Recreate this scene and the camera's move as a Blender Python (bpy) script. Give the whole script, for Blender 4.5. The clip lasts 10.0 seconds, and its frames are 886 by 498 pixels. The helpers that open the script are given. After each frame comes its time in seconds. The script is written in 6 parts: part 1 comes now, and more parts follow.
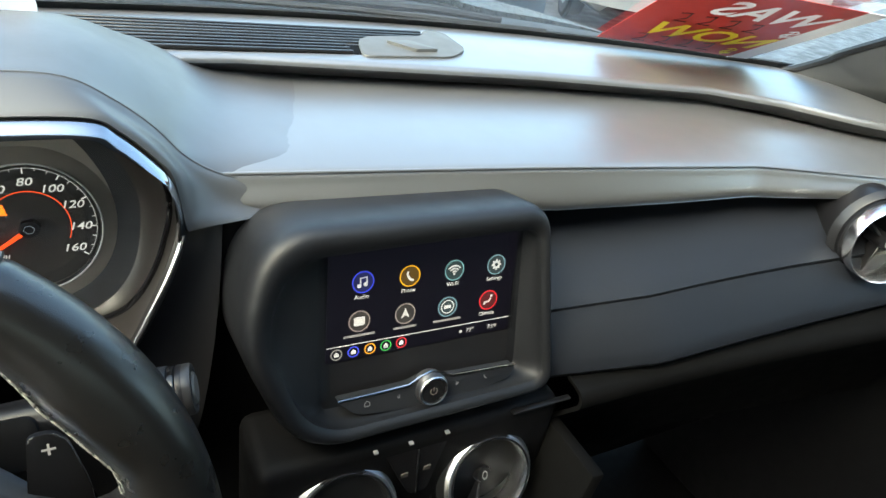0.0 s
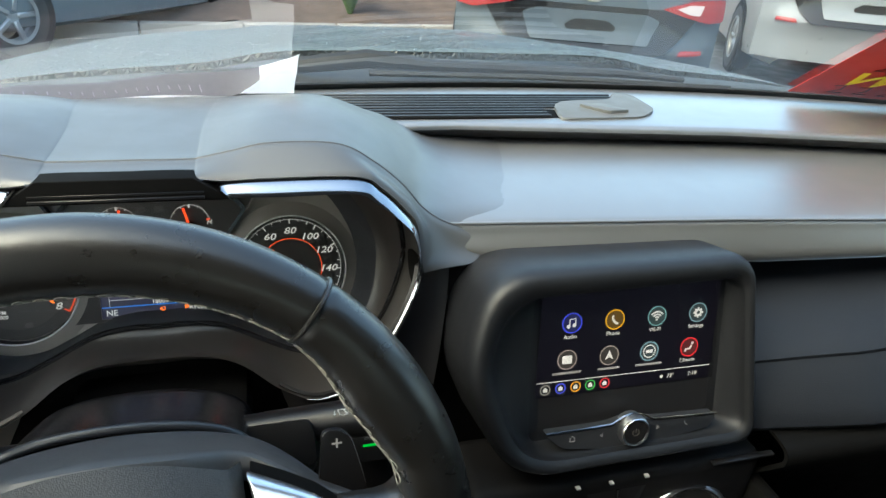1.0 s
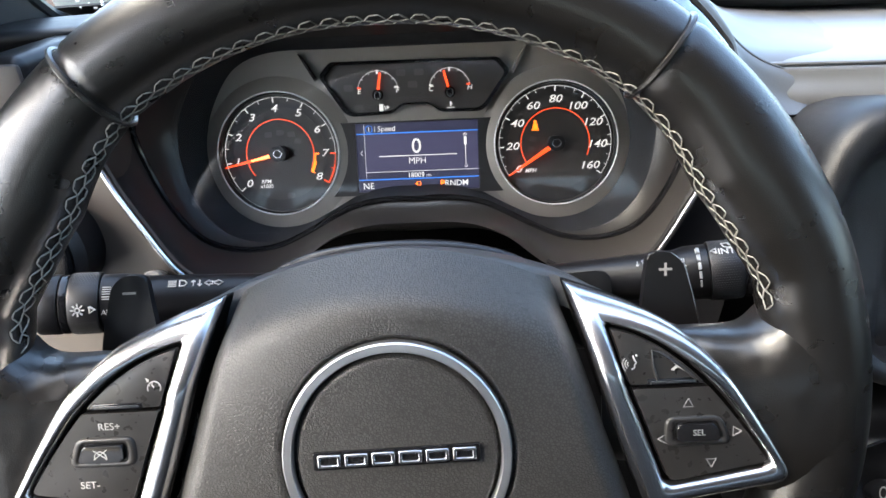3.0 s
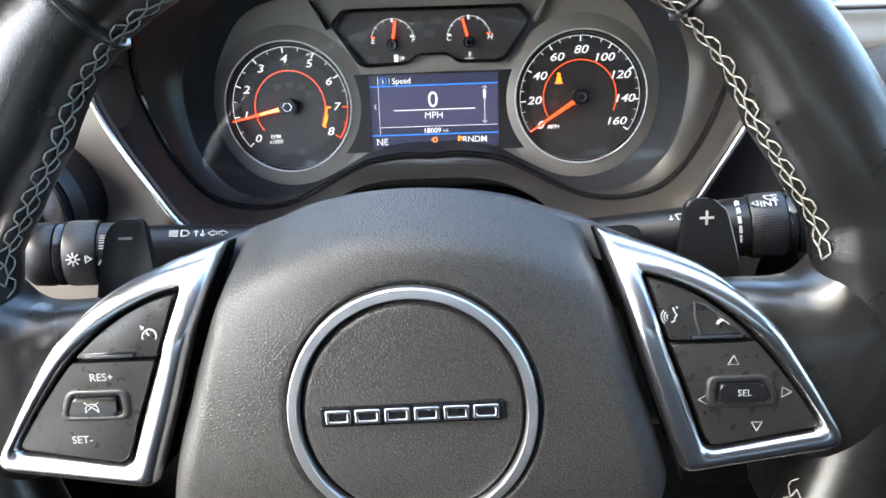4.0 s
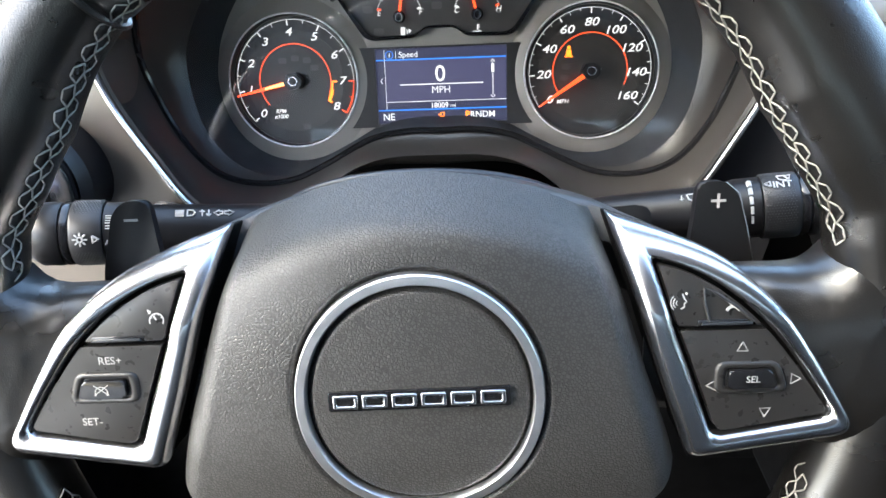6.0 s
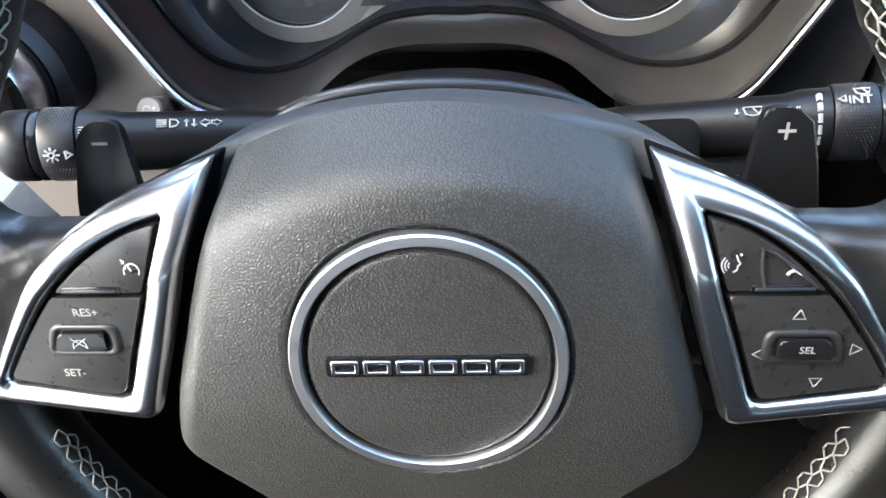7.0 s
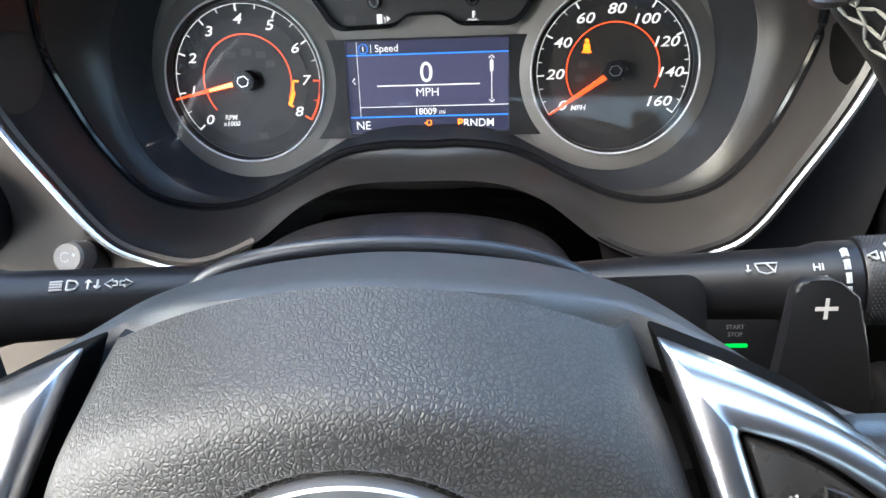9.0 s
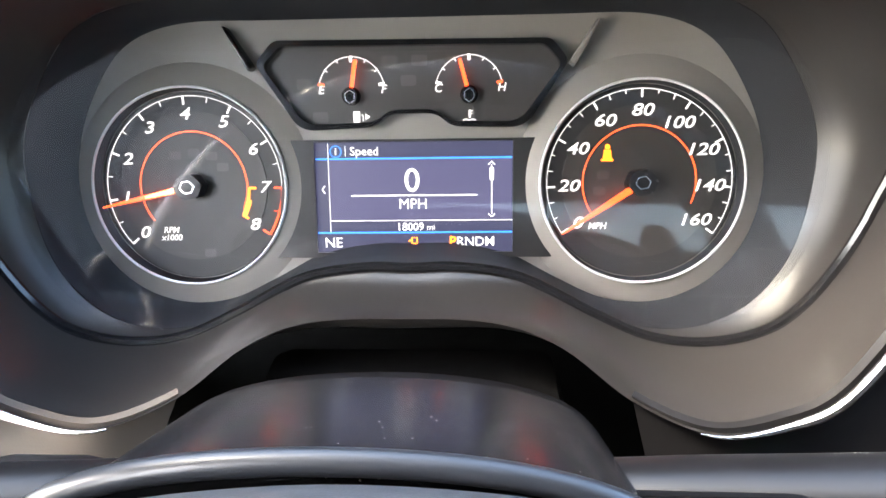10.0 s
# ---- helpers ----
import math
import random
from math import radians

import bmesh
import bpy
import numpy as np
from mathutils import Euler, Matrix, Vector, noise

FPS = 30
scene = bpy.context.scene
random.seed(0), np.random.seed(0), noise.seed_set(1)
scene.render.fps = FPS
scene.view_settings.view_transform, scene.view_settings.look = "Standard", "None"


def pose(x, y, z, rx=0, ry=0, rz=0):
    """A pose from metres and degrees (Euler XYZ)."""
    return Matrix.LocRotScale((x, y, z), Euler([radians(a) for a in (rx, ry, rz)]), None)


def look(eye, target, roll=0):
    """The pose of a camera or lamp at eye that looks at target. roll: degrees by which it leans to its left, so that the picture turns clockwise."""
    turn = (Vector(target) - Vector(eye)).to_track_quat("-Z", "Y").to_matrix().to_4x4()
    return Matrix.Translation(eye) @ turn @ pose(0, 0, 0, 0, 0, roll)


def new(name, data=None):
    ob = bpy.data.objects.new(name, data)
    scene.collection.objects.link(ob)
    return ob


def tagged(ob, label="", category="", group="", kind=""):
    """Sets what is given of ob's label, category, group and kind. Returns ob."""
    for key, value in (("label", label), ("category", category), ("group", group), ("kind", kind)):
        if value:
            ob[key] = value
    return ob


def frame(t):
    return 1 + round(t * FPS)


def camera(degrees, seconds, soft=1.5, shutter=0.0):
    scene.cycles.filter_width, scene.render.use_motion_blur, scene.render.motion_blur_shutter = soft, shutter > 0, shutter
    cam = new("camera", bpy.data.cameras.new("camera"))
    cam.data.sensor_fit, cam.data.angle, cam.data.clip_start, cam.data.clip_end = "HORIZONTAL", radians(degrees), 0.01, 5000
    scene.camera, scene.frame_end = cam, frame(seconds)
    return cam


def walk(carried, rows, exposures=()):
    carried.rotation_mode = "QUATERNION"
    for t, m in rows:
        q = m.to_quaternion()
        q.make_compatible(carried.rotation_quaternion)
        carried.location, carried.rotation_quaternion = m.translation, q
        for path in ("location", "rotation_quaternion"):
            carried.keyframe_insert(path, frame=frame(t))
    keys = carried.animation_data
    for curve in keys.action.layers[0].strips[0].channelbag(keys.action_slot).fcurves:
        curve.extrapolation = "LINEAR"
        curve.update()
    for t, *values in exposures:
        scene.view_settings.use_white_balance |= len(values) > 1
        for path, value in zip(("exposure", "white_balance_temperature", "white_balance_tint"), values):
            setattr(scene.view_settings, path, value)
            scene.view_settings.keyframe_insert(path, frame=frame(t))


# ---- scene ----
cam = camera(68.8, 10.0)
PATH = [
    (0, (0.148, -0.466, 1.138), (1.074, 0.974, 0.104), 11.2),
    (0.5, (0.122, -0.476, 1.143), (0.88, 1.107, 0.184), 8.0),
    (1, (0.088, -0.492, 1.147), (0.603, 1.201, 0.215), 4.5),
    (1.2, (0.055, -0.492, 1.122), (0.504, 1.262, 0.271), 4.2),
    (1.5, (0.044, -0.492, 1.124), (0.269, 1.285, 0.234), 2.6),
    (1.7, (0.031, -0.490, 1.106), (0.167, 1.298, 0.222), 2.6),
    (2, (0.025, -0.486, 1.085), (0.092, 1.316, 0.221), 1.8),
    (2.5, (0.027, -0.475, 1.052), (0.043, 1.319, 0.168), -1.0),
    (3, (0.029, -0.468, 1.022), (-0.02, 1.308, 0.103), -2.8),
    (3.2, (0.028, -0.468, 1.01), (-0.029, 1.298, 0.072), -2.9),
    (4.5, (0.025, -0.448, 1.0), (-0.076, 1.281, 0.0), -2.9),
    (5, (0.025, -0.45, 1.003), (-0.069, 1.265, -0.022), -3.0),
    (5.5, (0.025, -0.45, 1.003), (-0.077, 1.266, -0.018), -3.0),
    (6, (0.025, -0.45, 1.004), (-0.088, 1.243, -0.055), -3.2),
    (6.2, (0.028, -0.44, 1.007), (-0.128, 1.166, -0.175), -4.4),
    (7.3, (0.023, -0.406, 1.007), (-0.146, 1.014, -0.392), -4.1),
    (7.5, (0.022, -0.406, 1.007), (-0.137, 1.015, -0.391), -4.0),
    (8, (0.022, -0.404, 1.007), (-0.125, 1.022, -0.387), -3.7),
    (8.5, (0.024, -0.391, 1.003), (-0.114, 1.107, -0.314), -3.1),
    (9, (0.03, -0.356, 0.993), (-0.09, 1.286, -0.143), -3.1),
    (9.5, (0.024, -0.306, 0.972), (-0.05, 1.444, 0.007), -1.5),
    (10, (0.028, -0.282, 0.969), (-0.065, 1.517, 0.1), -1.6),
]
walk(cam, [(t, look(eye, target, roll)) for t, eye, target, roll in PATH], [(0.0, 2.85, 6600, -4), (1.5, 2.42, 6550, -4), (2.2, 2.62, 6500, 2), (2.5, 2.85, 6550, 6), (3.0, 3.4, 6450, 7), (4.5, 3.8, 6200, 4), (8.5, 3.75, 6200, 4), (9.2, 3.75, 6250, 4), (10.0, 4.6, 6650, 8)])

# ---- light ----
SUN_EL, SUN_AZ = 48.0, -112.0         # degrees; azimuth clockwise from straight ahead (+y): the veiled sun stands over the open driver door
world = bpy.data.worlds.new("sky")
scene.world = world
world.use_nodes = True
wn = world.node_tree.nodes
sky = wn.new("ShaderNodeTexSky")
sky.sky_type, sky.sun_disc = "NISHITA", False
sky.sun_elevation, sky.sun_rotation = radians(SUN_EL), radians(SUN_AZ)
sky.air_density, sky.dust_density, sky.ozone_density = 1.0, 4.0, 1.2
bg = wn["Background"]
bg.inputs["Strength"].default_value = 0.15
world.node_tree.links.new(sky.outputs[0], bg.inputs["Color"])
sun_data = bpy.data.lights.new("sun", "SUN")
sun_data.energy, sun_data.angle, sun_data.color = 0.25, radians(28), (1.0, 0.82, 0.62)
sun = new("sun", sun_data)
az, el = radians(SUN_AZ), radians(SUN_EL)
sun.matrix_world = look((0, 0, 8), (-math.sin(az) * math.cos(el), -math.cos(az) * math.cos(el), 8 - math.sin(el)))


# ---- materials ----
def node_mat(name, base, rough=0.5, metal=0.0, spec=0.5, bump=0.0, scale=300.0, kind="noise", vary=0.15, big=14.0, emit=None, emit_s=0.0, coat=0.0, rvary=0.12, stretch=None, coat_r=0.08, dust=0.0, coat_ior=1.5, crease=0.0):
    m = bpy.data.materials.new(name)
    m.use_nodes = True
    nt = m.node_tree
    b = nt.nodes["Principled BSDF"]
    b.inputs["Roughness"].default_value = rough
    b.inputs["Metallic"].default_value = metal
    b.inputs["Specular IOR Level"].default_value = spec
    b.inputs["Coat Weight"].default_value = coat
    b.inputs["Coat Roughness"].default_value = coat_r
    b.inputs["Coat IOR"].default_value = coat_ior
    if emit:
        b.inputs["Emission Color"].default_value = (*emit, 1)
        b.inputs["Emission Strength"].default_value = emit_s
    tc = nt.nodes.new("ShaderNodeTexCoord")
    src = tc.outputs["Object"]
    if stretch:
        mp = nt.nodes.new("ShaderNodeMapping")
        mp.inputs["Scale"].default_value = stretch
        nt.links.new(src, mp.inputs["Vector"])
        src = mp.outputs["Vector"]
    n1 = nt.nodes.new("ShaderNodeTexNoise")
    n1.inputs["Scale"].default_value, n1.inputs["Detail"].default_value = big, 6
    nt.links.new(src, n1.inputs["Vector"])
    mix = nt.nodes.new("ShaderNodeMix")
    mix.data_type = "RGBA"
    mix.inputs[6].default_value = (*[c * (1 - vary) for c in base], 1)
    mix.inputs[7].default_value = (*[min(1, c * (1 + vary)) for c in base], 1)
    nt.links.new(n1.outputs["Fac"], mix.inputs[0])
    colour = mix.outputs[2]
    if dust:
        cell = nt.nodes.new("ShaderNodeTexVoronoi")
        cell.inputs["Scale"].default_value = dust
        nt.links.new(src, cell.inputs["Vector"])
        small = nt.nodes.new("ShaderNodeMath")
        small.operation, small.inputs[1].default_value = "LESS_THAN", 0.085
        nt.links.new(cell.outputs["Distance"], small.inputs[0])
        some = nt.nodes.new("ShaderNodeMath")
        some.operation, some.inputs[1].default_value = "GREATER_THAN", 0.62
        nt.links.new(cell.outputs["Color"], some.inputs[0])
        both = nt.nodes.new("ShaderNodeMath")
        both.operation = "MULTIPLY"
        nt.links.new(small.outputs[0], both.inputs[0])
        nt.links.new(some.outputs[0], both.inputs[1])
        speck = nt.nodes.new("ShaderNodeMix")
        speck.data_type = "RGBA"
        speck.inputs[7].default_value = (0.30, 0.29, 0.27, 1)
        nt.links.new(both.outputs[0], speck.inputs[0])
        nt.links.new(colour, speck.inputs[6])
        colour = speck.outputs[2]
    nt.links.new(colour, b.inputs["Base Color"])
    if rvary:
        mr = nt.nodes.new("ShaderNodeMapRange")
        mr.inputs[1].default_value, mr.inputs[2].default_value = 0.25, 0.75
        mr.inputs[3].default_value, mr.inputs[4].default_value = rough * (1 - rvary), min(1, rough * (1 + rvary))
        n2 = nt.nodes.new("ShaderNodeTexNoise")
        n2.inputs["Scale"].default_value, n2.inputs["Detail"].default_value = big * 4.3, 5
        nt.links.new(src, n2.inputs["Vector"])
        nt.links.new(n2.outputs["Fac"], mr.inputs[0])
        nt.links.new(mr.outputs[0], b.inputs["Roughness"])
    if bump:
        bp = nt.nodes.new("ShaderNodeBump")
        bp.inputs["Strength"].default_value = bump
        bp.inputs["Distance"].default_value = 0.25 / scale
        if kind == "cells":
            tx = nt.nodes.new("ShaderNodeTexVoronoi")
            tx.feature = "DISTANCE_TO_EDGE"
            warp = nt.nodes.new("ShaderNodeTexNoise")
            warp.inputs["Scale"].default_value = scale * 0.7
            add = nt.nodes.new("ShaderNodeMix")
            add.data_type = "RGBA"
            add.blend_type = "LINEAR_LIGHT"
            add.inputs[0].default_value = 0.22 / scale
            nt.links.new(src, warp.inputs["Vector"])
            nt.links.new(src, add.inputs[6])
            nt.links.new(warp.outputs["Color"], add.inputs[7])
            nt.links.new(add.outputs[2], tx.inputs["Vector"])
            rm = nt.nodes.new("ShaderNodeMapRange")
            rm.interpolation_type = "SMOOTHSTEP"
            rm.inputs[1].default_value, rm.inputs[2].default_value = 0.0, 0.26
            nt.links.new(tx.outputs["Distance"], rm.inputs[0])
            out = rm.outputs[0]
            # shade between the grain's cells is multiplied into the base colour
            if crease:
                crease_shade = nt.nodes.new("ShaderNodeMapRange")
                crease_shade.interpolation_type = "SMOOTHSTEP"
                crease_shade.inputs[1].default_value, crease_shade.inputs[2].default_value = 0.0, 0.26
                crease_shade.inputs[3].default_value, crease_shade.inputs[4].default_value = 1 - crease, 1.0
                nt.links.new(tx.outputs["Distance"], crease_shade.inputs[0])
                creviced = nt.nodes.new("ShaderNodeMix")
                creviced.data_type, creviced.blend_type = "RGBA", "MULTIPLY"
                creviced.inputs[0].default_value = 1.0
                nt.links.new(colour, creviced.inputs[6])
                nt.links.new(crease_shade.outputs[0], creviced.inputs[7])
                nt.links.new(creviced.outputs[2], b.inputs["Base Color"])
        else:
            tx = nt.nodes.new("ShaderNodeTexNoise")
            tx.inputs["Detail"].default_value = 3
            nt.links.new(src, tx.inputs["Vector"])
            out = tx.outputs["Fac"]
        tx.inputs["Scale"].default_value = scale
        nt.links.new(out, bp.inputs["Height"])
        nt.links.new(bp.outputs["Normal"], b.inputs["Normal"])
    return m


def glow(name, col, strength=1.0):
    return node_mat(name, [c * 0.5 for c in col], 0.4, emit=col, emit_s=strength * 0.2, vary=0.03, rvary=0)


def clear_mat(name, tint=(1, 1, 1), rough=0.02, ior=1.5, faces=1.9):
    m = bpy.data.materials.new(name)
    m.use_nodes = True
    nt = m.node_tree
    nt.nodes.remove(nt.nodes["Principled BSDF"])
    tr = nt.nodes.new("ShaderNodeBsdfTransparent")
    tr.inputs[0].default_value = (*tint, 1)
    gl = nt.nodes.new("ShaderNodeBsdfGlossy")
    gl.inputs["Roughness"].default_value = rough
    lw = nt.nodes.new("ShaderNodeLayerWeight")
    pw = nt.nodes.new("ShaderNodeMath")
    pw.operation = "POWER"
    pw.inputs[1].default_value = 5.0
    nt.links.new(lw.outputs["Facing"], pw.inputs[0])
    fr = nt.nodes.new("ShaderNodeMath")
    fr.operation = "MULTIPLY_ADD"
    f0 = ((ior - 1) / (ior + 1)) ** 2 * faces
    fr.inputs[1].default_value, fr.inputs[2].default_value = 1 - f0, f0
    nt.links.new(pw.outputs[0], fr.inputs[0])
    mx = nt.nodes.new("ShaderNodeMixShader")
    nt.links.new(fr.outputs[0], mx.inputs[0])
    nt.links.new(tr.outputs[0], mx.inputs[1])
    nt.links.new(gl.outputs[0], mx.inputs[2])
    nt.links.new(mx.outputs[0], nt.nodes["Material Output"].inputs["Surface"])
    return m


HOUSING = node_mat("housing_vinyl", (0.0085, 0.0092, 0.0108), 0.40, spec=0.36, bump=0.3, scale=800, kind="cells", vary=0.2, big=10)
PAD = node_mat("dash_vinyl", (0.078, 0.079, 0.078), 0.43, spec=0.8, coat=1.0, coat_r=0.36, coat_ior=2.2, bump=0.35, scale=1100, vary=0.12, big=9)
TABM = node_mat("sensor_cover_vinyl", (0.075, 0.076, 0.072), 0.5, spec=0.5, bump=0.2, scale=900, vary=0.1, big=11)
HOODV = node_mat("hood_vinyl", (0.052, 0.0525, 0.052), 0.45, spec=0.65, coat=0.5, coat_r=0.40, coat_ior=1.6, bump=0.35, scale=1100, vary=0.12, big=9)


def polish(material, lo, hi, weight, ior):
    """Coat rises along x: the hood's dimmer reflection is put into a weaker coat."""
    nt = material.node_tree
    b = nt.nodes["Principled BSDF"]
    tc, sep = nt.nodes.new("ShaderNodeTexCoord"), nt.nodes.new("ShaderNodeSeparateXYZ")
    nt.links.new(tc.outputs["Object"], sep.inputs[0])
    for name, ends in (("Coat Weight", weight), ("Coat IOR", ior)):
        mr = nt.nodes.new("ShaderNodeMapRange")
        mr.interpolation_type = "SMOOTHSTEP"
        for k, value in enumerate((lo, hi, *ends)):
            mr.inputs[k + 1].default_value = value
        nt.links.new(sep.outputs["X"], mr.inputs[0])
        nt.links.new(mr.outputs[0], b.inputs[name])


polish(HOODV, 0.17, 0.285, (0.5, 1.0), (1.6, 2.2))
FASCIA = node_mat("fascia_vinyl", (0.0105, 0.012, 0.0155), 0.40, spec=0.3, bump=0.35, scale=800, kind="cells", vary=0.2, big=10)
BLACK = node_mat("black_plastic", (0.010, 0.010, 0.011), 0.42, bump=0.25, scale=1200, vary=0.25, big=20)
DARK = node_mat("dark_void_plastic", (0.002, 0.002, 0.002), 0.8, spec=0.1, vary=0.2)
GLOSS = node_mat("gloss_black", (0.01, 0.01, 0.011), 0.14, vary=0.2, big=40, rvary=0.4)
SATIN = node_mat("satin_black", (0.008, 0.008, 0.009), 0.34, spec=0.32, vary=0.2, big=25)
GLOVE = node_mat("matt_black_plastic", (0.0035, 0.0035, 0.004), 0.6, spec=0.16, bump=0.2, scale=1000, vary=0.2, big=12)
COLM = node_mat("column_black", (0.007, 0.007, 0.008), 0.22, vary=0.2, big=25, dust=330)
LIPGREY = node_mat("column_lip_grey", (0.022, 0.024, 0.028), 0.32, spec=0.5, vary=0.08, big=25)
TRIM = node_mat("graphite_trim", (0.029, 0.027, 0.0255), 0.32, bump=0.15, scale=1500, vary=0.12, big=12)
BROWN = node_mat("brown_grey_plastic", (0.060, 0.048, 0.040), 0.5, bump=0.3, scale=1000, vary=0.15, big=12)
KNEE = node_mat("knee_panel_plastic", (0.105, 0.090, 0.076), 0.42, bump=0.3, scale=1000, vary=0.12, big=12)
RIMDARK = node_mat("mask_rim_plastic", (0.030, 0.032, 0.036), 0.6, spec=0.22, bump=0.2, scale=1800, vary=0.1, big=18)
MASK = node_mat("cluster_mask_plastic", (0.29, 0.266, 0.236), 0.42, bump=0.2, scale=1800, vary=0.1, big=18)
LEATHER = node_mat("rim_leather", (0.0085, 0.0078, 0.0070), 0.29, spec=0.6, coat=0.45, coat_r=0.2, bump=0.2, scale=1250, crease=0.12, kind="cells", vary=0.15, big=16, rvary=0.12)
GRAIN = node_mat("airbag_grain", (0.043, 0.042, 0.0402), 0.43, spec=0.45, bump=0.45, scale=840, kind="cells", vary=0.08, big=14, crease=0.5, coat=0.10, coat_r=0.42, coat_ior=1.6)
HUBV = node_mat("hub_shoulder_vinyl", (0.055, 0.058, 0.062), 0.42, spec=0.6, bump=0.10, scale=950, crease=0.2, kind="cells", vary=0.12, big=14)
CHROME = node_mat("satin_chrome", (0.82, 0.82, 0.84), 0.25, metal=1.0, vary=0.02, big=30, rvary=0.03)
SILVER = node_mat("silver_ring_paint", (0.82, 0.82, 0.81), 0.35, metal=0.0, vary=0.02, big=30, rvary=0.03)
BRIGHT = node_mat("bright_chrome", (0.37, 0.385, 0.42), 0.12, metal=1.0, vary=0.03, big=30, rvary=0.06)
VENTM = node_mat("vent_ring_metal", (0.50, 0.51, 0.53), 0.34, metal=1.0, vary=0.08, big=30)
RINGM = node_mat("emblem_ring_metal", (0.66, 0.67, 0.69), 0.40, metal=1.0, vary=0.08, big=30)
BUTTON = node_mat("switch_black", (0.022, 0.0212, 0.0205), 0.33, bump=0.12, scale=2200, vary=0.3, big=60, rvary=0.35)
THREAD = node_mat("grey_thread", (0.24, 0.235, 0.21), 0.75, bump=0.4, scale=2600, vary=0.25, big=120)
WHITE = node_mat("white_print", (0.34, 0.34, 0.33), 0.5, vary=0.05)
FAINTW = node_mat("faint_print", (0.09, 0.09, 0.09), 0.5, vary=0.05)
LIT = glow("lit_white_print", (1.0, 0.97, 0.93), 0.45)
LITRED = glow("lit_red_print", (1.0, 0.09, 0.02), 0.9)
ROOT = glow("lit_needle_root", (1.0, 0.50, 0.14), 1.6)
NEEDLE = glow("lit_needle", (1.0, 0.065, 0.012), 1.4)
GREEN = glow("lit_green", (0.01, 0.75, 0.06), 0.32)
AMBER = glow("lit_amber", (1.0, 0.17, 0.01), 1.8)
FACE = node_mat("gauge_face", (0.036, 0.034, 0.032), 0.5, bump=0.1, scale=2500, vary=0.15, big=60)
FACE2 = node_mat("gauge_inner_face", (0.052, 0.047, 0.042), 0.45, bump=0.15, scale=2800, vary=0.15, big=60)
FAINT = node_mat("unlit_telltale", (0.082, 0.076, 0.068), 0.5, vary=0.1)
SCRBG = glow("display_background", (0.020, 0.020, 0.040), 1.0)
SCRPAN = glow("display_panel", (0.036, 0.034, 0.066), 1.0)
BLUE = glow("display_blue", (0.03, 0.20, 0.72), 0.8)
INFO = glow("screen_background", (0.0035, 0.003, 0.006), 1.0)
ICW = glow("icon_white", (0.95, 0.9, 0.85), 0.5)
ICD = glow("caption_grey", (0.45, 0.42, 0.40), 0.4)
LENS = clear_mat("clear_lens", (0.94, 0.94, 0.95), 0.035, 1.5, 1.35)
GLASS = clear_mat("windshield_glass", (0.93, 0.97, 0.95), 0.0, 1.5, 1.5)
SIDEGLASS = clear_mat("lightly_tinted_side_glass", (0.80, 0.83, 0.82), 0.0, 1.5)
DARKGLASS = clear_mat("dark_tinted_side_glass", (0.34, 0.36, 0.36), 0.0, 1.5)
FRIT = node_mat("black_frit", (0.008, 0.008, 0.008), 0.35, vary=0.2)
PAPER = node_mat("white_paper", (0.82, 0.82, 0.84), 0.7, bump=0.1, scale=300, vary=0.04, big=6)
SHADED_PAPER = node_mat("shaded_paper", (0.15, 0.145, 0.168), 0.7, bump=0.1, scale=300, vary=0.12, big=40)
INK = node_mat("grey_ink", (0.22, 0.20, 0.25), 0.7, vary=0.3)
REDSIGN = node_mat("red_sign_film", (0.42, 0.028, 0.022), 0.4, vary=0.15, big=8)
YELLOW = node_mat("yellow_print", (0.75, 0.62, 0.03), 0.45, vary=0.1)
PILLAR = node_mat("pillar_trim_grey", (0.046, 0.048, 0.049), 0.65, bump=0.3, scale=900, vary=0.1, big=10)
ROOFM = node_mat("headliner_grey", (0.22, 0.22, 0.22), 0.9, bump=0.4, scale=700, vary=0.1, big=8)
WETPAINT = node_mat("wet_grey_paint", (0.022, 0.025, 0.024), 0.35, metal=0.0, bump=0.8, scale=130, kind="cells", vary=0.35, big=30, coat=0.2, rvary=0.5)
RUBBER = node_mat("rubber_black", (0.012, 0.012, 0.012), 0.6, bump=0.3, scale=300, vary=0.3)
ASPHALT = node_mat("wet_asphalt", (0.055, 0.056, 0.06), 0.45, bump=0.6, scale=120, vary=0.35, big=1.3, rvary=0.4)
MULCH = node_mat("brown_mulch", (0.075, 0.05, 0.038), 0.9, bump=0.9, scale=40, vary=0.6, big=5)
KERB = node_mat("kerb_concrete", (0.22, 0.205, 0.19), 0.8, bump=0.5, scale=60, vary=0.2, big=4)
LEAF = node_mat("leaf_green", (0.07, 0.12, 0.035), 0.55, vary=0.5, big=6)
LEAF2 = node_mat("dry_leaf", (0.16, 0.13, 0.07), 0.7, vary=0.5, big=6)
CARGREY = node_mat("blue_grey_paint", (0.045, 0.058, 0.072), 0.35, metal=0.0, coat=0.0, vary=0.08, big=3)
CARWHITE = node_mat("silver_paint", (0.17, 0.18, 0.19), 0.3, coat=0.4, vary=0.05, big=3)
CARBLUE = node_mat("slate_blue_paint", (0.11, 0.135, 0.15), 0.45, coat=0.1, vary=0.08, big=3)
CARDARK = node_mat("black_paint", (0.015, 0.016, 0.018), 0.2, coat=0.8, vary=0.1, big=3)
TINT = node_mat("tinted_glass", (0.012, 0.014, 0.016), 0.06, spec=0.8, vary=0.2, big=4)
REDLAMP = node_mat("red_lamp_plastic", (0.22, 0.008, 0.010), 0.2, coat=0.3, vary=0.15, big=20)
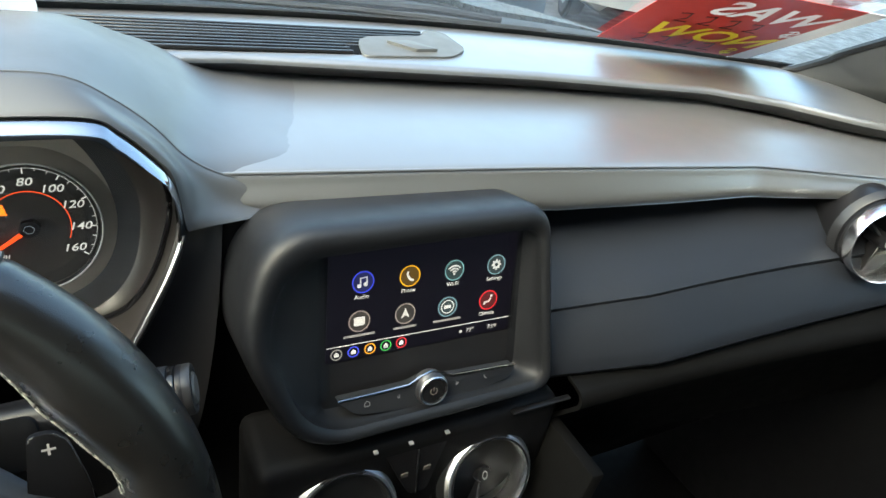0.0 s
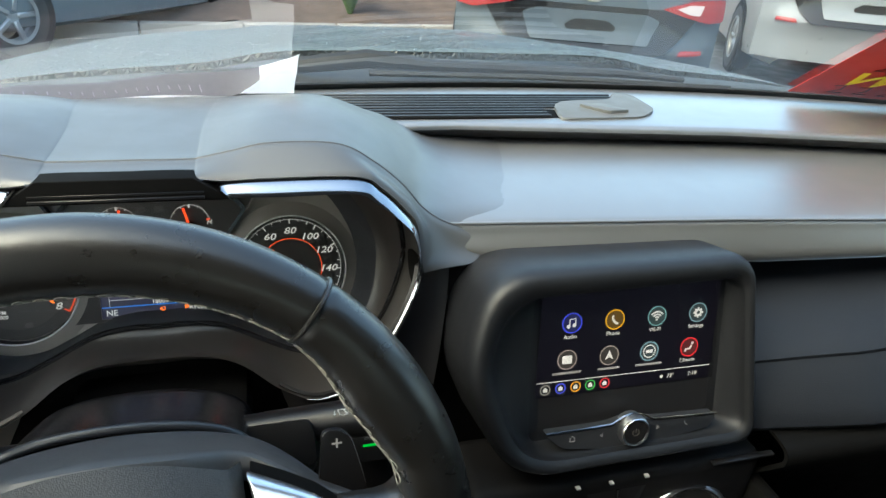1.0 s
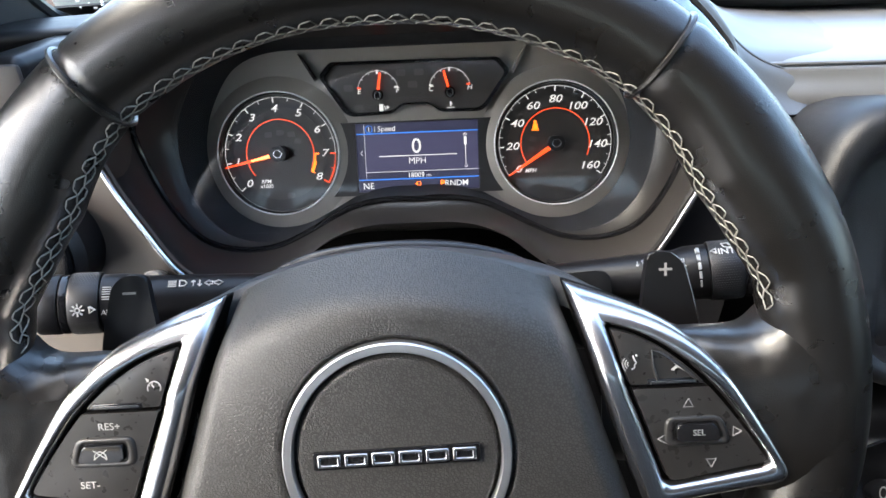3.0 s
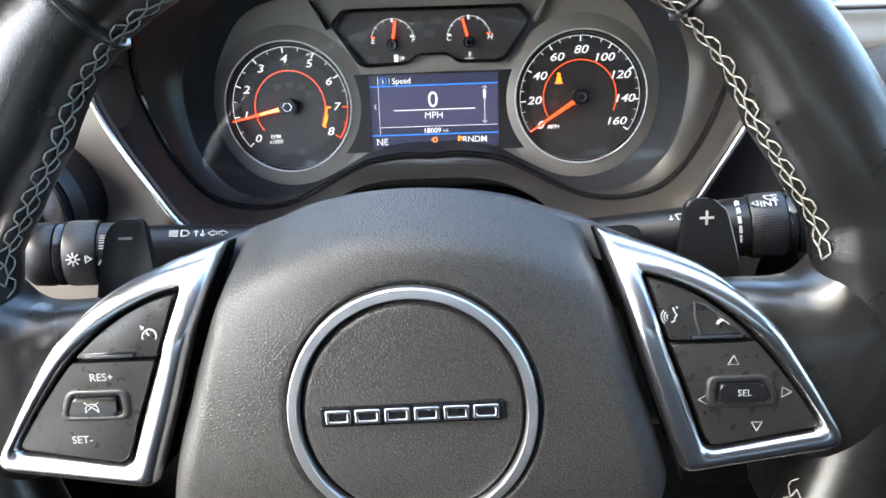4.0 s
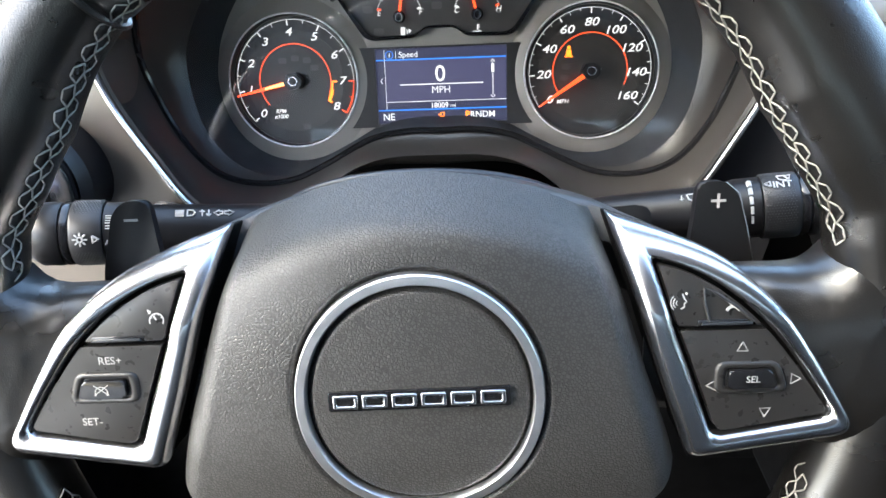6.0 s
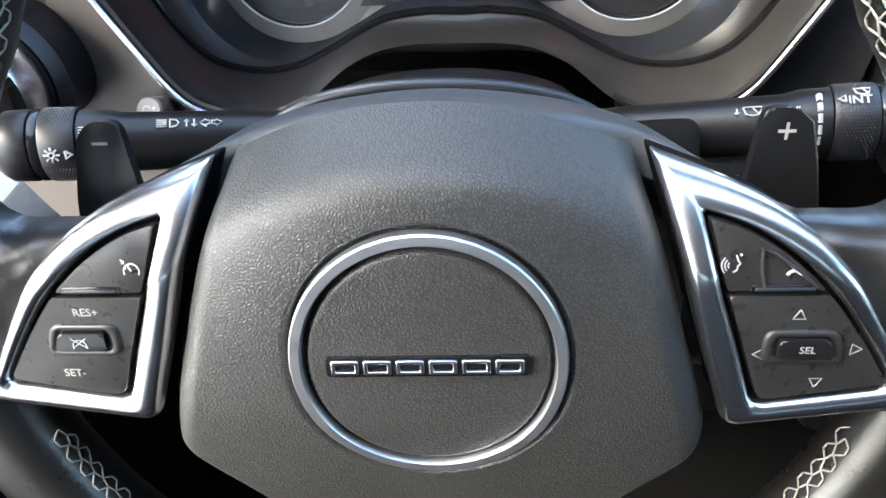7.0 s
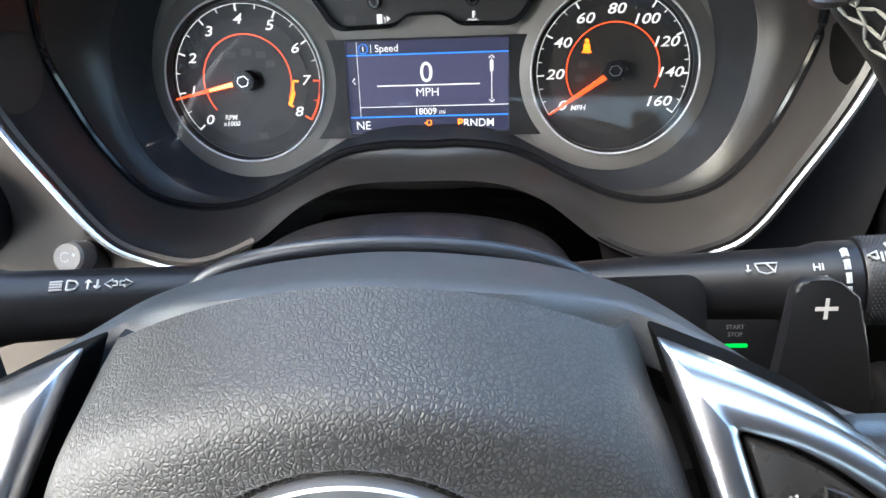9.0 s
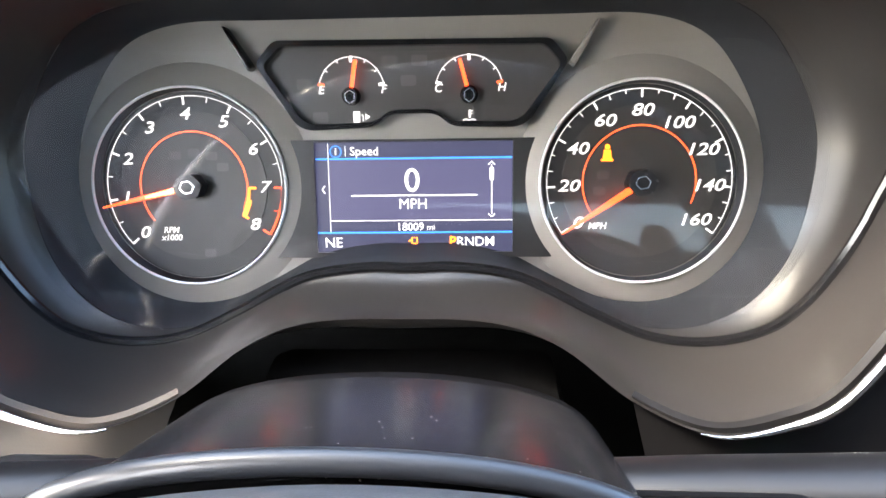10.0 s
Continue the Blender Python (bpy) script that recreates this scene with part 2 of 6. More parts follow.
CLEARLAMP = node_mat("clear_lamp_plastic", (0.42, 0.36, 0.36), 0.15, vary=0.1, big=30)
ALLOY = node_mat("alloy_wheel", (0.42, 0.43, 0.44), 0.4, metal=0.9, vary=0.1, big=12)


# ---- building blocks ----
def thing(name, label, category, m=None, group="", kind=""):
    ob = new(name)
    ob.empty_display_size = 0.05
    if m is not None:
        ob.matrix_world = m
    return tagged(ob, label, category, group, kind)


def part(name, bm, material, parent=None, label="", smooth=True, m=None):
    me = bpy.data.meshes.new(name)
    bmesh.ops.recalc_face_normals(bm, faces=bm.faces)
    bm.to_mesh(me)
    bm.free()
    if smooth:
        me.shade_smooth()
        me.set_sharp_from_angle(angle=radians(38))
    for one in material if isinstance(material, (list, tuple)) else (material,):
        me.materials.append(one)
    ob = new(name, me)
    if parent is not None:
        ob.parent = parent
    if m is not None:
        ob.matrix_basis = m
    return tagged(ob, label) if label else ob


def share(name, mesh_ob, parent, m, label=""):
    ob = new(name, mesh_ob.data)
    ob.parent = parent
    ob.matrix_basis = m
    return tagged(ob, label) if label else ob


def grid(fn, nu, nv, close_u=False, close_v=False, thick=0.0):
    """A sheet of fn(i/nu, j/nv), given thickness away from its normals where asked."""
    bm = bmesh.new()
    cu, cv = nu if close_u else nu + 1, nv if close_v else nv + 1
    vs = [[bm.verts.new(fn(i / nu, j / nv)) for j in range(cv)] for i in range(cu)]
    for i in range(nu):
        for j in range(nv):
            a, b = (i + 1) % cu, (j + 1) % cv
            bm.faces.new((vs[i][j], vs[a][j], vs[a][b], vs[i][b]))
    if thick:
        bmesh.ops.recalc_face_normals(bm, faces=bm.faces)
        bmesh.ops.solidify(bm, geom=bm.faces[:], thickness=thick)
    return bm


def prism(points, lo, hi, bevel=0.0, seg=3, both=False):
    """A flat shape of (x, y) points between two heights of z, its upper rim rounded."""
    bm = bmesh.new()
    a = [bm.verts.new((x, y, lo)) for x, y in points]
    b = [bm.verts.new((x, y, hi)) for x, y in points]
    n = len(points)
    bm.faces.new(a)
    top = bm.faces.new(b)
    for i in range(n):
        bm.faces.new((a[i], a[(i + 1) % n], b[(i + 1) % n], b[i]))
    if bevel:
        edges = list(top.edges)
        if both:
            edges += [e for e in bm.edges if all(v in a for v in e.verts)]
        bmesh.ops.bevel(bm, geom=edges, offset=bevel, segments=seg, affect="EDGES", profile=0.5, clamp_overlap=True)
    return bm


def frame_prism(outer, inner, lo, hi, mid=None):
    """A rim between two loops with as many points; mid lifts the middle of its upper face."""
    n = len(outer)
    rows = [[(x, y, lo) for x, y in outer], [(x, y, hi) for x, y in outer]]
    if mid is not None:
        for k, lift in ((0.06, 0.45), (0.14, 0.75), (0.28, 0.93), (0.5, 1.0), (0.72, 0.95), (0.88, 0.75), (0.96, 0.4)):
            rows.append([(o[0] * (1 - k) + i[0] * k, o[1] * (1 - k) + i[1] * k, hi + (mid - hi) * lift) for o, i in zip(outer, inner)])
    rows += [[(x, y, hi) for x, y in inner], [(x, y, lo) for x, y in inner]]
    return grid(lambda u, v: rows[min(int(round(v * len(rows))), len(rows) - 1) % len(rows)][int(round(u * n)) % n], n, len(rows), close_u=True, close_v=True)


def rounded(points, radii, seg=6):
    """The corners of a polygon rounded; radii one number or one for each corner."""
    n, out = len(points), []
    for i, p in enumerate(points):
        r = radii if isinstance(radii, (int, float)) else radii[i]
        p, a, b = Vector(p), Vector(points[i - 1]), Vector(points[(i + 1) % n])
        r2 = min(r, (a - p).length * 0.48, (b - p).length * 0.48)
        s, e = p + (a - p).normalized() * r2, p + (b - p).normalized() * r2
        for k in range(seg + 1):
            t = k / seg
            out.append(tuple((1 - t) ** 2 * s + 2 * t * (1 - t) * p + t * t * e))
    return out


def curve_through(points, n, closed=False):
    """n + 1 points (n if closed) on a smooth line through the given ones."""
    P = np.array(points, float)
    k = len(P)
    spans = k if closed else k - 1
    out = []
    for s in range(n if closed else n + 1):
        t = s / n * spans
        i = min(int(t), spans - 1)
        f = t - i
        q = [P[(i + d) % k] if closed else P[min(max(i + d, 0), k - 1)] for d in (-1, 0, 1, 2)]
        out.append(0.5 * (2 * q[1] + (q[2] - q[0]) * f + (2 * q[0] - 5 * q[1] + 4 * q[2] - q[3]) * f * f + (3 * q[1] - q[0] - 3 * q[2] + q[3]) * f ** 3))
    return out


def tube(path, radius, seg=8, closed=False, flat=1.0, up=(0, 0, 1)):
    """A round bar along a line of points; radius one number or one for each point."""
    P = [Vector(p) for p in path]
    n = len(P)
    bm, rings = bmesh.new(), []
    for i, p in enumerate(P):
        a, b = (P[i - 1], P[(i + 1) % n]) if closed else (P[max(i - 1, 0)], P[min(i + 1, n - 1)])
        d = (b - a).normalized()
        side = d.cross(Vector(up))
        side = side.normalized() if side.length > 1e-6 else Vector((1, 0, 0))
        top = side.cross(d)
        r = radius if isinstance(radius, (int, float)) else radius[i]
        rings.append([bm.verts.new(p + side * r * math.cos(2 * math.pi * k / seg) + top * r * flat * math.sin(2 * math.pi * k / seg)) for k in range(seg)])
    for i in range(n if closed else n - 1):
        for k in range(seg):
            bm.faces.new((rings[i][k], rings[(i + 1) % n][k], rings[(i + 1) % n][(k + 1) % seg], rings[i][(k + 1) % seg]))
    if not closed:
        bm.faces.new(rings[0]), bm.faces.new(rings[-1])
    return bm


def lathe(profile, seg=48, arc=1.0):
    """A turned shape about z of (radius, height) points."""
    k = len(profile) - 1
    return grid(lambda u, v: (profile[int(round(v * k))][0] * math.cos(2 * math.pi * u * arc), profile[int(round(v * k))][0] * math.sin(2 * math.pi * u * arc), profile[int(round(v * k))][1]), seg, k, close_u=arc >= 1.0)


def box(x0, x1, y0, y1, z0, z1, bevel=0.0, seg=2):
    bm = bmesh.new()
    bmesh.ops.create_cube(bm, size=1)
    for v in bm.verts:
        v.co = Vector(((x0 + x1) / 2 + v.co.x * (x1 - x0), (y0 + y1) / 2 + v.co.y * (y1 - y0), (z0 + z1) / 2 + v.co.z * (z1 - z0)))
    if bevel:
        bmesh.ops.bevel(bm, geom=bm.edges[:], offset=bevel, segments=seg, affect="EDGES", profile=0.5, clamp_overlap=True)
    return bm


def join(*bms):
    out = bmesh.new()
    for one in bms:
        me = bpy.data.meshes.new("joined")
        one.to_mesh(me)
        one.free()
        out.from_mesh(me)
        bpy.data.meshes.remove(me)
    return out


def moved(bm, m):
    bm.transform(m)
    return bm


def tilted(x, y, z, tilt, turn=0.0, roll=0.0):
    """A place whose own x runs right, y up along a face that leans back by tilt degrees, and z towards the driver."""
    return pose(x, y, z, 0, 0, turn) @ pose(0, 0, 0, 90 - tilt, 0, 0) @ pose(0, 0, 0, 0, 0, roll)


WRITING = []


def text(body, x, y, z, size, material, parent, shear=0.0, bold=0.0, align="CENTER", turn=0.0, name="lettering", width=1.0, mirror=1):
    """Writing in the built-in font on the face of its parent; made solid at the end."""
    cu = bpy.data.curves.new(name, "FONT")
    cu.body, cu.size, cu.shear, cu.offset, cu.extrude = body, size, shear, bold * size, 0.00004
    cu.align_x, cu.align_y, cu.resolution_u = align, "CENTER", 3
    cu.materials.append(material)
    ob = new(name, cu)
    ob.parent = parent
    ob.matrix_basis = pose(x, y, z, 0, 0, turn) @ Matrix.Diagonal((width * mirror, 1, 1, 1))
    WRITING.append(ob)
    return ob


def strip(points, w, z=0.0, h=0.0001):
    """A thin flat line of the given width through points of (x, y)."""
    P = [Vector(p) for p in points]
    bm, rows = bmesh.new(), []
    for i, p in enumerate(P):
        d = (P[min(i + 1, len(P) - 1)] - P[max(i - 1, 0)]).normalized()
        s = Vector((-d.y, d.x)) * w / 2
        rows.append([bm.verts.new((q.x, q.y, z + k)) for q, k in ((p + s, 0), (p + s, h), (p - s, h), (p - s, 0))])
    for a, b in zip(rows, rows[1:]):
        for k in range(4):
            bm.faces.new((a[k], b[k], b[(k + 1) % 4], a[(k + 1) % 4]))
    bm.faces.new(rows[0]), bm.faces.new(rows[-1])
    return bm


def arc_points(cx, cy, r, a0, a1, n=24):
    return [(cx + r * math.cos(radians(a0 + (a1 - a0) * k / n)), cy + r * math.sin(radians(a0 + (a1 - a0) * k / n))) for k in range(n + 1)]


def disc(r, z=0.0, h=0.0003, seg=32, cx=0.0, cy=0.0):
    return prism([(cx + r * math.cos(2 * math.pi * k / seg), cy + r * math.sin(2 * math.pi * k / seg)) for k in range(seg)], z, z + h)


def mirrored(points, s):
    """Points for the other side, turned round so that they run the same way."""
    return points if s > 0 else [(-x, y) for x, y in points][::-1]


# ---- dashboard ----
CAR_X = 0.36                                   # the car's middle
dash = thing("dashboard", "black vinyl car dashboard with a soft padded top", "dashboard")


def shelf_edge(x):
    return float(np.interp(x, (-0.35, -0.1, 0.0, 0.27, 0.57, 0.78, 0.86, 0.93, 1.02), (0.0, 0.07, 0.09, 0.105, 0.071, 0.031, -0.012, -0.075, -0.13)))


def crease_y(x):
    return float(np.interp(x, (-0.3, 0.2, 0.47, 0.72, 0.86, 1.02), (-0.06, -0.058, -0.080, -0.106, -0.15, -0.20)))


def pad_low_z(x):
    return float(np.interp(x, (-0.3, 0.2, 0.42, 0.50, 0.63, 0.76, 0.86, 1.02), (0.905, 0.905, 0.897, 0.894, 0.897, 0.903, 0.910, 0.912)))


def pad_point(u, v):
    x = 0.207 + 0.833 * u
    ye, yc = shelf_edge(x) + 0.06, crease_y(x)
    rows = curve_through([(yc - 0.006, pad_low_z(x)), (yc - 0.008, pad_low_z(x) + 0.008), (yc - 0.003, 0.922), (yc, 0.930), (yc + 0.012, 0.9335), (yc + 0.05, 0.937), ((yc + ye) / 2, 0.9375), (ye, 0.935)], 28)
    y, z = rows[int(round(v * 28))]
    z += 0.006 * math.exp(-max(0.0, x - 0.218) / 0.016) * min(1.0, max(0.0, (y - yc) / 0.03))
    return (x, y, z)


part("top_pad", grid(pad_point, 120, 28, thick=0.006), PAD, dash, "soft grained vinyl pad with a folded front edge")
part("pad_seam", tube([(x, crease_y(x) - 0.0005, 0.9312) for x in np.linspace(0.205, 1.0, 40)], 0.0013, 8), PAD, dash, "raised welt along the pad's fold")


def shelf_point(u, v):
    x = -0.34 + 1.38 * u
    ye, yw = shelf_edge(x), 0.256 - 0.292 * (x - 0.363) ** 2
    rows = curve_through([(ye + 0.045, 0.936), (ye + 0.018, 0.940), (ye + 0.004, 0.9495), (ye, 0.9545), (ye + 0.003, 0.9590), (ye + 0.016, 0.9605), ((ye + yw) / 2, 0.962), (yw, 0.957)], 24)
    y, z = rows[int(round(v * 24))]
    return (x, y, z)


shelf = grid(shelf_point, 70, 24)
# riser black: shade under the lip put into its colour; left end black too
for face in shelf.faces:
    c = face.calc_center_median()
    face.material_index = 1 if c.z < 0.9530 or c.x < -0.20 else 0
bmesh.ops.recalc_face_normals(shelf, faces=shelf.faces)
bmesh.ops.solidify(shelf, geom=shelf.faces[:], thickness=0.004)
part("upper_shelf", shelf, [PAD, BLACK], dash, "smooth vinyl shelf below the windshield, its riser's shade in black")

# defroster grille with its slats
grille = part("defroster_grille", box(0.06, 0.478, 0.1145, 0.202, 0.9580, 0.9618, 0.001), DARK, dash, "black defroster grille tray")
for k in range(9):
    reach = (0.10, 0.125, 0.208)[(k > 2) + (k > 4)]
    part("slat", box(-0.22, reach, -0.0018, 0.0018, 0, 0.0035, 0.0006, 1), BLACK, grille, m=pose(0.28, 0.118 + 0.0098 * k, 0.9605))
tab_shape = rounded([(0.385, 0.106), (0.484, 0.109), (0.511, 0.130), (0.515, 0.200), (0.489, 0.200), (0.484, 0.172), (0.415, 0.165), (0.396, 0.150)], 0.012)
tab_mesh = prism(tab_shape, 0.956, 0.9652, 0.0030, 5)
for v in tab_mesh.verts:
    f = min(1.0, max(0.0, (v.co.y - 0.100) / 0.036))
    v.co.z = 0.956 + (v.co.z - 0.956) * (0.72 + 0.28 * f * f * (3 - 2 * f))
tab = part("sensor_cover", tab_mesh, TABM, dash, "smooth vinyl sensor cover in the grille")
part("light_sensor", prism(rounded([(0.424, 0.146), (0.446, 0.118), (0.474, 0.121), (0.452, 0.149)], 0.004), 0.9620, 0.9672, 0.0012), TABM, tab, "grey light sensor wedge")

# passenger fascia: dark recess below the pad, then the stitched panel that swells towards the seat
FASCIA_LOW = np.polyfit((0.44, 0.50, 0.57, 0.636, 0.707, 0.768, 0.823, 0.90, 1.0), (0.752, 0.757, 0.765, 0.7715, 0.781, 0.791, 0.802, 0.819, 0.845), 2)
FASCIA_OUT = np.polyfit((0.44, 0.54, 0.63, 0.72, 0.80, 0.86, 0.93, 1.0), (-0.078, -0.087, -0.096, -0.110, -0.130, -0.150, -0.172, -0.194), 3)
FASCIA_SEAM = np.polyfit((0.44, 0.49, 0.55, 0.613, 0.684, 0.75, 0.79, 0.86, 1.0), (0.811, 0.816, 0.824, 0.831, 0.838, 0.849, 0.858, 0.870, 0.885), 2)


def fascia_point(u, v):
    x = 0.44 + 0.56 * u
    yc = float(np.polyval(FASCIA_OUT, x))
    z0 = pad_low_z(x)
    sw = (1 - 0.5 * u ** 1.5) * min(1.0, 0.70 + 0.30 * max(0.0, x - 0.455) / 0.13)
    zs, lo = float(np.polyval(FASCIA_SEAM, x)), float(np.polyval(FASCIA_LOW, x))
    h = z0 - zs
    rows = curve_through([(yc + 0.052, z0 + 0.004), (yc + 0.056, z0 - 0.006), (yc + 0.042, zs + 0.66 * h), (yc - 0.004, zs + 0.36 * h), (yc - 0.056 * sw, zs + 0.003), (yc - 0.060 * sw, zs - 0.003), (yc - 0.084 * sw, (zs + lo) / 2 + 0.008 * sw), (yc - 0.101 * sw, lo + 0.019 * sw), (yc - 0.085 * sw, lo + 0.009 * sw)], 32)
    y, z = rows[int(round(v * 32))]
    return (x, y, z)


fascia = part("passenger_fascia", grid(fascia_point, 40, 32, thick=0.004), FASCIA, dash, "dark padded fascia in front of the passenger")
stitch = bmesh.new()
for k in range(96):
    u = k / 95
    p, q = Vector(fascia_point(u, 17 / 32)), Vector(fascia_point(u, 19 / 32))
    p.y -= 0.0012
    q.y -= 0.0012
    stitch = join(stitch, tube([p, (p + q) / 2 - Vector((0, 0.0006, 0)), q], 0.0007, 5)) if k else tube([p, q], 0.0007, 5)
part("stitching", stitch, TRIM, fascia, "row of short dark stitches")
part("seam", tube([Vector(fascia_point(k / 40, 20 / 32)) + Vector((0, -0.0008, 0)) for k in range(41)], 0.0012, 6), DARK, fascia, "dark sewn seam")
part("fascia_trim", tube([(x, crease_y(x) - 0.0045, pad_low_z(x) - 0.0008) for x in np.linspace(0.46, 0.98, 40)], 0.0011, 8), VENTM, dash, "thin satin line below the pad")


def glove_point(u, v):
    x = 0.50 + 0.50 * u
    sw = 1 - 0.5 * max(0.0, (x - 0.44) / 0.56) ** 1.5
    yc = float(np.polyval(FASCIA_OUT, x)) - 0.055 - 0.026 * sw
    lo = float(np.polyval(FASCIA_LOW, x)) - 0.006 + 0.015 * sw
    rows = curve_through([(yc + 0.01, lo), (yc - 0.018, lo - 0.004), (yc - 0.024, lo - 0.018), (yc - 0.012, lo - 0.036), (yc + 0.03, lo - 0.10), (yc + 0.06, lo - 0.2)], 20)
    y, z = rows[int(round(v * 20))]
    return (x, y, z)


glove = thing("glovebox", "closed dark grey plastic glovebox below the fascia", "glovebox")
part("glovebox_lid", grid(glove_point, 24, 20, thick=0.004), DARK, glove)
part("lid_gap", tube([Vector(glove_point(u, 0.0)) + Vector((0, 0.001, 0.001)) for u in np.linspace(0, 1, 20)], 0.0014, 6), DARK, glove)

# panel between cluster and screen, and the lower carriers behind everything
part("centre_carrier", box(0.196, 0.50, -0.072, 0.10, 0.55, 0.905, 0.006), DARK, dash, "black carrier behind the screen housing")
# near-black boxes: the darkness under the dashboard is put into their colour
part("lower_carrier", box(-0.33, 1.04, -0.03, 0.12, 0.40, 0.72, 0.01), DARK, dash, "near-black box for the dark under the dashboard")
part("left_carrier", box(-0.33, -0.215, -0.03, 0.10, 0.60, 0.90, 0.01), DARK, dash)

# ---- instrument hood ----
CP = tilted(0, -0.002, 0.86, 17)
LENS_HALF = [(0.0, -0.0287), (0.0211, -0.0285), (0.0488, -0.0335), (0.0816, -0.0499), (0.1043, -0.0582), (0.1292, -0.0577), (0.1508, -0.0474), (0.1665, -0.0272), (0.174, 0.0), (0.1745, 0.03), (0.1605, 0.061), (0.1433, 0.079), (0.115, 0.0875), (0.07, 0.088), (0.0, 0.088)]
OUT_HALF = [(0.0, -0.072, 0.838), (0.036, -0.072, 0.836), (0.062, -0.074, 0.826), (0.088, -0.086, 0.810), (0.113, -0.1, 0.807), (0.139, -0.1, 0.812), (0.155, -0.1, 0.823), (0.170, -0.098, 0.85), (0.186, -0.094, 0.883), (0.194, -0.088, 0.909), (0.189, -0.085, 0.943), (0.164, -0.085, 0.971), (0.147, -0.085, 0.981), (0.09, -0.085, 0.9825), (0.0, -0.078, 0.976)]
NL = 168


def whole(half):
    return list(half) + [(-p[0], *p[1:]) for p in half[-2:0:-1]]


lens_loop = curve_through(whole(LENS_HALF), NL, True)
out_loop = [Vector(p) for p in curve_through(whole(OUT_HALF), NL, True)]
lens_world = [CP @ Vector((p[0], p[1], 0.012)) for p in lens_loop]
hood = thing("instrument_hood", "grey vinyl instrument hood with two lobes and chrome lips", "instrument hood")


def shroud_point(u, v):
    i = int(round(u * NL)) % NL
    a, b = lens_world[i], out_loop[i]
    p = a.lerp(b, v)
    bow = 0.014 * math.sin(math.pi * v) ** 0.6
    centre = Vector((0, p.y, 0.885))
    return p + (p - centre).normalized() * bow


part("shroud", grid(shroud_point, NL, 14, close_u=True), [TRIM], hood, "smooth dark shroud round the instruments")
GROOVE = (0.01, 0.01, 0.01, 0.02, 0.05, 0.10, 0.16, 0.20, 0.26, 0.34, 0.42, 0.50, 0.55, 0.60, 0.60)
groove = []
for k in range(-72, 73):
    v = float(np.interp(abs(k) / 6, range(15), GROOVE))
    q = shroud_point((k % NL) / NL, v)
    groove.append(q + (Vector((0, q.y, 0.885)) - q).normalized() * 0.0006 + Vector((0, -0.001, 0)))
part("lens_edge", tube(groove, 0.0024, 8), GLOSS, hood, "gloss black groove that frames the instruments")

LIP_X = (0, 0.041, 0.047, 0.064, 0.09, 0.147, 0.165, 0.182, 0.191, 0.196, 0.197, 0.198)
HOOD_ROWS = [  # y, then x and z from the middle outwards
    (-0.087, LIP_X, (0.985, 0.985, 0.985, 0.9835, 0.9845, 0.9835, 0.974, 0.957, 0.944, 0.914, 0.9085, 0.9045)),
    (-0.083, (0, 0.041, 0.047, 0.065, 0.09, 0.146, 0.166, 0.184, 0.194, 0.201, 0.205, 0.210), (0.9868, 0.9868, 0.987, 0.9875, 0.988, 0.988, 0.978, 0.961, 0.945, 0.917, 0.9100, 0.9045)),
    (-0.070, (0, 0.040, 0.047, 0.066, 0.092, 0.138, 0.163, 0.184, 0.199, 0.210, 0.226, 0.255), (0.9880, 0.9880, 0.9888, 0.9925, 0.9960, 0.9955, 0.981, 0.962, 0.941, 0.9265, 0.9140, 0.9040)),
    (-0.062, (0, 0.040, 0.047, 0.067, 0.093, 0.137, 0.163, 0.184, 0.200, 0.217, 0.238, 0.268), (0.9893, 0.9893, 0.9902, 0.9945, 0.9995, 0.998, 0.984, 0.966, 0.947, 0.9345, 0.9262, 0.9190)),
    (-0.045, (0, 0.040, 0.047, 0.067, 0.093, 0.137, 0.163, 0.185, 0.203, 0.224, 0.252, 0.304), (0.9895, 0.9895, 0.9905, 0.9965, 1.0010, 0.9995, 0.986, 0.968, 0.9500, 0.9395, 0.9355, 0.9325)),
    (0.0, (0, 0.040, 0.048, 0.069, 0.095, 0.136, 0.166, 0.192, 0.214, 0.236, 0.266, 0.324), (0.9915, 0.9915, 0.9925, 0.9985, 1.0035, 1.0020, 0.991, 0.973, 0.9545, 0.9432, 0.9388, 0.9358)),
    (0.05, (0, 0.044, 0.053, 0.072, 0.1, 0.139, 0.177, 0.207, 0.227, 0.248, 0.278, 0.336), (0.9925, 0.9925, 0.9935, 0.9970, 1.0000, 0.999, 0.985, 0.967, 0.9530, 0.9432, 0.9390, 0.9360)),
    (0.11, (0, 0.049, 0.058, 0.078, 0.105, 0.145, 0.186, 0.218, 0.236, 0.254, 0.282, 0.338), (0.9835, 0.9835, 0.9840, 0.9855, 0.986, 0.985, 0.971, 0.958, 0.949, 0.943, 0.9390, 0.9350)),
    (0.16, (0, 0.053, 0.063, 0.085, 0.11, 0.15, 0.195, 0.225, 0.245, 0.26, 0.284, 0.338), (0.958, 0.958, 0.958, 0.959, 0.962, 0.962, 0.956, 0.952, 0.948, 0.942, 0.939, 0.934)),
]
HOOD_FINE = []
for y, xs, zs in HOOD_ROWS:
    half = curve_through([(x, y, z) for x, z in zip(xs, zs)], 54)
    drop = list(zip(xs, zs))[:8] + [(xs[7] + 0.013, zs[7] - 0.022), (xs[7] + 0.019, 0.895)]
    door = curve_through([(x, y, z) for x, z in drop], 54)
    HOOD_FINE.append([(-x, yy, z) for x, yy, z in door[:0:-1]] + [tuple(p) for p in half])
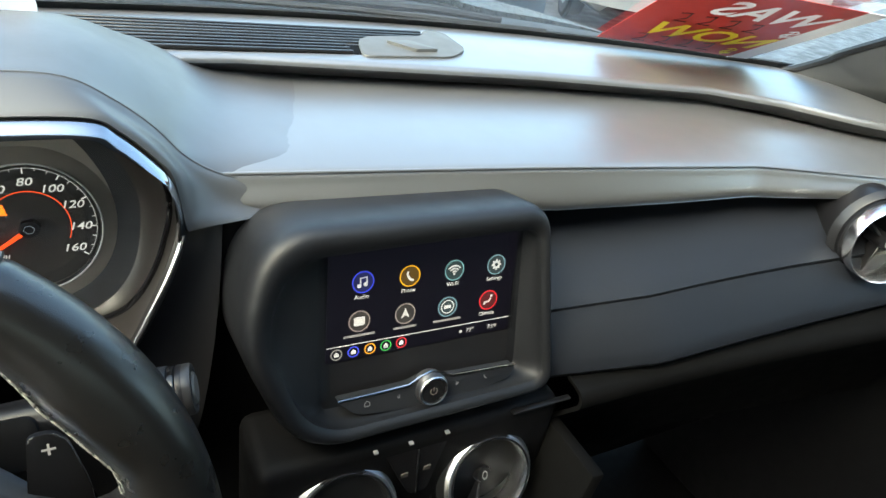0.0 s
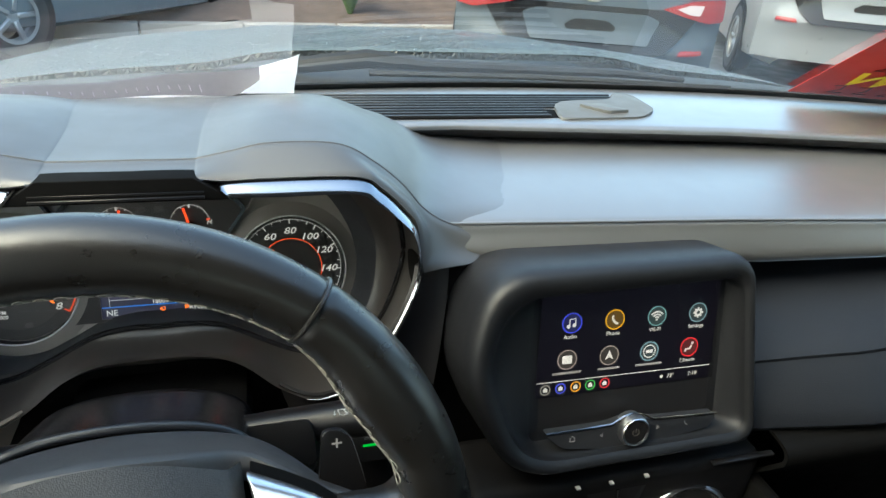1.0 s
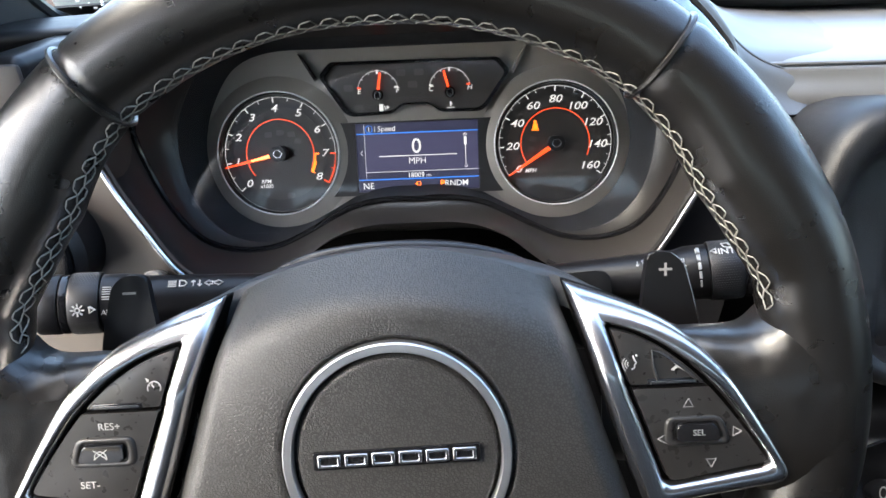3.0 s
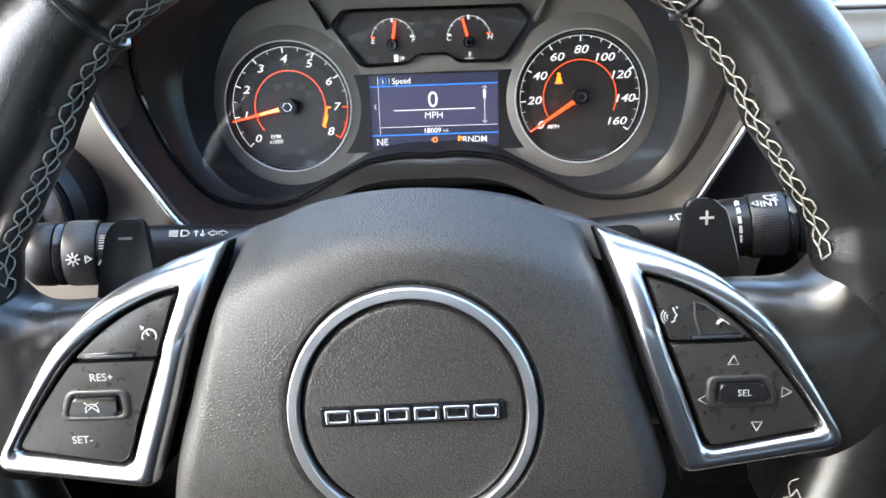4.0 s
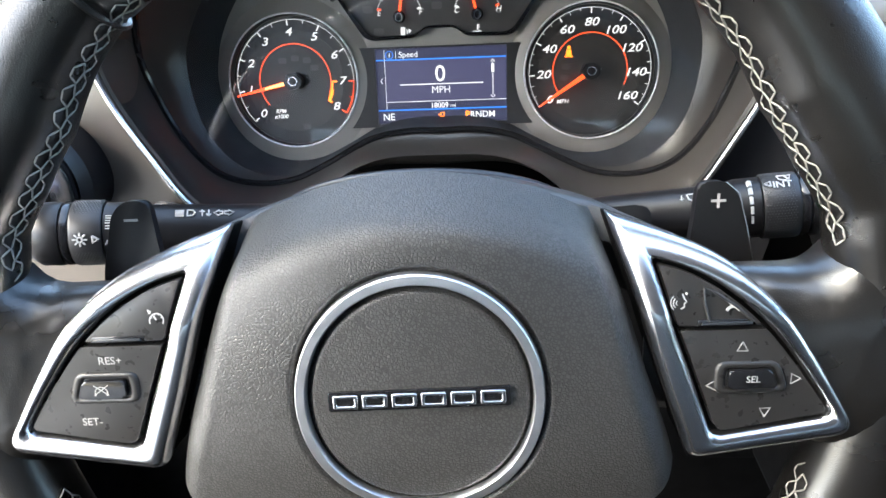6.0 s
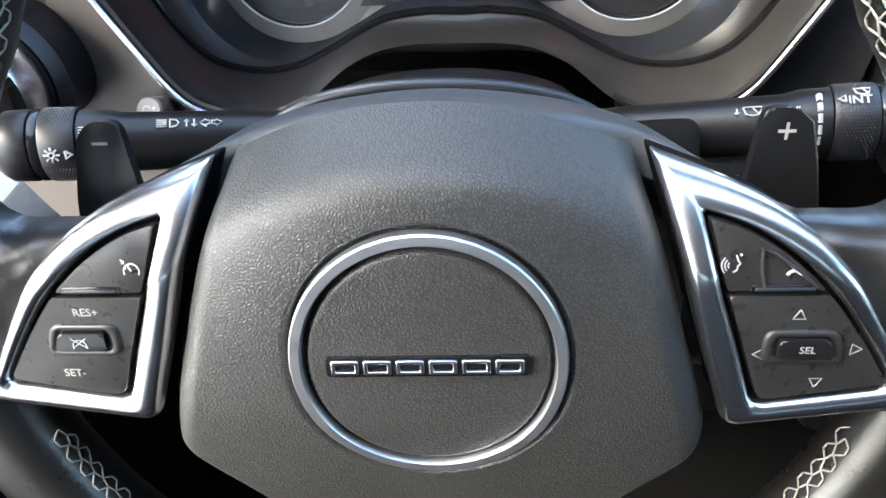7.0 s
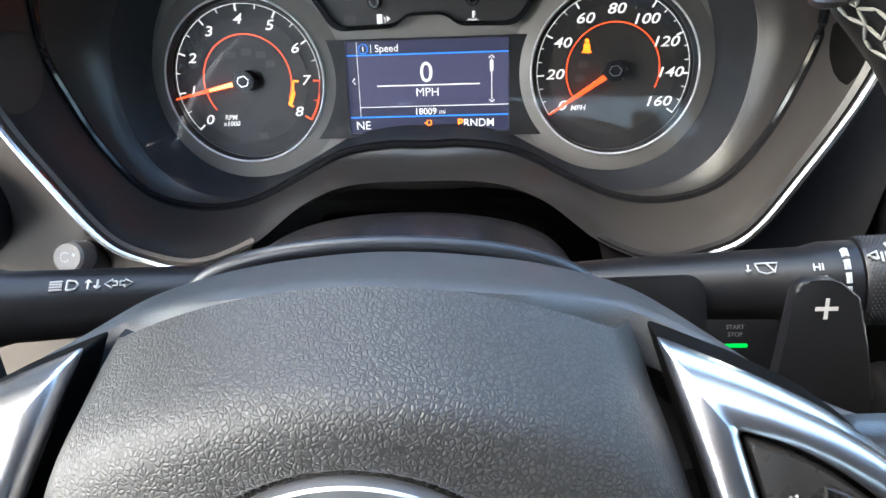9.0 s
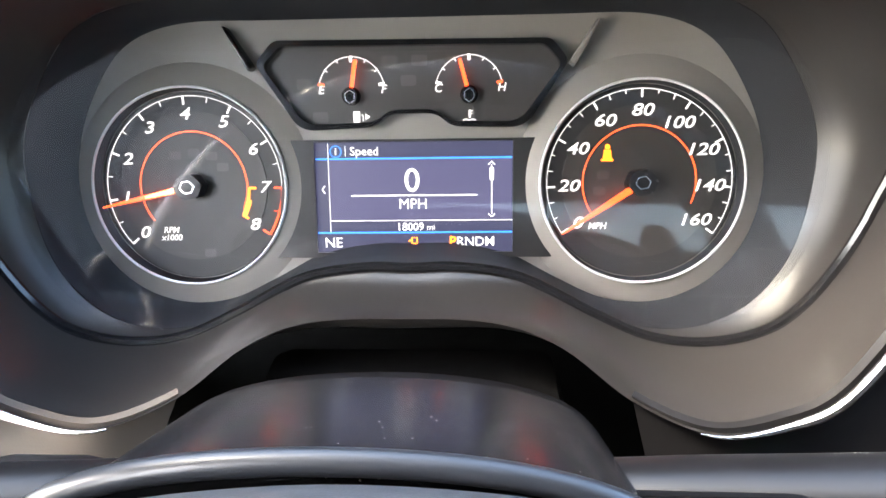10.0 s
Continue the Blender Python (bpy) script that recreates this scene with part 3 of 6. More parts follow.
HOOD_COLS = [curve_through([row[i] for row in HOOD_FINE], 42) for i in range(len(HOOD_FINE[0]))]
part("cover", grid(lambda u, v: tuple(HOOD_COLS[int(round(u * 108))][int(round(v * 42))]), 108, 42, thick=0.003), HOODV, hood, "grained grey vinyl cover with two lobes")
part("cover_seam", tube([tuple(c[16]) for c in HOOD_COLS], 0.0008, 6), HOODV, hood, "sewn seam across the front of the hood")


def lip_path(s):
    pts = [(0.058, -0.0835, 0.9815), (0.064, -0.086, 0.982), (0.09, -0.0875, 0.9825), (0.147, -0.0875, 0.9815), (0.164, -0.088, 0.972), (0.181, -0.089, 0.955), (0.190, -0.090, 0.942), (0.1945, -0.0905, 0.921), (0.1935, -0.0915, 0.904)]
    return [(s * x, y, z) for x, y, z in pts]


for s in (1, -1):
    line = curve_through(lip_path(s), 48)
    mid = Vector((s * 0.105, 0, 0.90))

    def lip_point(u, v, line=line, mid=mid):
        p = Vector(line[int(round(u * 48))])
        d = Vector((mid.x - p.x, 0, mid.z - p.z)).normalized()
        w = 0.0088 * min(1, 0.1 + 9 * u) * (0.36 + 0.64 / (1 + math.exp((u - 0.56) * 16)))
        sec = ((0, 0.004), (0.0, 0.0), (0.3, -0.0036), (0.7, -0.0066), (0.95, -0.0076), (1.0, -0.004))[int(round(v * 5))]
        return p + d * w * sec[0] + Vector((0, sec[1], 0))

    part("chrome_lip", grid(lip_point, 48, 5, thick=0.0008), BRIGHT, hood, "polished chrome lip")
    side = [i for i in range(NL) if (out_loop[i].x * s > 0 and 0.8 < out_loop[i].z < 0.905 and abs(out_loop[i].x) > 0.108)]
    side.sort(key=lambda i: out_loop[i].z + 0.25 * abs(out_loop[i].x))
    part("chrome_line", tube([out_loop[i] + Vector((0, -0.001, 0)) for i in side], [0.0004 + 0.0014 * min(1, k / 9) for k in range(len(side))], 8), CHROME, hood, "thin satin chrome line along the shroud")

slot = part("hood_slot", moved(prism([(-0.064, 0.972), (0.064, 0.972), (0.060, 0.9765), (0.044, 0.9875), (-0.044, 0.9875), (-0.060, 0.9765)], 0.070, 0.0905, 0.0008), pose(0, 0, 0, 90, 0, 0)), DARK, hood, "black slotted strip between the lobes")
rib = part("rib", box(-0.050, 0.050, -0.0012, 0.0012, -0.0009, 0.0009, 0.0004, 1), SATIN, slot, m=pose(0, -0.0905, 0.9745))
for k in range(1, 4):
    share("rib", rib, slot, pose(0, -0.0905 + 0.001 * k, 0.9745 + 0.0032 * k))

# knee panels that run out from the shroud
def knee_point(s, x_end):
    idx = [i for i in range(NL) if out_loop[i].x * s > 0.085 and out_loop[i].z < 0.912]
    idx.sort(key=lambda i: math.atan2(out_loop[i].z - 0.93, abs(out_loop[i].x) - 0.05))
    n = len(idx) - 1

    def fn(u, v):
        p = out_loop[idx[int(round(u * n))]]
        far = Vector((s * max(abs(p.x), abs(p.x) + (x_end - abs(p.x)) * (0.35 + 0.65 * u)), p.y + 0.012, p.z - 0.17 * (1 - u) ** 1.2))
        q = p.lerp(far, v)
        q.y += 0.004 + 0.006 * math.sin(math.pi * v) - 0.03 * v * (1 - u)
        return q
    return fn, n


# driver side paler: the light falling on it is put into its plastic
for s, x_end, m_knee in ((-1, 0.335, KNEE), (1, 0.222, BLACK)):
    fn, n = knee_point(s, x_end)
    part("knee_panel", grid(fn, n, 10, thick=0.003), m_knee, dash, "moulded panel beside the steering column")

# ---- instrument cluster ----
cluster = thing("instrument_cluster", "lit instrument cluster with two round dials and a small display", "instrument cluster", CP)


def mask_point(u, v):
    i = int(round(u * NL)) % NL
    p = lens_loop[i]
    v *= 0.905 - 0.085 * max(0.0, math.cos(2 * math.pi * i / NL)) ** 2
    x, y = p[0] * v, 0.02 + (p[1] - 0.02) * v
    return (x, y, -0.0045)


def mask_rim_point(u, v):
    a, b = Vector(mask_point(u, 1.0)), lens_loop[int(round(u * NL)) % NL]
    return (a.x + (b[0] - a.x) * v, a.y + (b[1] - a.y) * v, -0.0045 + 0.016 * v ** 1.35)


part("mask", grid(mask_point, NL, 16, close_u=True), MASK, cluster, "warm grey cluster mask")
# rim darker than the mask: the bowl side's shade is in its colour
part("mask_rim", grid(mask_rim_point, NL, 8, close_u=True), RIMDARK, cluster, "rim that rises to the lens, its shade in dark blue-grey")


def lens_point(u, v):
    p = lens_loop[int(round(u * NL)) % NL]
    x, y = p[0] * v, 0.02 + (p[1] - 0.02) * v
    return (x, y, 0.0060 + 0.55 * x * x)


lens_ob = part("lens", grid(lens_point, NL, 24, close_u=True), LENS, cluster, "clear plastic lens")
lens_ob.visible_shadow = False

GR = 0.0452


def big_gauge(cx, label, start, step, words, majors, minors, needle_at):
    holder = part("gauge", lathe([(0.0, -0.006), (GR + 0.0005, -0.006), (GR + 0.0005, 0.0015), (GR + 0.006, -0.0005), (GR + 0.013, -0.005)], 72), MASK, cluster, label, m=pose(cx, 0.0063, 0))
    part("dial", disc(GR - 0.001, -0.0058, 0.0018, 64), FACE, holder, "black dial")
    part("inner_dial", disc(0.0352, -0.004, 0.0006, 64), FACE2, holder)
    part("ring", lathe([(GR + 0.0014, 0.0004), (GR + 0.0013, 0.0024), (GR + 0.0009, 0.0029), (GR + 0.0004, 0.0028), (GR + 0.0001, 0.0020)], 96), SILVER, holder, "thin satin silver ring")
    part("ring_wall", lathe([(GR + 0.0001, 0.0020), (GR - 0.0003, 0.0010), (GR - 0.0006, -0.0038)], 96), RIMDARK, holder, "dark wall inside the ring")
    track = arc_points(0, 0, 0.0422, start, start + step * majors, 60)
    part("track", strip(track, 0.0003, -0.004, 0.0002), LIT, holder)
    for i in range(majors * minors + 1):
        a = start + step * i / minors
        big = i % minors == 0
        r0 = 0.0383 if big else (0.0397 if minors == 2 or i % 2 == 0 else 0.0404)
        p0, p1 = arc_points(0, 0, r0, a, a, 1)[0], arc_points(0, 0, 0.0422, a, a, 1)[0]
        hot = label.startswith("round rev") and i >= 7 * minors
        part("tick", strip([p0, p1], 0.00085 if big else 0.00045, -0.004, 0.0003), LITRED if hot else LIT, holder, smooth=False)
    for i, word in enumerate(words):
        a = start + step * i
        r = 0.0338 if len(word) < 2 else (0.0324 if len(word) == 2 else 0.0312)
        x, y = arc_points(0, 0, r, a, a, 1)[0]
        text(word, x, y, -0.0032, 0.0077, LIT, holder, shear=0.22, bold=0.008, name="numeral", width=1.30)
    arc_end = start + step * majors + (9 if majors == 8 and minors == 2 else 12)
    part("red_arc", strip(arc_points(0, 0, 0.0258, start - 2, arc_end, 60), 0.0006, -0.0034, 0.0002), LITRED, holder)
    x, y = arc_points(0, 0, 0.0425, needle_at, needle_at, 1)[0]
    d = Vector((x, y)).normalized()
    side = Vector((-d.y, d.x))
    tip, base = Vector((x, y)), -d * 0.002
    pts = [base + side * 0.0017, d * 0.02 + side * 0.00115, tip + side * 0.0004, tip - side * 0.0004, d * 0.02 - side * 0.00115, base - side * 0.0017]
    needle = part("needle", prism([tuple(p) for p in pts], 0.0022, 0.0032, 0.0003), NEEDLE, holder, "glowing orange needle")
    if label.startswith("round rev"):
        part("needle_root", prism([tuple(p) for p in (d * 0.004 + side * 0.0012, d * 0.021 + side * 0.0006, d * 0.021 - side * 0.0006, d * 0.004 - side * 0.0012)], 0.0032, 0.0035), ROOT, needle, "pale yellow root of the needle")
    hexagon = [(0.0072 * math.cos(radians(60 * k + 10)), 0.0064 * math.sin(radians(60 * k + 10))) for k in range(6)]
    part("hub", prism(rounded(hexagon, 0.001), -0.0035, 0.0046, 0.0012), BLACK, holder, "black needle hub")
    part("hub_outline", strip([(0.0034 * math.cos(radians(60 * k + 10)), 0.0030 * math.sin(radians(60 * k + 10))) for k in range(7)], 0.0005, 0.0046, 0.0002), CHROME, holder)
    return holder


tach = big_gauge(-0.1045, "round rev counter dial", 220.5, -31.7, [str(k) for k in range(9)], 8, 2, 192.5)
speedo = big_gauge(0.1045, "round speedometer dial", 214.0, -31.1, ["0", "20", "40", "60", "80", "100", "120", "140", "160"], 8, 3, 213.0)
text("RPM", -0.0125, -0.0208, -0.0032, 0.0040, LIT, tach, shear=0.2, bold=0.01)
text("x1000", -0.0125, -0.0245, -0.0032, 0.0040, LIT, tach, shear=0.2, bold=0.01)
text("MPH", -0.0188, -0.0203, -0.0032, 0.0042, LIT, speedo, shear=0.2, bold=0.01)
part("red_zone", strip([arc_points(0, 0, 0.0300, -2, -2, 1)[0]] + arc_points(0, 0, 0.0268, -2, -31, 12) + [arc_points(0, 0, 0.0300, -31, -31, 1)[0]], 0.0010, -0.0033, 0.0002), AMBER, tach, "orange bracket at the red line")
part("red_zone", strip(arc_points(0, 0, 0.0278, -14, -31, 8), 0.0014, -0.0032, 0.0002), AMBER, tach)
part("red_zone", strip(arc_points(0, 0, 0.0425, -1, -33, 10), 0.0009, -0.0033, 0.0002), LITRED, tach)
# belt warning lamp and unlit tell-tales
belt = join(disc(0.0012, -0.0033, 0.0002, 12, -0.0148, 0.0162), prism([(-0.0163, 0.0148), (-0.0133, 0.0148), (-0.0128, 0.0108), (-0.0168, 0.0108)], -0.0033, -0.0031), prism([(-0.0176, 0.0106), (-0.0120, 0.0106), (-0.0120, 0.0098), (-0.0176, 0.0098)], -0.0033, -0.0031))
part("belt_lamp", belt, AMBER, speedo, "lit amber seat belt lamp")
for holder, spots in ((tach, ((-0.008, 0.0145), (0.001, 0.0158), (0.0095, 0.0142), (0.0145, 0.009), (0.006, -0.032))), (speedo, ((-0.0165, 0.0035), (-0.018, -0.004)))):
    for x, y in spots:
        part("telltale", prism(rounded([(x - 0.0028, y - 0.002), (x + 0.0028, y - 0.002), (x + 0.0028, y + 0.002), (x - 0.0028, y + 0.002)], 0.0012), -0.0033, -0.0032), FAINT, holder)

# small gauges above the display
MINI = [(-0.0704, 0.0616), (-0.0614, 0.0715), (0.063, 0.0705), (0.0712, 0.0607), (0.0517, 0.0318), (0.0188, 0.0325), (0.0113, 0.0386), (-0.0095, 0.0386), (-0.0169, 0.0325), (-0.0506, 0.0312)]
MINI_R = [0.004, 0.003, 0.003, 0.004, 0.007, 0.004, 0.004, 0.004, 0.004, 0.007]
outer = rounded(MINI, MINI_R)
inner = [(x * 0.955, 0.052 + (y - 0.052) * 0.87) for x, y in outer]
mini = part("small_gauge_panel", prism(inner, -0.004, -0.0022), FACE2, cluster, "dark panel with fuel and temperature gauges")
part("panel_rim", frame_prism(outer, inner, -0.004, 0.0022), GLOSS, mini, "gloss black rim")
for cx, ends, tip, name in ((-0.0272, ("E", "F"), 80, "fuel"), (0.0266, ("C", "H"), 106, "temperature")):
    part("scale", strip(arc_points(cx, 0.0492, 0.0152, 168, 12, 30), 0.0003, -0.0021, 0.0002), LIT, mini)
    for k in range(7):
        a = 168 - 26 * k
        hot = (name == "fuel" and k == 0) or (name == "temperature" and k == 6)
        p0, p1 = arc_points(cx, 0.0492, 0.0128 if k % 3 == 0 else 0.0138, a, a, 1)[0], arc_points(cx, 0.0492, 0.0156, a, a, 1)[0]
        part("tick", strip([p0, p1], 0.0013 if k % 3 == 0 else 0.0005, -0.0021, 0.0003), LITRED if hot else LIT, mini, smooth=False)
    text(ends[0], cx - 0.0142, 0.0497, -0.0019, 0.0053, LIT, mini, shear=0.2, bold=0.004)
    text(ends[1], cx + 0.0146, 0.0497, -0.0019, 0.0053, LIT, mini, shear=0.2, bold=0.004)
    p = arc_points(cx, 0.0475, 0.0152, tip, tip, 1)[0]
    part("needle", strip([(cx, 0.0465), p], 0.0016, 0.001, 0.0008), NEEDLE, mini, "glowing orange needle")
    part("hub", moved(lathe([(0.0, 0.003), (0.003, 0.003), (0.004, 0.0015), (0.0042, -0.003)], 20), pose(cx, 0.0468, 0)), GLOSS, mini)
    part("hub_outline", strip([(cx + 0.0024 * math.cos(radians(60 * k + 30)), 0.0462 + 0.0030 * math.sin(radians(60 * k + 30))) for k in range(7)], 0.0004, 0.0031, 0.0002), CHROME, mini)
    iy = 0.0375
    if name == "fuel":
        icon = join(prism([(cx + 0.0005, iy - 0.0025), (cx + 0.0035, iy - 0.0025), (cx + 0.0035, iy + 0.0025), (cx + 0.0005, iy + 0.0025)], -0.0021, -0.0019), strip([(cx + 0.0042, iy + 0.001), (cx + 0.005, iy + 0.0004), (cx + 0.005, iy - 0.002)], 0.0005, -0.0021, 0.0002), prism([(cx + 0.006, iy - 0.0015), (cx + 0.0082, iy), (cx + 0.006, iy + 0.0015)], -0.0021, -0.0019))
    else:
        icon = join(strip([(cx + 0.0002, iy - 0.001), (cx + 0.0002, iy + 0.0025)], 0.0009, -0.0021, 0.0002), strip([(cx + 0.0002, iy + 0.002), (cx + 0.0016, iy + 0.002)], 0.0005, -0.0021, 0.0002), strip([(cx + 0.0002, iy + 0.0008), (cx + 0.0016, iy + 0.0008)], 0.0005, -0.0021, 0.0002), strip([(cx - 0.003, iy - 0.0022), (cx - 0.0015, iy - 0.0016), (cx, iy - 0.0022), (cx + 0.0015, iy - 0.0016), (cx + 0.003, iy - 0.0022)], 0.0005, -0.0021, 0.0002))
    part("symbol", icon, LIT, mini)
for x, y in ((-0.049, 0.0525), (-0.0095, 0.0622), (0.004, 0.0622), (-0.001, 0.0535), (-0.042, 0.0375)):
    part("telltale", prism(rounded([(x - 0.0036, y - 0.0024), (x + 0.0036, y - 0.0024), (x + 0.0036, y + 0.0024), (x - 0.0036, y + 0.0024)], 0.0015), -0.0021, -0.002), FAINT, mini)
for s in (1, -1):
    part("mask_fin", prism(mirrored([(0.0712, 0.0600), (0.083, 0.078), (0.0845, 0.078), (0.0735, 0.0585)], s), -0.004, 0.003, 0.0006), GLOSS if s < 0 else MASK, cluster, "sharp fold in the mask")

# driver display
disp = part("driver_display", prism([(-0.0457, -0.0255), (0.0465, -0.0255), (0.0465, 0.026), (-0.0457, 0.026)], -0.0035, -0.0028), SCRBG, cluster, "lit colour display", smooth=False)
part("display_frame", frame_prism([(-0.0654, -0.028), (0.0645, -0.028), (0.0585, 0.0272), (-0.0592, 0.0272)], [(-0.0457, -0.0255), (0.0465, -0.0255), (0.0465, 0.026), (-0.0457, 0.026)], -0.004, -0.0012), TRIM, disp, "bevelled dark frame", smooth=False)
part("page", prism([(-0.0392, -0.0104), (0.046, -0.0104), (0.046, 0.018), (-0.0392, 0.018)], -0.0028, -0.0027), SCRPAN, disp, smooth=False)


def line(x0, y0, x1, y1, w, material, name="line"):
    part(name, strip([(x0, y0), (x1, y1)], w, -0.00265, 0.0001), material, disp, smooth=False)


line(-0.0455, 0.0184, 0.0463, 0.0184, 0.0008, BLUE)
line(-0.0455, -0.0163, 0.0463, -0.0163, 0.0008, BLUE)
line(-0.0394, 0.0255, -0.0394, -0.0160, 0.0003, LIT)
line(-0.0394, -0.0106, 0.0463, -0.0106, 0.0004, LIT)
line(-0.029, 0.0012, 0.030, 0.0012, 0.0007, LIT)
line(0.0368, 0.0152, 0.0368, -0.0078, 0.0005, LIT)
line(0.0368, 0.0138, 0.0368, 0.0080, 0.0020, LIT, "scroll_bar")
line(-0.0313, 0.0242, -0.0313, 0.0196, 0.0003, LIT)
for pts in (((0.0352, 0.0150), (0.0368, 0.0166), (0.0384, 0.0150)), ((0.0352, -0.0076), (0.0368, -0.0092), (0.0384, -0.0076)), ((-0.0414, 0.0060), (-0.0428, 0.0042), (-0.0414, 0.0024))):
    part("arrow", strip(pts, 0.0006, -0.00265, 0.0001), LIT, disp, smooth=False)
part("info_ring", strip(arc_points(-0.0358, 0.0218, 0.0026, 0, 360, 24), 0.0005, -0.00265, 0.0001), BLUE, disp)
text("i", -0.0358, 0.0218, -0.0025, 0.0045, LIT, disp, bold=0.02)
text("Speed", -0.0224, 0.0217, -0.0025, 0.0056, LIT, disp, bold=0.006)
text("0", -0.0003, 0.0077, -0.0025, 0.0158, LIT, disp, bold=0.004)
text("MPH", 0.0, -0.0030, -0.0025, 0.0068, LIT, disp)
text("18009", -0.0015, -0.0138, -0.0025, 0.0052, LIT, disp, bold=0.012)
text("mi", 0.0082, -0.0140, -0.0025, 0.0040, LIT, disp)
text("NE", -0.0382, -0.0212, -0.0025, 0.0068, LIT, disp, bold=0.004)
text("P", 0.0184, -0.0209, -0.0025, 0.0066, AMBER, disp, bold=0.015)
text("RNDM", 0.0292, -0.0209, -0.0025, 0.0062, LIT, disp, bold=0.008)
part("door_symbol", join(strip([(-0.0008, -0.0236), (0.0016, -0.0236), (0.0016, -0.0188), (-0.0008, -0.0188), (-0.0008, -0.0236)], 0.0006, -0.00265, 0.0001), strip([(-0.0008, -0.0198), (-0.0024, -0.0205)], 0.0006, -0.00265, 0.0001), strip([(-0.0004, -0.0216), (0.0012, -0.0216)], 0.0006, -0.00265, 0.0001)), AMBER, disp)

# ---- steering wheel ----
WP = tilted(0.0033, -0.272, 0.85, 19, 0, 0.3) @ pose(0, 0, 0, 0, 1.5, 0)
wheel = thing("steering_wheel", "black leather steering wheel with satin chrome spoke bezels", "steering wheel", WP)
RI_A = (-90, -60, -40, -22, -10, 8, 14, 18, 24.6, 34.7, 44.6, 52.4, 60.5, 90)
RI_R = (0.125, 0.146, 0.1485, 0.146, 0.146, 0.146, 0.1448, 0.1464, 0.1430, 0.1412, 0.1462, 0.1485, 0.1482, 0.1460)


def rim_point(theta, phi, lift=0.0):
    """A point of the rim: theta round the wheel, phi round its section from the outer edge by the driver's side."""
    fold = theta if theta <= 90 else 180 - theta
    s = math.sin(radians(theta))
    ro = 0.182 if s > -0.8 else 1 / ((1 / 0.182) * (1 - min(1, (-s - 0.8) / 0.2) ** 1.5) + (-s / 0.160) * min(1, (-s - 0.8) / 0.2) ** 1.5)
    ri = float(np.interp(fold, RI_A, RI_R))
    a, c = (ro - ri) / 2, (ro + ri) / 2
    b = 0.0165 + 0.0015 * math.exp(-((fold - 30) / 14) ** 2)
    x, z = math.cos(phi), math.sin(phi)
    k = (abs(x) ** 2.2 + abs(z) ** 2.2) ** (-1 / 2.2)
    r = c + (a + lift) * x * k
    return Vector((r * math.cos(radians(theta)), r * math.sin(radians(theta)), (b + lift) * z * k))


def rim_wave(u, v):
    theta, phi = -90 + 360 * u, 2 * math.pi * v
    dent = sum(math.exp(-((theta - t) / 0.55) ** 2) for t in (51.5, 128.5, -42, 222))
    return rim_point(theta, phi, -0.0012 * dent + 0.00025 * noise.noise((theta * 0.09, math.cos(phi) * 1.3, math.sin(phi) * 1.3)))


part("rim", grid(rim_wave, 480, 32, close_u=True, close_v=True), LEATHER, wheel, "worn black leather rim")
for t in (51.5, 128.5):
    part("leather_welt", tube([rim_point(t + 0.55, 2 * math.pi * k / 40, 0.0003) for k in range(40)], 0.0012, 6, True, up=(0, 0.3, 1)), LEATHER, wheel)


def thread(bm, p, q, rad=0.00034):
    """One short length of thread, thinner where it dives into the leather."""
    d = (q - p).normalized()
    s = d.cross(Vector((0.3, 0.2, 1))).normalized()
    t = s.cross(d)
    rows = []
    for f, r in ((0, 0.45), (0.2, 1), (0.8, 1), (1, 0.45)):
        c = p.lerp(q, f)
        rows.append([bm.verts.new(c + (s * math.cos(2 * math.pi * k / 6) + t * math.sin(2 * math.pi * k / 6)) * rad * r) for k in range(6)])
    for a, b in zip(rows, rows[1:]):
        for k in range(6):
            bm.faces.new((a[k], a[(k + 1) % 6], b[(k + 1) % 6], b[k]))
    bm.faces.new(rows[0]), bm.faces.new(rows[-1])


def stitches(a0, a1, n, name):
    """Laced seam: loops on both sides of a middle line, the inner ones half a step on."""
    bm = bmesh.new()
    rng = random.Random(5)
    step = (a1 - a0) / n
    for i in range(n):
        def at(k, f, lift=0.0005):
            return rim_point(a0 + step * (i + k + rng.uniform(-0.05, 0.05)), math.pi * (f + rng.uniform(-0.006, 0.006)), lift)
        M, H, N = at(0.0, 0.905, 0.0006), at(0.5, 0.925, 0.0006), at(1.0, 0.905, 0.0006)
        O, P = at(0.36, 0.848), at(0.74, 0.855)
        Q, R = at(0.80, 0.985), at(1.14, 0.980)
        for p, q in ((M, O), (O, P), (P, N), (M, H), (H, N), (H, Q), (Q, R), (R, at(1.5, 0.925, 0.0006))):
            thread(bm, p, q)
    part(name, bm, THREAD, wheel, "laced stitches of pale grey thread")


stitches(14, 166, 49, "stitching")
stitches(-52, -20, 11, "stitching")
stitches(200, 232, 11, "stitching")


def slope(bm):
    for v in bm.verts:
        v.co.z -= 17 * max(0.0, v.co.y - 0.012) ** 2
    return bm


CH_OUT = [(0.0667, 0.0472), (0.0850, 0.0412), (0.1002, 0.0347), (0.1095, 0.0285), (0.1190, 0.0190), (0.1240, 0.0132), (0.1285, 0.0065), (0.1360, -0.0056), (0.1496, -0.0292), (0.0928, -0.0374), (0.0825, -0.0090), (0.0755, 0.0130)]
CH_IN = [(0.0796, 0.0328), (0.0900, 0.0303), (0.0987, 0.0260), (0.1067, 0.0203), (0.1130, 0.0144), (0.1175, 0.0098), (0.1220, 0.0045), (0.1300, -0.0065), (0.1403, -0.0220), (0.1000, -0.0286), (0.0925, -0.0070), (0.0860, 0.0095)]
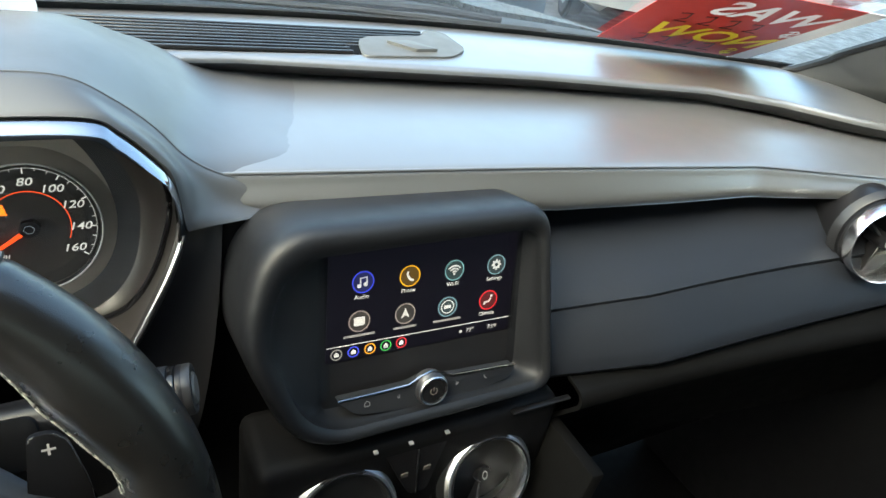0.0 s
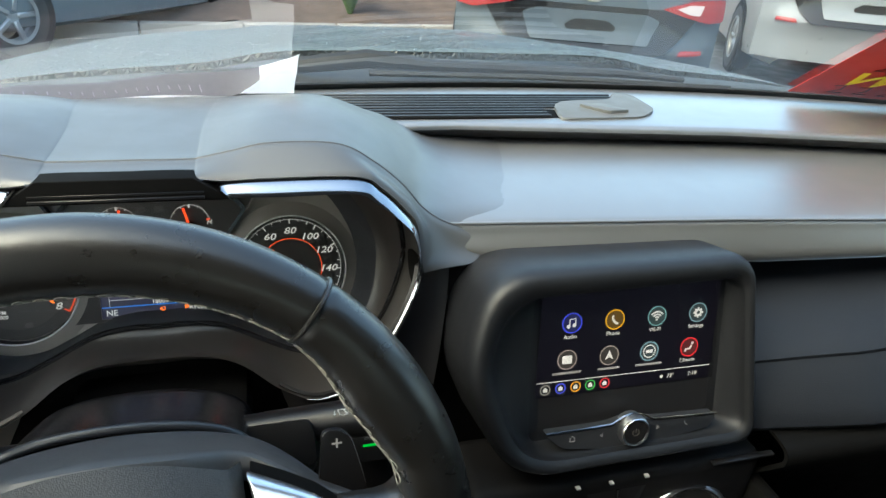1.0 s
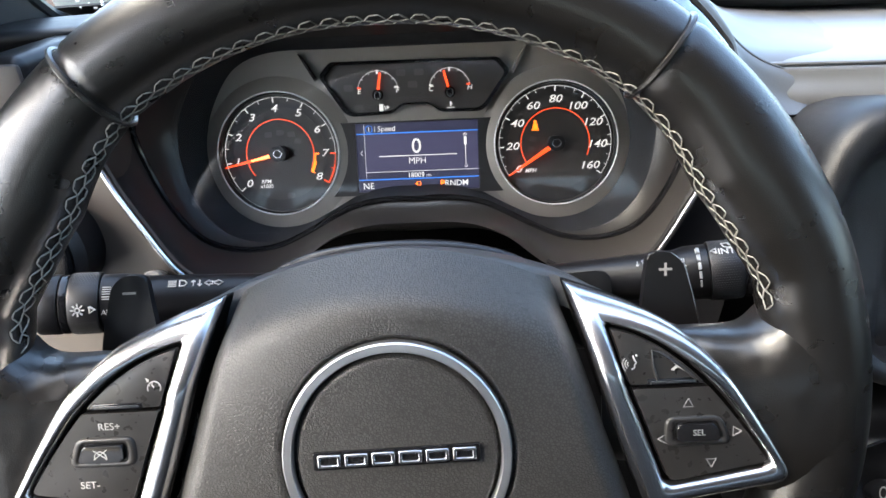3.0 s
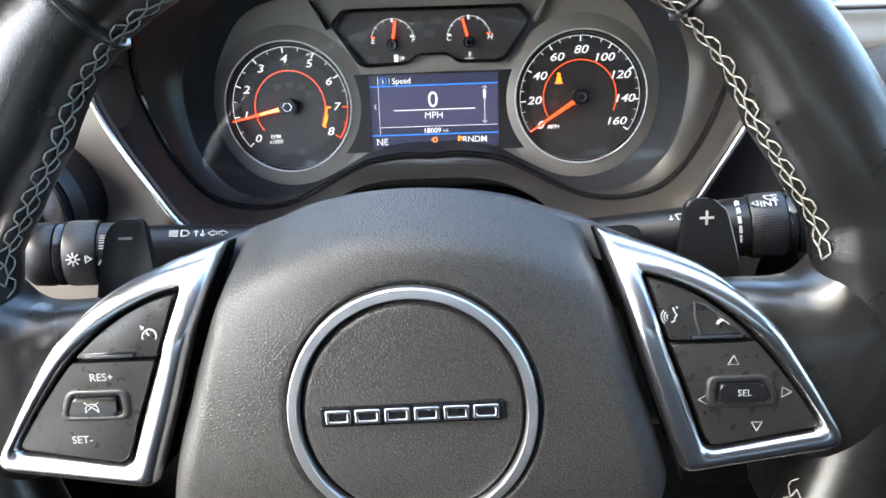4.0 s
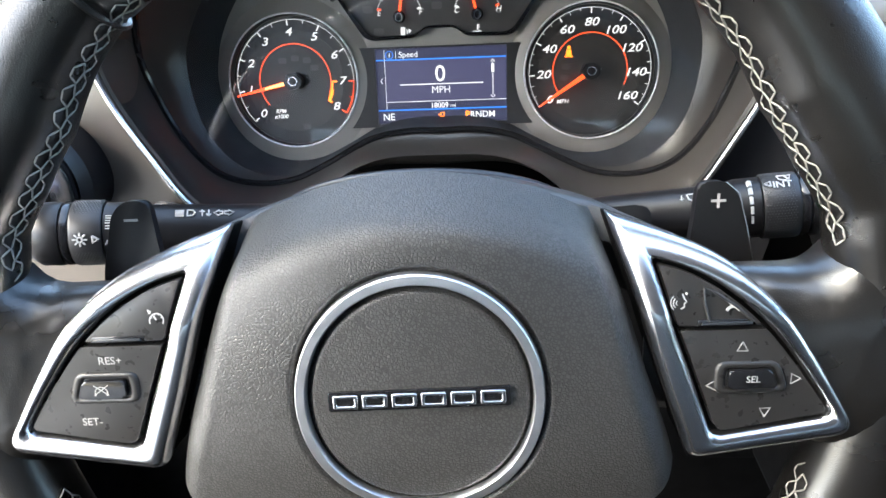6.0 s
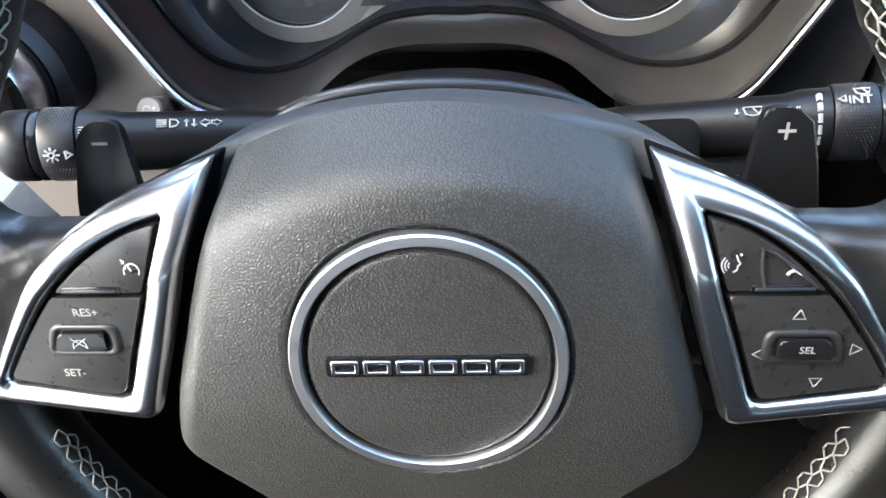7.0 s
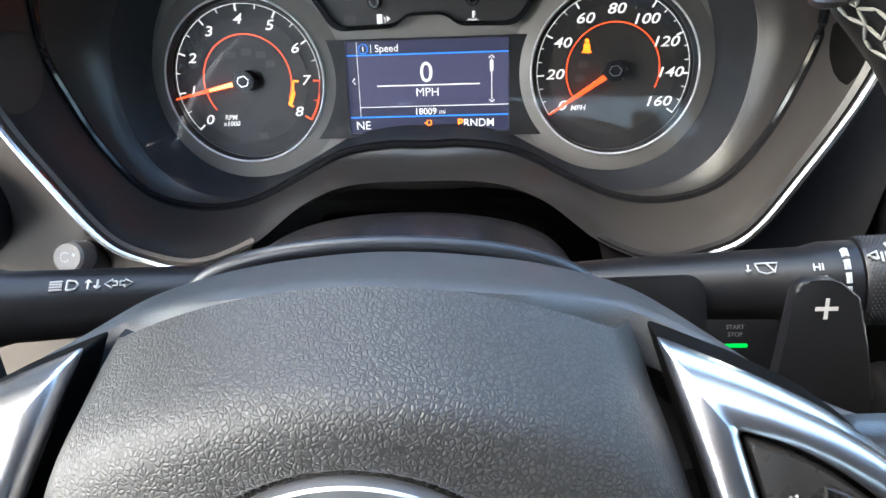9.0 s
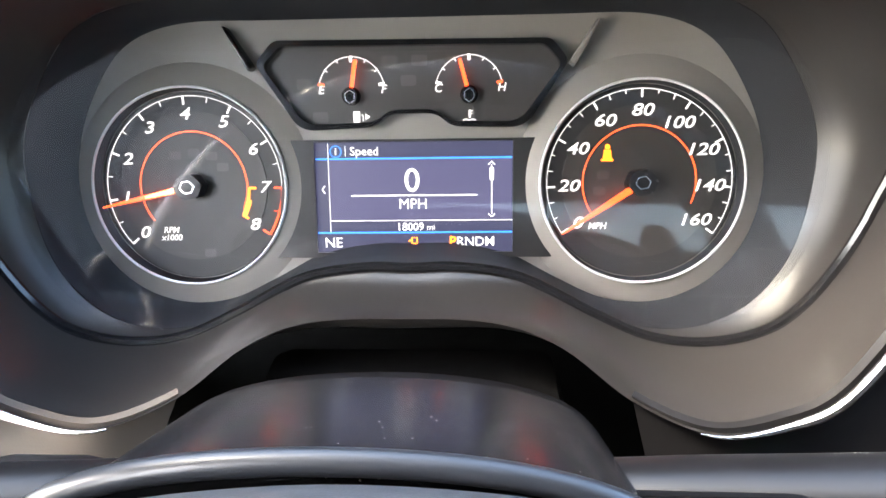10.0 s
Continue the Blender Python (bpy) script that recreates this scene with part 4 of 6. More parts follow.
CH_R = [0.0012, 0.008, 0.006, 0.006, 0.006, 0.004, 0.004, 0.006, 0.0085, 0.0025, 0.008, 0.008]
IN_R = [0.0022, 0.006, 0.005, 0.005, 0.005, 0.003, 0.003, 0.005, 0.0035, 0.0045, 0.006, 0.006]
SPOKE_X = (0.080, 0.100, 0.112, 0.122, 0.131, 0.1365, 0.1400, 0.1425, 0.1445, 0.150, 0.172)
SPOKE_TOP = (0.020, 0.0240, 0.0262, 0.0262, 0.0260, 0.0270, 0.0290, 0.0315, 0.0340, 0.038, 0.036)
SPOKE_LOW = (-0.028, -0.030, -0.031, -0.032, -0.034, -0.0365, -0.039, -0.041, -0.043, -0.046, -0.042)
SPOKE_R = (0.080, 0.108, 0.118, 0.128, 0.138, 0.147, 0.155, 0.1635, 0.169, 0.174, 0.178)
SPOKE_Z = (-0.002, 0.003, 0.0062, 0.0098, 0.0132, 0.0154, 0.0165, 0.0171, 0.0162, 0.0130, 0.0060)


def spoke_point(s):
    """Leather that runs from under the chrome into the rim, its edges rolled over."""
    def fn(u, v):
        x = 0.080 + 0.092 * u
        top, low = float(np.interp(x, SPOKE_X, SPOKE_TOP)), float(np.interp(x, SPOKE_X, SPOKE_LOW))
        a = math.pi * v
        c, h = math.cos(a), abs(math.sin(a)) ** 0.62
        y = (top + low) / 2 + (top - low) / 2 * math.copysign(abs(c) ** 0.75, c)
        z = float(np.interp(math.hypot(x, y * 0.85), SPOKE_R, SPOKE_Z))
        z -= 10 * max(0.0, y - 0.012) ** 2 * max(0.0, 1 - (x - 0.10) / 0.045)
        z = -0.012 + (z + 0.012) * h + 0.0005 * noise.noise((x * 160, y * 220, 3.0 + s))
        return (s * x, y, z)
    return fn


SW = 0.005                                     # the switches stand this much proud of the rim's plane
for s in (1, -1):
    part("spoke_cover", grid(spoke_point(s), 64, 56, thick=0.002), LEATHER, wheel, "creased leather-covered spoke")
    o = rounded(mirrored(CH_OUT, s), CH_R if s > 0 else CH_R[::-1], 6)
    i = rounded(mirrored(CH_IN, s), IN_R if s > 0 else IN_R[::-1], 6)
    part("spoke_bezel", slope(frame_prism(o, i, 0.0040 + SW, 0.0066 + SW, 0.0112 + SW)), CHROME, wheel, "satin chrome spoke bezel")
    core = rounded([(x + (0.107 * s - x) * 0.035, y + (0.002 - y) * 0.035) for x, y in mirrored(CH_OUT, s)], 0.002, 3)
    part("spoke_core", slope(prism(core, -0.012 + SW, 0.0044 + SW)), DARK, wheel, "black core below the bezel")
    panel = part("switch_pad", slope(prism(i, 0.0020 + SW, 0.0050 + SW)), DARK, wheel, "black plastic switch pad")
    up = mirrored([(0.0812, 0.0312), (0.0900, 0.0288), (0.0980, 0.0248), (0.1056, 0.0194), (0.1120, 0.0136), (0.1138, 0.0116), (0.0866, 0.0116)], s)
    up_r = [0.0015, 0.005, 0.005, 0.005, 0.002, 0.0008, 0.0010]
    part("upper_button", slope(prism(rounded(up, up_r if s > 0 else up_r[::-1]), 0.0 + SW, 0.0092 + SW, 0.0010)), BUTTON, panel, "black push button")
    low = mirrored([(0.0874, 0.0098), (0.1156, 0.0098), (0.1204, 0.0042), (0.1286, -0.0065), (0.1382, -0.0206), (0.1012, -0.0270), (0.0938, -0.0070)], s)
    low_r = [0.001, 0.001, 0.004, 0.005, 0.0024, 0.0034, 0.006]
    part("lower_button", slope(prism(rounded(low, low_r if s > 0 else low_r[::-1]), 0.0 + SW, 0.0094 + SW, 0.0014, 4)), BUTTON, panel, "black four-way switch" if s > 0 else "black speed control switch")
    part("slot", slope(prism(mirrored([(0.0925, 0.0112), (0.1120, 0.0112), (0.1112, 0.0134), (0.0930, 0.0134)], s), 0.004 + SW, 0.0094 + SW, 0.0003)), GLOSS, panel, "gloss black slot")
    part("slot_bar", slope(prism(mirrored([(0.0940, 0.0117), (0.1108, 0.0117), (0.1104, 0.0127), (0.0943, 0.0127)], s), 0.008 + SW, 0.0099 + SW, 0.0002)), LIPGREY, panel)
    rc = (0.1112, -0.0070) if s > 0 else (-0.1092, -0.0050)
    w, h = (0.0086, 0.0036) if s > 0 else (0.0088, 0.0036)
    key_shape = mirrored([(-w, -h), (w + 0.0006, -h), (w - 0.0020, h), (-w, h)], s)
    rim_i = rounded([(rc[0] + x, rc[1] + y) for x, y in key_shape], 0.0016)
    rim_o = rounded([(rc[0] + x * 1.42, rc[1] + y * 1.62) for x, y in key_shape], 0.0040)
    part("rocker_well", frame_prism(rim_o, rim_i, 0.006 + SW, 0.0090 + SW, 0.0106 + SW), BUTTON, panel, "soft raised rim round the rocker")
    part("rocker", prism([(rc[0] + (x - rc[0]) * 0.93, rc[1] + (y - rc[1]) * 0.9) for x, y in rim_i], 0.006 + SW, 0.0118 + SW, 0.0018, 4), GLOSS, panel, "raised gloss black rocker")
    if s > 0:
        text("SEL", rc[0], rc[1], 0.0119 + SW, 0.0033, WHITE, panel)
        for x, y, a in ((0.1080, 0.0034, 90), (0.1168, -0.0196, -90), (0.0988, -0.0098, 180), (0.1258, -0.0080, 0)):
            tri = [(x + 0.0021 * math.cos(radians(a + k * 120)), y + 0.0021 * math.sin(radians(a + k * 120))) for k in range(4)]
            part("arrow_mark", strip(tri, 0.0004, 0.0095 + SW, 0.0001), WHITE, panel)
        talk = join(*[strip(arc_points(0.0868, 0.0193, r, 130, 230, 8), 0.00035, 0.0093 + SW, 0.0001) for r in (0.0010, 0.0019, 0.0028)], strip([(0.0880, 0.0222), (0.0886, 0.0205), (0.0892, 0.0198), (0.0884, 0.0190), (0.0884, 0.0180), (0.0872, 0.0174)], 0.0005, 0.0093 + SW, 0.0001), disc(0.0004, 0.0093 + SW, 0.0001, 8, 0.0893, 0.0222))
        part("voice_mark", slope(talk), WHITE, panel)
        part("phone_mark", slope(join(strip(arc_points(0.1044, 0.0154, 0.0024, 155, 25, 10), 0.0010, 0.0093 + SW, 0.0001), strip([(0.1028, 0.0192), (0.1062, 0.0164)], 0.00045, 0.0093 + SW, 0.0001))), WHITE, panel)
        part("button_groove", slope(tube([(0.0966, 0.0130, 0.0094 + SW), (0.0950, 0.0190, 0.0094 + SW), (0.0952, 0.0238, 0.0094 + SW), (0.0985, 0.0226, 0.0094 + SW), (0.1060, 0.0174, 0.0094 + SW), (0.1110, 0.0126, 0.0094 + SW)], 0.0005, 8)), BUTTON, panel, "raised line round the phone key")
    else:
        text("RES+", -0.1060, 0.0046, 0.0095 + SW, 0.0039, WHITE, panel)
        text("SET-", -0.1156, -0.0180, 0.0095 + SW, 0.0039, WHITE, panel)
        part("cancel_mark", join(strip(arc_points(rc[0], rc[1] - 0.0010, 0.0022, 205, -25, 14), 0.0003, 0.0119 + SW, 0.0001), strip([(rc[0] - 0.0025, rc[1] + 0.0018), (rc[0] + 0.0025, rc[1] - 0.0018)], 0.0003, 0.0119 + SW, 0.0001), strip([(rc[0] - 0.0025, rc[1] - 0.0018), (rc[0] + 0.0025, rc[1] + 0.0018)], 0.0003, 0.0119 + SW, 0.0001)), WHITE, panel)
        part("cruise_mark", slope(join(strip(arc_points(-0.0882, 0.0184, 0.0024, 205, -25, 14), 0.0004, 0.0093 + SW, 0.0001), strip([(-0.0882, 0.0186), (-0.0893, 0.0200)], 0.0005, 0.0093 + SW, 0.0001), strip([(-0.0914, 0.0220), (-0.0904, 0.0208), (-0.0915, 0.0208), (-0.0904, 0.0208), (-0.0904, 0.0217)], 0.0004, 0.0093 + SW, 0.0001), *[strip(arc_points(-0.0882, 0.0184, 0.0018, d, d, 1)[:1] + arc_points(-0.0882, 0.0184, 0.0024, d, d, 1)[:1], 0.0003, 0.0093 + SW, 0.0001) for d in (150, 110, 70, 30)])), WHITE, panel)
    # paddle behind the spoke
    pad_shape = mirrored([(0.1050, 0.0350), (0.1068, 0.0532), (0.1165, 0.0536), (0.1222, 0.0486), (0.1290, 0.0230), (0.1310, -0.010), (0.1000, -0.010)], s)
    paddle = part("shift_paddle", prism(rounded(pad_shape, [0.004, 0.003, 0.004, 0.006, 0.006, 0.002, 0.002] if s > 0 else [0.002, 0.002, 0.006, 0.006, 0.004, 0.003, 0.004], 6), -0.0335, -0.0295, 0.001, 3, True), SATIN, wheel, "black gear shift paddle")
    mx, my = s * 0.1146, 0.0458
    sign = strip([(mx - 0.0028, my), (mx + 0.0028, my)], 0.0010, -0.0295, 0.0002)
    if s > 0:
        sign = join(sign, strip([(mx, my - 0.0028), (mx, my + 0.0028)], 0.0010, -0.0296, 0.0002))
    part("shift_mark", sign, WHITE, paddle)
    if s > 0:
        part("paddle_edge", strip([(0.1170, 0.0530), (0.1224, 0.0486), (0.1262, 0.0350), (0.1295, 0.0200)], 0.0004, -0.0297, 0.0004), CHROME, paddle)

PW_R = (0.0, 0.030, 0.044, 0.053, 0.0580, 0.063, 0.0685, 0.0740, 0.080)
PW_W = (0.0252, 0.0251, 0.0246, 0.0234, 0.0199, 0.0122, 0.0030, -0.0062, -0.016)


CROWN = np.array(curve_through(list(zip(PW_R, PW_W)), 240))
CHIN = np.array(curve_through([(0, 0), (0.020, 0.0006), (0.035, 0.0026), (0.055, 0.0067), (0.075, 0.0130), (0.100, 0.0225)], 160))


def face_z(x, y):
    """The face of the airbag cover: nearly flat round the emblem, falling away above it in an arc, and gently below."""
    up = y + 0.0075
    if up > 0:
        return float(np.interp(math.hypot(0.66 * x, up), CROWN[:, 0], CROWN[:, 1])) - 0.18 * x * x
    return float(np.interp(0.66 * abs(x), CROWN[:, 0], CROWN[:, 1])) - float(np.interp(-up, CHIN[:, 0], CHIN[:, 1])) - 0.18 * x * x


def pad_half(v):
    return float(np.interp(v, (-0.105, -0.0785, -0.0697, -0.0617, -0.0540, -0.0480, -0.0455, -0.0430, -0.0395, 0.0, 0.051, 0.058, 0.066), (0.050, 0.0625, 0.0680, 0.0750, 0.0830, 0.0895, 0.0910, 0.0915, 0.0905, 0.0780, 0.0655, 0.0650, 0.0635)))


def cover_point(u, v):
    s = (u * 2 - 1)
    y = -0.105 + 0.1690 * v
    x = s * pad_half(y)
    y -= (v ** 3) * (4.4 * x * x)
    z = face_z(x, y) - 4.0 * x * x * v ** 6 - 0.012 * max(0, (abs(s) - 0.86) / 0.14) ** 2.2
    r = math.hypot(x - 0.0005, (y + 0.0075) / 1.045)
    z -= 0.0030 * math.exp(-((r - 0.0366) / 0.0009) ** 2) + 0.0030 * math.exp(-((r - 0.0416) / 0.0009) ** 2)
    return (x, y, z)


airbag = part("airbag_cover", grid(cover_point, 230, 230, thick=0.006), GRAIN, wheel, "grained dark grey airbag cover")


def ring_point(u, v):
    a = 2 * math.pi * u
    w, h = ((0.0372, -0.002), (0.0373, 0.0006), (0.0377, 0.0012), (0.0403, 0.0014), (0.0408, 0.0009), (0.0411, -0.002))[int(round(v * 5))]
    x, y = 0.0005 + w * math.cos(a), -0.0075 + w * 1.045 * math.sin(a)
    return (x, y, face_z(x, y) + h)


part("emblem_ring", grid(ring_point, 120, 5, close_u=True), RINGM, airbag, "satin metal ring")
plate = part("name_plate", prism(rounded([(-0.0296, -0.0102), (0.0296, -0.0102), (0.0296, -0.0036), (-0.0296, -0.0036)], 0.0006), 0.022, 0.0262, 0.0003), GLOSS, airbag, "black name plate with six silver blocks")
plate.matrix_basis = pose(0.0003, 0.0003, 0, 0, 0, 1.0)
for k in range(6):
    cx = -0.0240 + 0.0096 * k
    o = rounded([(cx - 0.0041, -0.0093), (cx + 0.0041, -0.0093), (cx + 0.0041, -0.0045), (cx - 0.0041, -0.0045)], 0.0008, 3)
    i = [(cx + (x - cx) * 0.70, -0.0069 + (y + 0.0069) * 0.55) for x, y in o]
    part("silver_block", frame_prism(o, i, 0.026, 0.0266, 0.0269), CHROME, plate)

FRONT = [(0.0, 0.0600, -0.012), (0.035, 0.0560, -0.017), (0.056, 0.0490, -0.029), (0.070, 0.0445, -0.030), (0.088, 0.0375, -0.020), (0.106, 0.0280, -0.014), (0.122, 0.0220, -0.012)]
BACK = [(0.0, 0.0560, -0.056), (0.035, 0.0525, -0.058), (0.0607, 0.0460, -0.060), (0.076, 0.0400, -0.058), (0.092, 0.0290, -0.0545), (0.108, 0.0180, -0.044), (0.122, 0.0140, -0.030)]
front_line = curve_through([(-x, y, z) for x, y, z in FRONT[:0:-1]] + FRONT, 60)
back_line = curve_through([(-x, y, z) for x, y, z in BACK[:0:-1]] + BACK, 60)


def shoulder_point(u, v):
    i = int(round(u * 60))
    p, q = Vector(front_line[i]), Vector(back_line[i])
    sink = Vector((0, -0.012, 0.004))
    rows = curve_through([p + sink, p, p.lerp(q, 0.3) + Vector((0, 0.0015, 0)), p.lerp(q, 0.7) + Vector((0, 0.002, 0)), q, q + Vector((0, -0.005, -0.005)), q + Vector((0, -0.03, -0.008))], 18)
    return rows[int(round(v * 18))]


part("hub_shoulder", grid(shoulder_point, 60, 18, thick=0.002), HUBV, wheel, "dark grained shoulder behind the airbag cover")
part("lower_spoke", prism(rounded([(-0.060, -0.060), (0.060, -0.060), (0.040, -0.15), (-0.040, -0.15)], 0.01), -0.02, -0.004, 0.004), BLACK, wheel, "black lower spoke")
part("hub_back", moved(lathe([(0.0, -0.02), (0.046, -0.02), (0.052, -0.012), (0.052, 0.0), (0.0, 0.0)], 40), pose(0, -0.005, -0.004)), DARK, wheel)
part("hub_neck", moved(lathe([(0.0, -0.13), (0.045, -0.13), (0.05, -0.02), (0.0, -0.02)], 32), pose(0, -0.01, 0)), DARK, wheel)

# ---- steering column, stalks, knobs ----
column = thing("steering_column", "black plastic steering column shroud", "steering column")
COL_HALF = [(0.0, 0.8825), (0.025, 0.8810), (0.046, 0.8765), (0.061, 0.8690), (0.070, 0.857), (0.074, 0.835), (0.074, 0.80), (0.074, 0.76)]
col_arc = curve_through([(-x, z) for x, z in COL_HALF[:0:-1]] + COL_HALF, 56)


def column_point(u, v):
    x, z = col_arc[int(round(u * 56))]
    y, drop, k = ((-0.1800, 0.040, 0.90), (-0.1850, 0.024, 0.93), (-0.1880, 0.014, 0.96), (-0.1885, 0.008, 0.975), (-0.1882, 0.0045, 0.985), (-0.1878, 0.0034, 0.99), (-0.1872, 0.0031, 0.992), (-0.1865, 0.0030, 0.992), (-0.170, 0.0030, 0.985), (-0.130, 0.0032, 0.97), (-0.122, 0.0036, 0.965), (-0.119, 0.008, 0.955), (-0.116, 0.04, 0.94))[int(round(v * 12))]
    return (x * k, y, z - drop - 0.42 * (y + 0.19))


part("shroud", grid(column_point, 56, 12, thick=0.003), COLM, column, "dusty glossy black column shroud")
lip_line = [Vector((x * 1.002, -0.1915, z - 0.0012)) for x, z in col_arc if z > 0.845]
part("front_lip", tube(lip_line, 0.0028, 12), LIPGREY, column, "satin grey lip along the front of the shroud")
part("shroud_core", box(-0.066, 0.066, -0.18, -0.03, 0.70, 0.80, 0.01), DARK, column)
for s in (1, -1):
    part("stalk_boot", moved(box(-0.020, 0.020, -0.018, 0.018, -0.020, 0.020, 0.009, 4), pose(s * 0.090, -0.160, 0.822, 20, 0, 0)), BLACK, column, "black stalk boot")


def stalk(name, label, root, end, r0, r1, tip):
    way = Vector(end) - Vector(root)
    L = way.length
    ax = way.normalized()
    az3 = Vector((0, -math.cos(radians(30)), math.sin(radians(30))))
    az3 = (az3 - ax * az3.dot(ax)).normalized()
    ay = az3.cross(ax)
    ob = thing(name, label, "stalk", Matrix(((ax.x, ay.x, az3.x, root[0]), (ax.y, ay.y, az3.y, root[1]), (ax.z, ay.z, az3.z, root[2]), (0, 0, 0, 1))))
    turn = pose(0, 0, 0, 0, 90, 0)
    part("stem", moved(lathe([(0.0, 0.0), (0.011, 0.0), (0.0118, 0.02), (0.0128, L - r0 - 0.016), (0.0143, L - r0 - 0.010), (0.0143, L - r0), (0.0, L - r0)], 32), turn), SATIN, ob, "tapered black stem")
    part("ribbed_ring", moved(lathe([(0.0, L - r0 + 0.0006), (0.0150, L - r0 + 0.0006), (0.0153, L - r0 + 0.0012), (0.0153, L - r1 - 0.0012), (0.0150, L - r1 - 0.0006), (0.0, L - r1 - 0.0006)], 64), turn), BLACK, ob, "black ring with rows of fine studs")
    stud = bmesh.new()
    rows_n = int((r0 - r1 - 0.003) / 0.00125)
    for k in range(76):
        ang = 2 * math.pi * k / 76
        if math.cos(ang) * -1 > 0.80 and tip < 0:
            continue
        for m in range(rows_n):
            bm = stud
            c, h = L - r0 + 0.0018 + 0.00125 * (m + 0.5 * (k % 2)), 0.00042
            e = [Vector((0.0152 * math.cos(ang + da), 0.0152 * math.sin(ang + da), c + dz)) for da, dz in ((-0.03, 0), (0, -h), (0.03, 0), (0, h))]
            top = bm.verts.new(Vector((0.0157 * math.cos(ang), 0.0157 * math.sin(ang), c)))
            vs = [bm.verts.new(q) for q in e]
            for i in range(4):
                bm.faces.new((vs[i], vs[(i + 1) % 4], top))
    tagged(part("studding", moved(stud, turn), BLACK, ob), "fine studs round the ring", kind="stuff")
    part("collar", moved(lathe([(0.0, L - r1), (0.0146, L - r1), (0.0149, L - r1 + 0.001), (0.0149, L - r1 + 0.003), (0.0143, L - r1 + 0.0036), (0.0, L - r1 + 0.0036)], 40), turn), GLOSS, ob, "narrow gloss collar")
    part("cap", moved(lathe([(0.0, L - r1 + 0.0042), (0.0146, L - r1 + 0.0042), (0.0150, L - r1 + 0.006), (0.0147, L - 0.003), (0.0125, L), (0.0, L + 0.0005)], 40), turn), SATIN, ob, "smooth black end cap")
    if tip > 0:
        part("end_rim", moved(lathe([(0.0149, L - 0.004), (0.0149, L - 0.001), (0.0142, L + 0.0006), (0.0118, L + 0.0010), (0.0108, L + 0.0004), (0.0106, L - 0.001)], 40), turn), TRIM, ob, "rounded grey rim of the stalk's end")
        part("end_button", moved(lathe([(0.0, L + 0.0022), (0.0082, L + 0.0020), (0.0094, L + 0.0010), (0.0096, L - 0.001)], 32), turn), KNEE, ob, "grey push button in the end")
    return ob, L


def boot(ob, reach, top, up):
    """Black boot in which the stalk's root disappears."""
    shape = rounded([(-0.004, -0.022), (reach, -0.022), (reach, top), (-0.004, top)], [0.001, 0.003, 0.007, 0.001])
    if up < 0:
        shape = [(x, -y) for x, y in shape][::-1]
    part("boot", prism(shape, -0.004, 0.0142, 0.001), GLOVE, ob, "matt black boot round the stalk's root")


lamp_stalk, LL = stalk("lamp_stalk", "black light and turn signal stalk with white symbols", (-0.062, -0.166, 0.842), (-0.181, -0.198, 0.859), 0.0315, 0.0168, -1)
wipe_stalk, LR = stalk("wiper_stalk", "black wiper stalk with white symbols", (0.062, -0.156, 0.834), (0.185, -0.177, 0.8550), 0.0280, 0.0115, 1)


boot(lamp_stalk, 0.040, -0.003, -1)
boot(wipe_stalk, 0.050, 0.006, 1)


def stalk_mark(ob, x, y, pts_list, w=0.0006, r=0.0149):
    for pts in pts_list:
        line3 = []
        for px, py in pts:
            a = (y + py) / 0.0146
            line3.append(((x + px), r * math.sin(a), r * math.cos(a)))
        part("symbol", tube(line3, w / 2, 5), WHITE, ob)


HEAD = [[(0.001, -0.0022), (0.001, 0.0022)], [(0.001, 0.0022), (0.0035, 0.0018), (0.0045, 0), (0.0035, -0.0018), (0.001, -0.0022)], [(-0.0045, 0.0018), (-0.0005, 0.0018)], [(-0.0045, 0.0006), (-0.0005, 0.0006)], [(-0.0045, -0.0006), (-0.0005, -0.0006)], [(-0.0045, -0.0018), (-0.0005, -0.0018)]]
UPDOWN = [[(0, -0.002), (0, 0.002)], [(-0.001, 0.0008), (0, 0.002), (0.001, 0.0008)], [(0.003, 0.002), (0.003, -0.002)], [(0.002, -0.0008), (0.003, -0.002), (0.004, -0.0008)]]
TURNS = [[(-0.0005, 0.001), (-0.002, 0.001), (-0.002, 0.002), (-0.0045, 0), (-0.002, -0.002), (-0.002, -0.001), (-0.0005, -0.001), (-0.0005, 0.001)], [(0.0005, 0.001), (0.002, 0.001), (0.002, 0.002), (0.0045, 0), (0.002, -0.002), (0.002, -0.001), (0.0005, -0.001), (0.0005, 0.001)]]
SUNM = [[(0.0011 * math.cos(k * 0.7), 0.0011 * math.sin(k * 0.7)) for k in range(10)]] + [[(0.0017 * math.cos(k * 0.785), 0.0017 * math.sin(k * 0.785)), (0.0030 * math.cos(k * 0.785), 0.0030 * math.sin(k * 0.785))] for k in range(8)]
ARROW = [[(-0.001, 0.0014), (0.0014, 0), (-0.001, -0.0014), (-0.001, 0.0014)]]


def flipped(marks):
    return [[(-x, -y) for x, y in one] for one in marks]


def stalk_text(ob, body, x, arc, size, r, turn=0):
    one = text(body, 0, 0, 0, size, WHITE, ob, bold=0.02)
    one.matrix_basis = pose(0, 0, 0, -math.degrees(arc / 0.0146), 0, 0) @ pose(x, 0, r, 0, 0, turn)


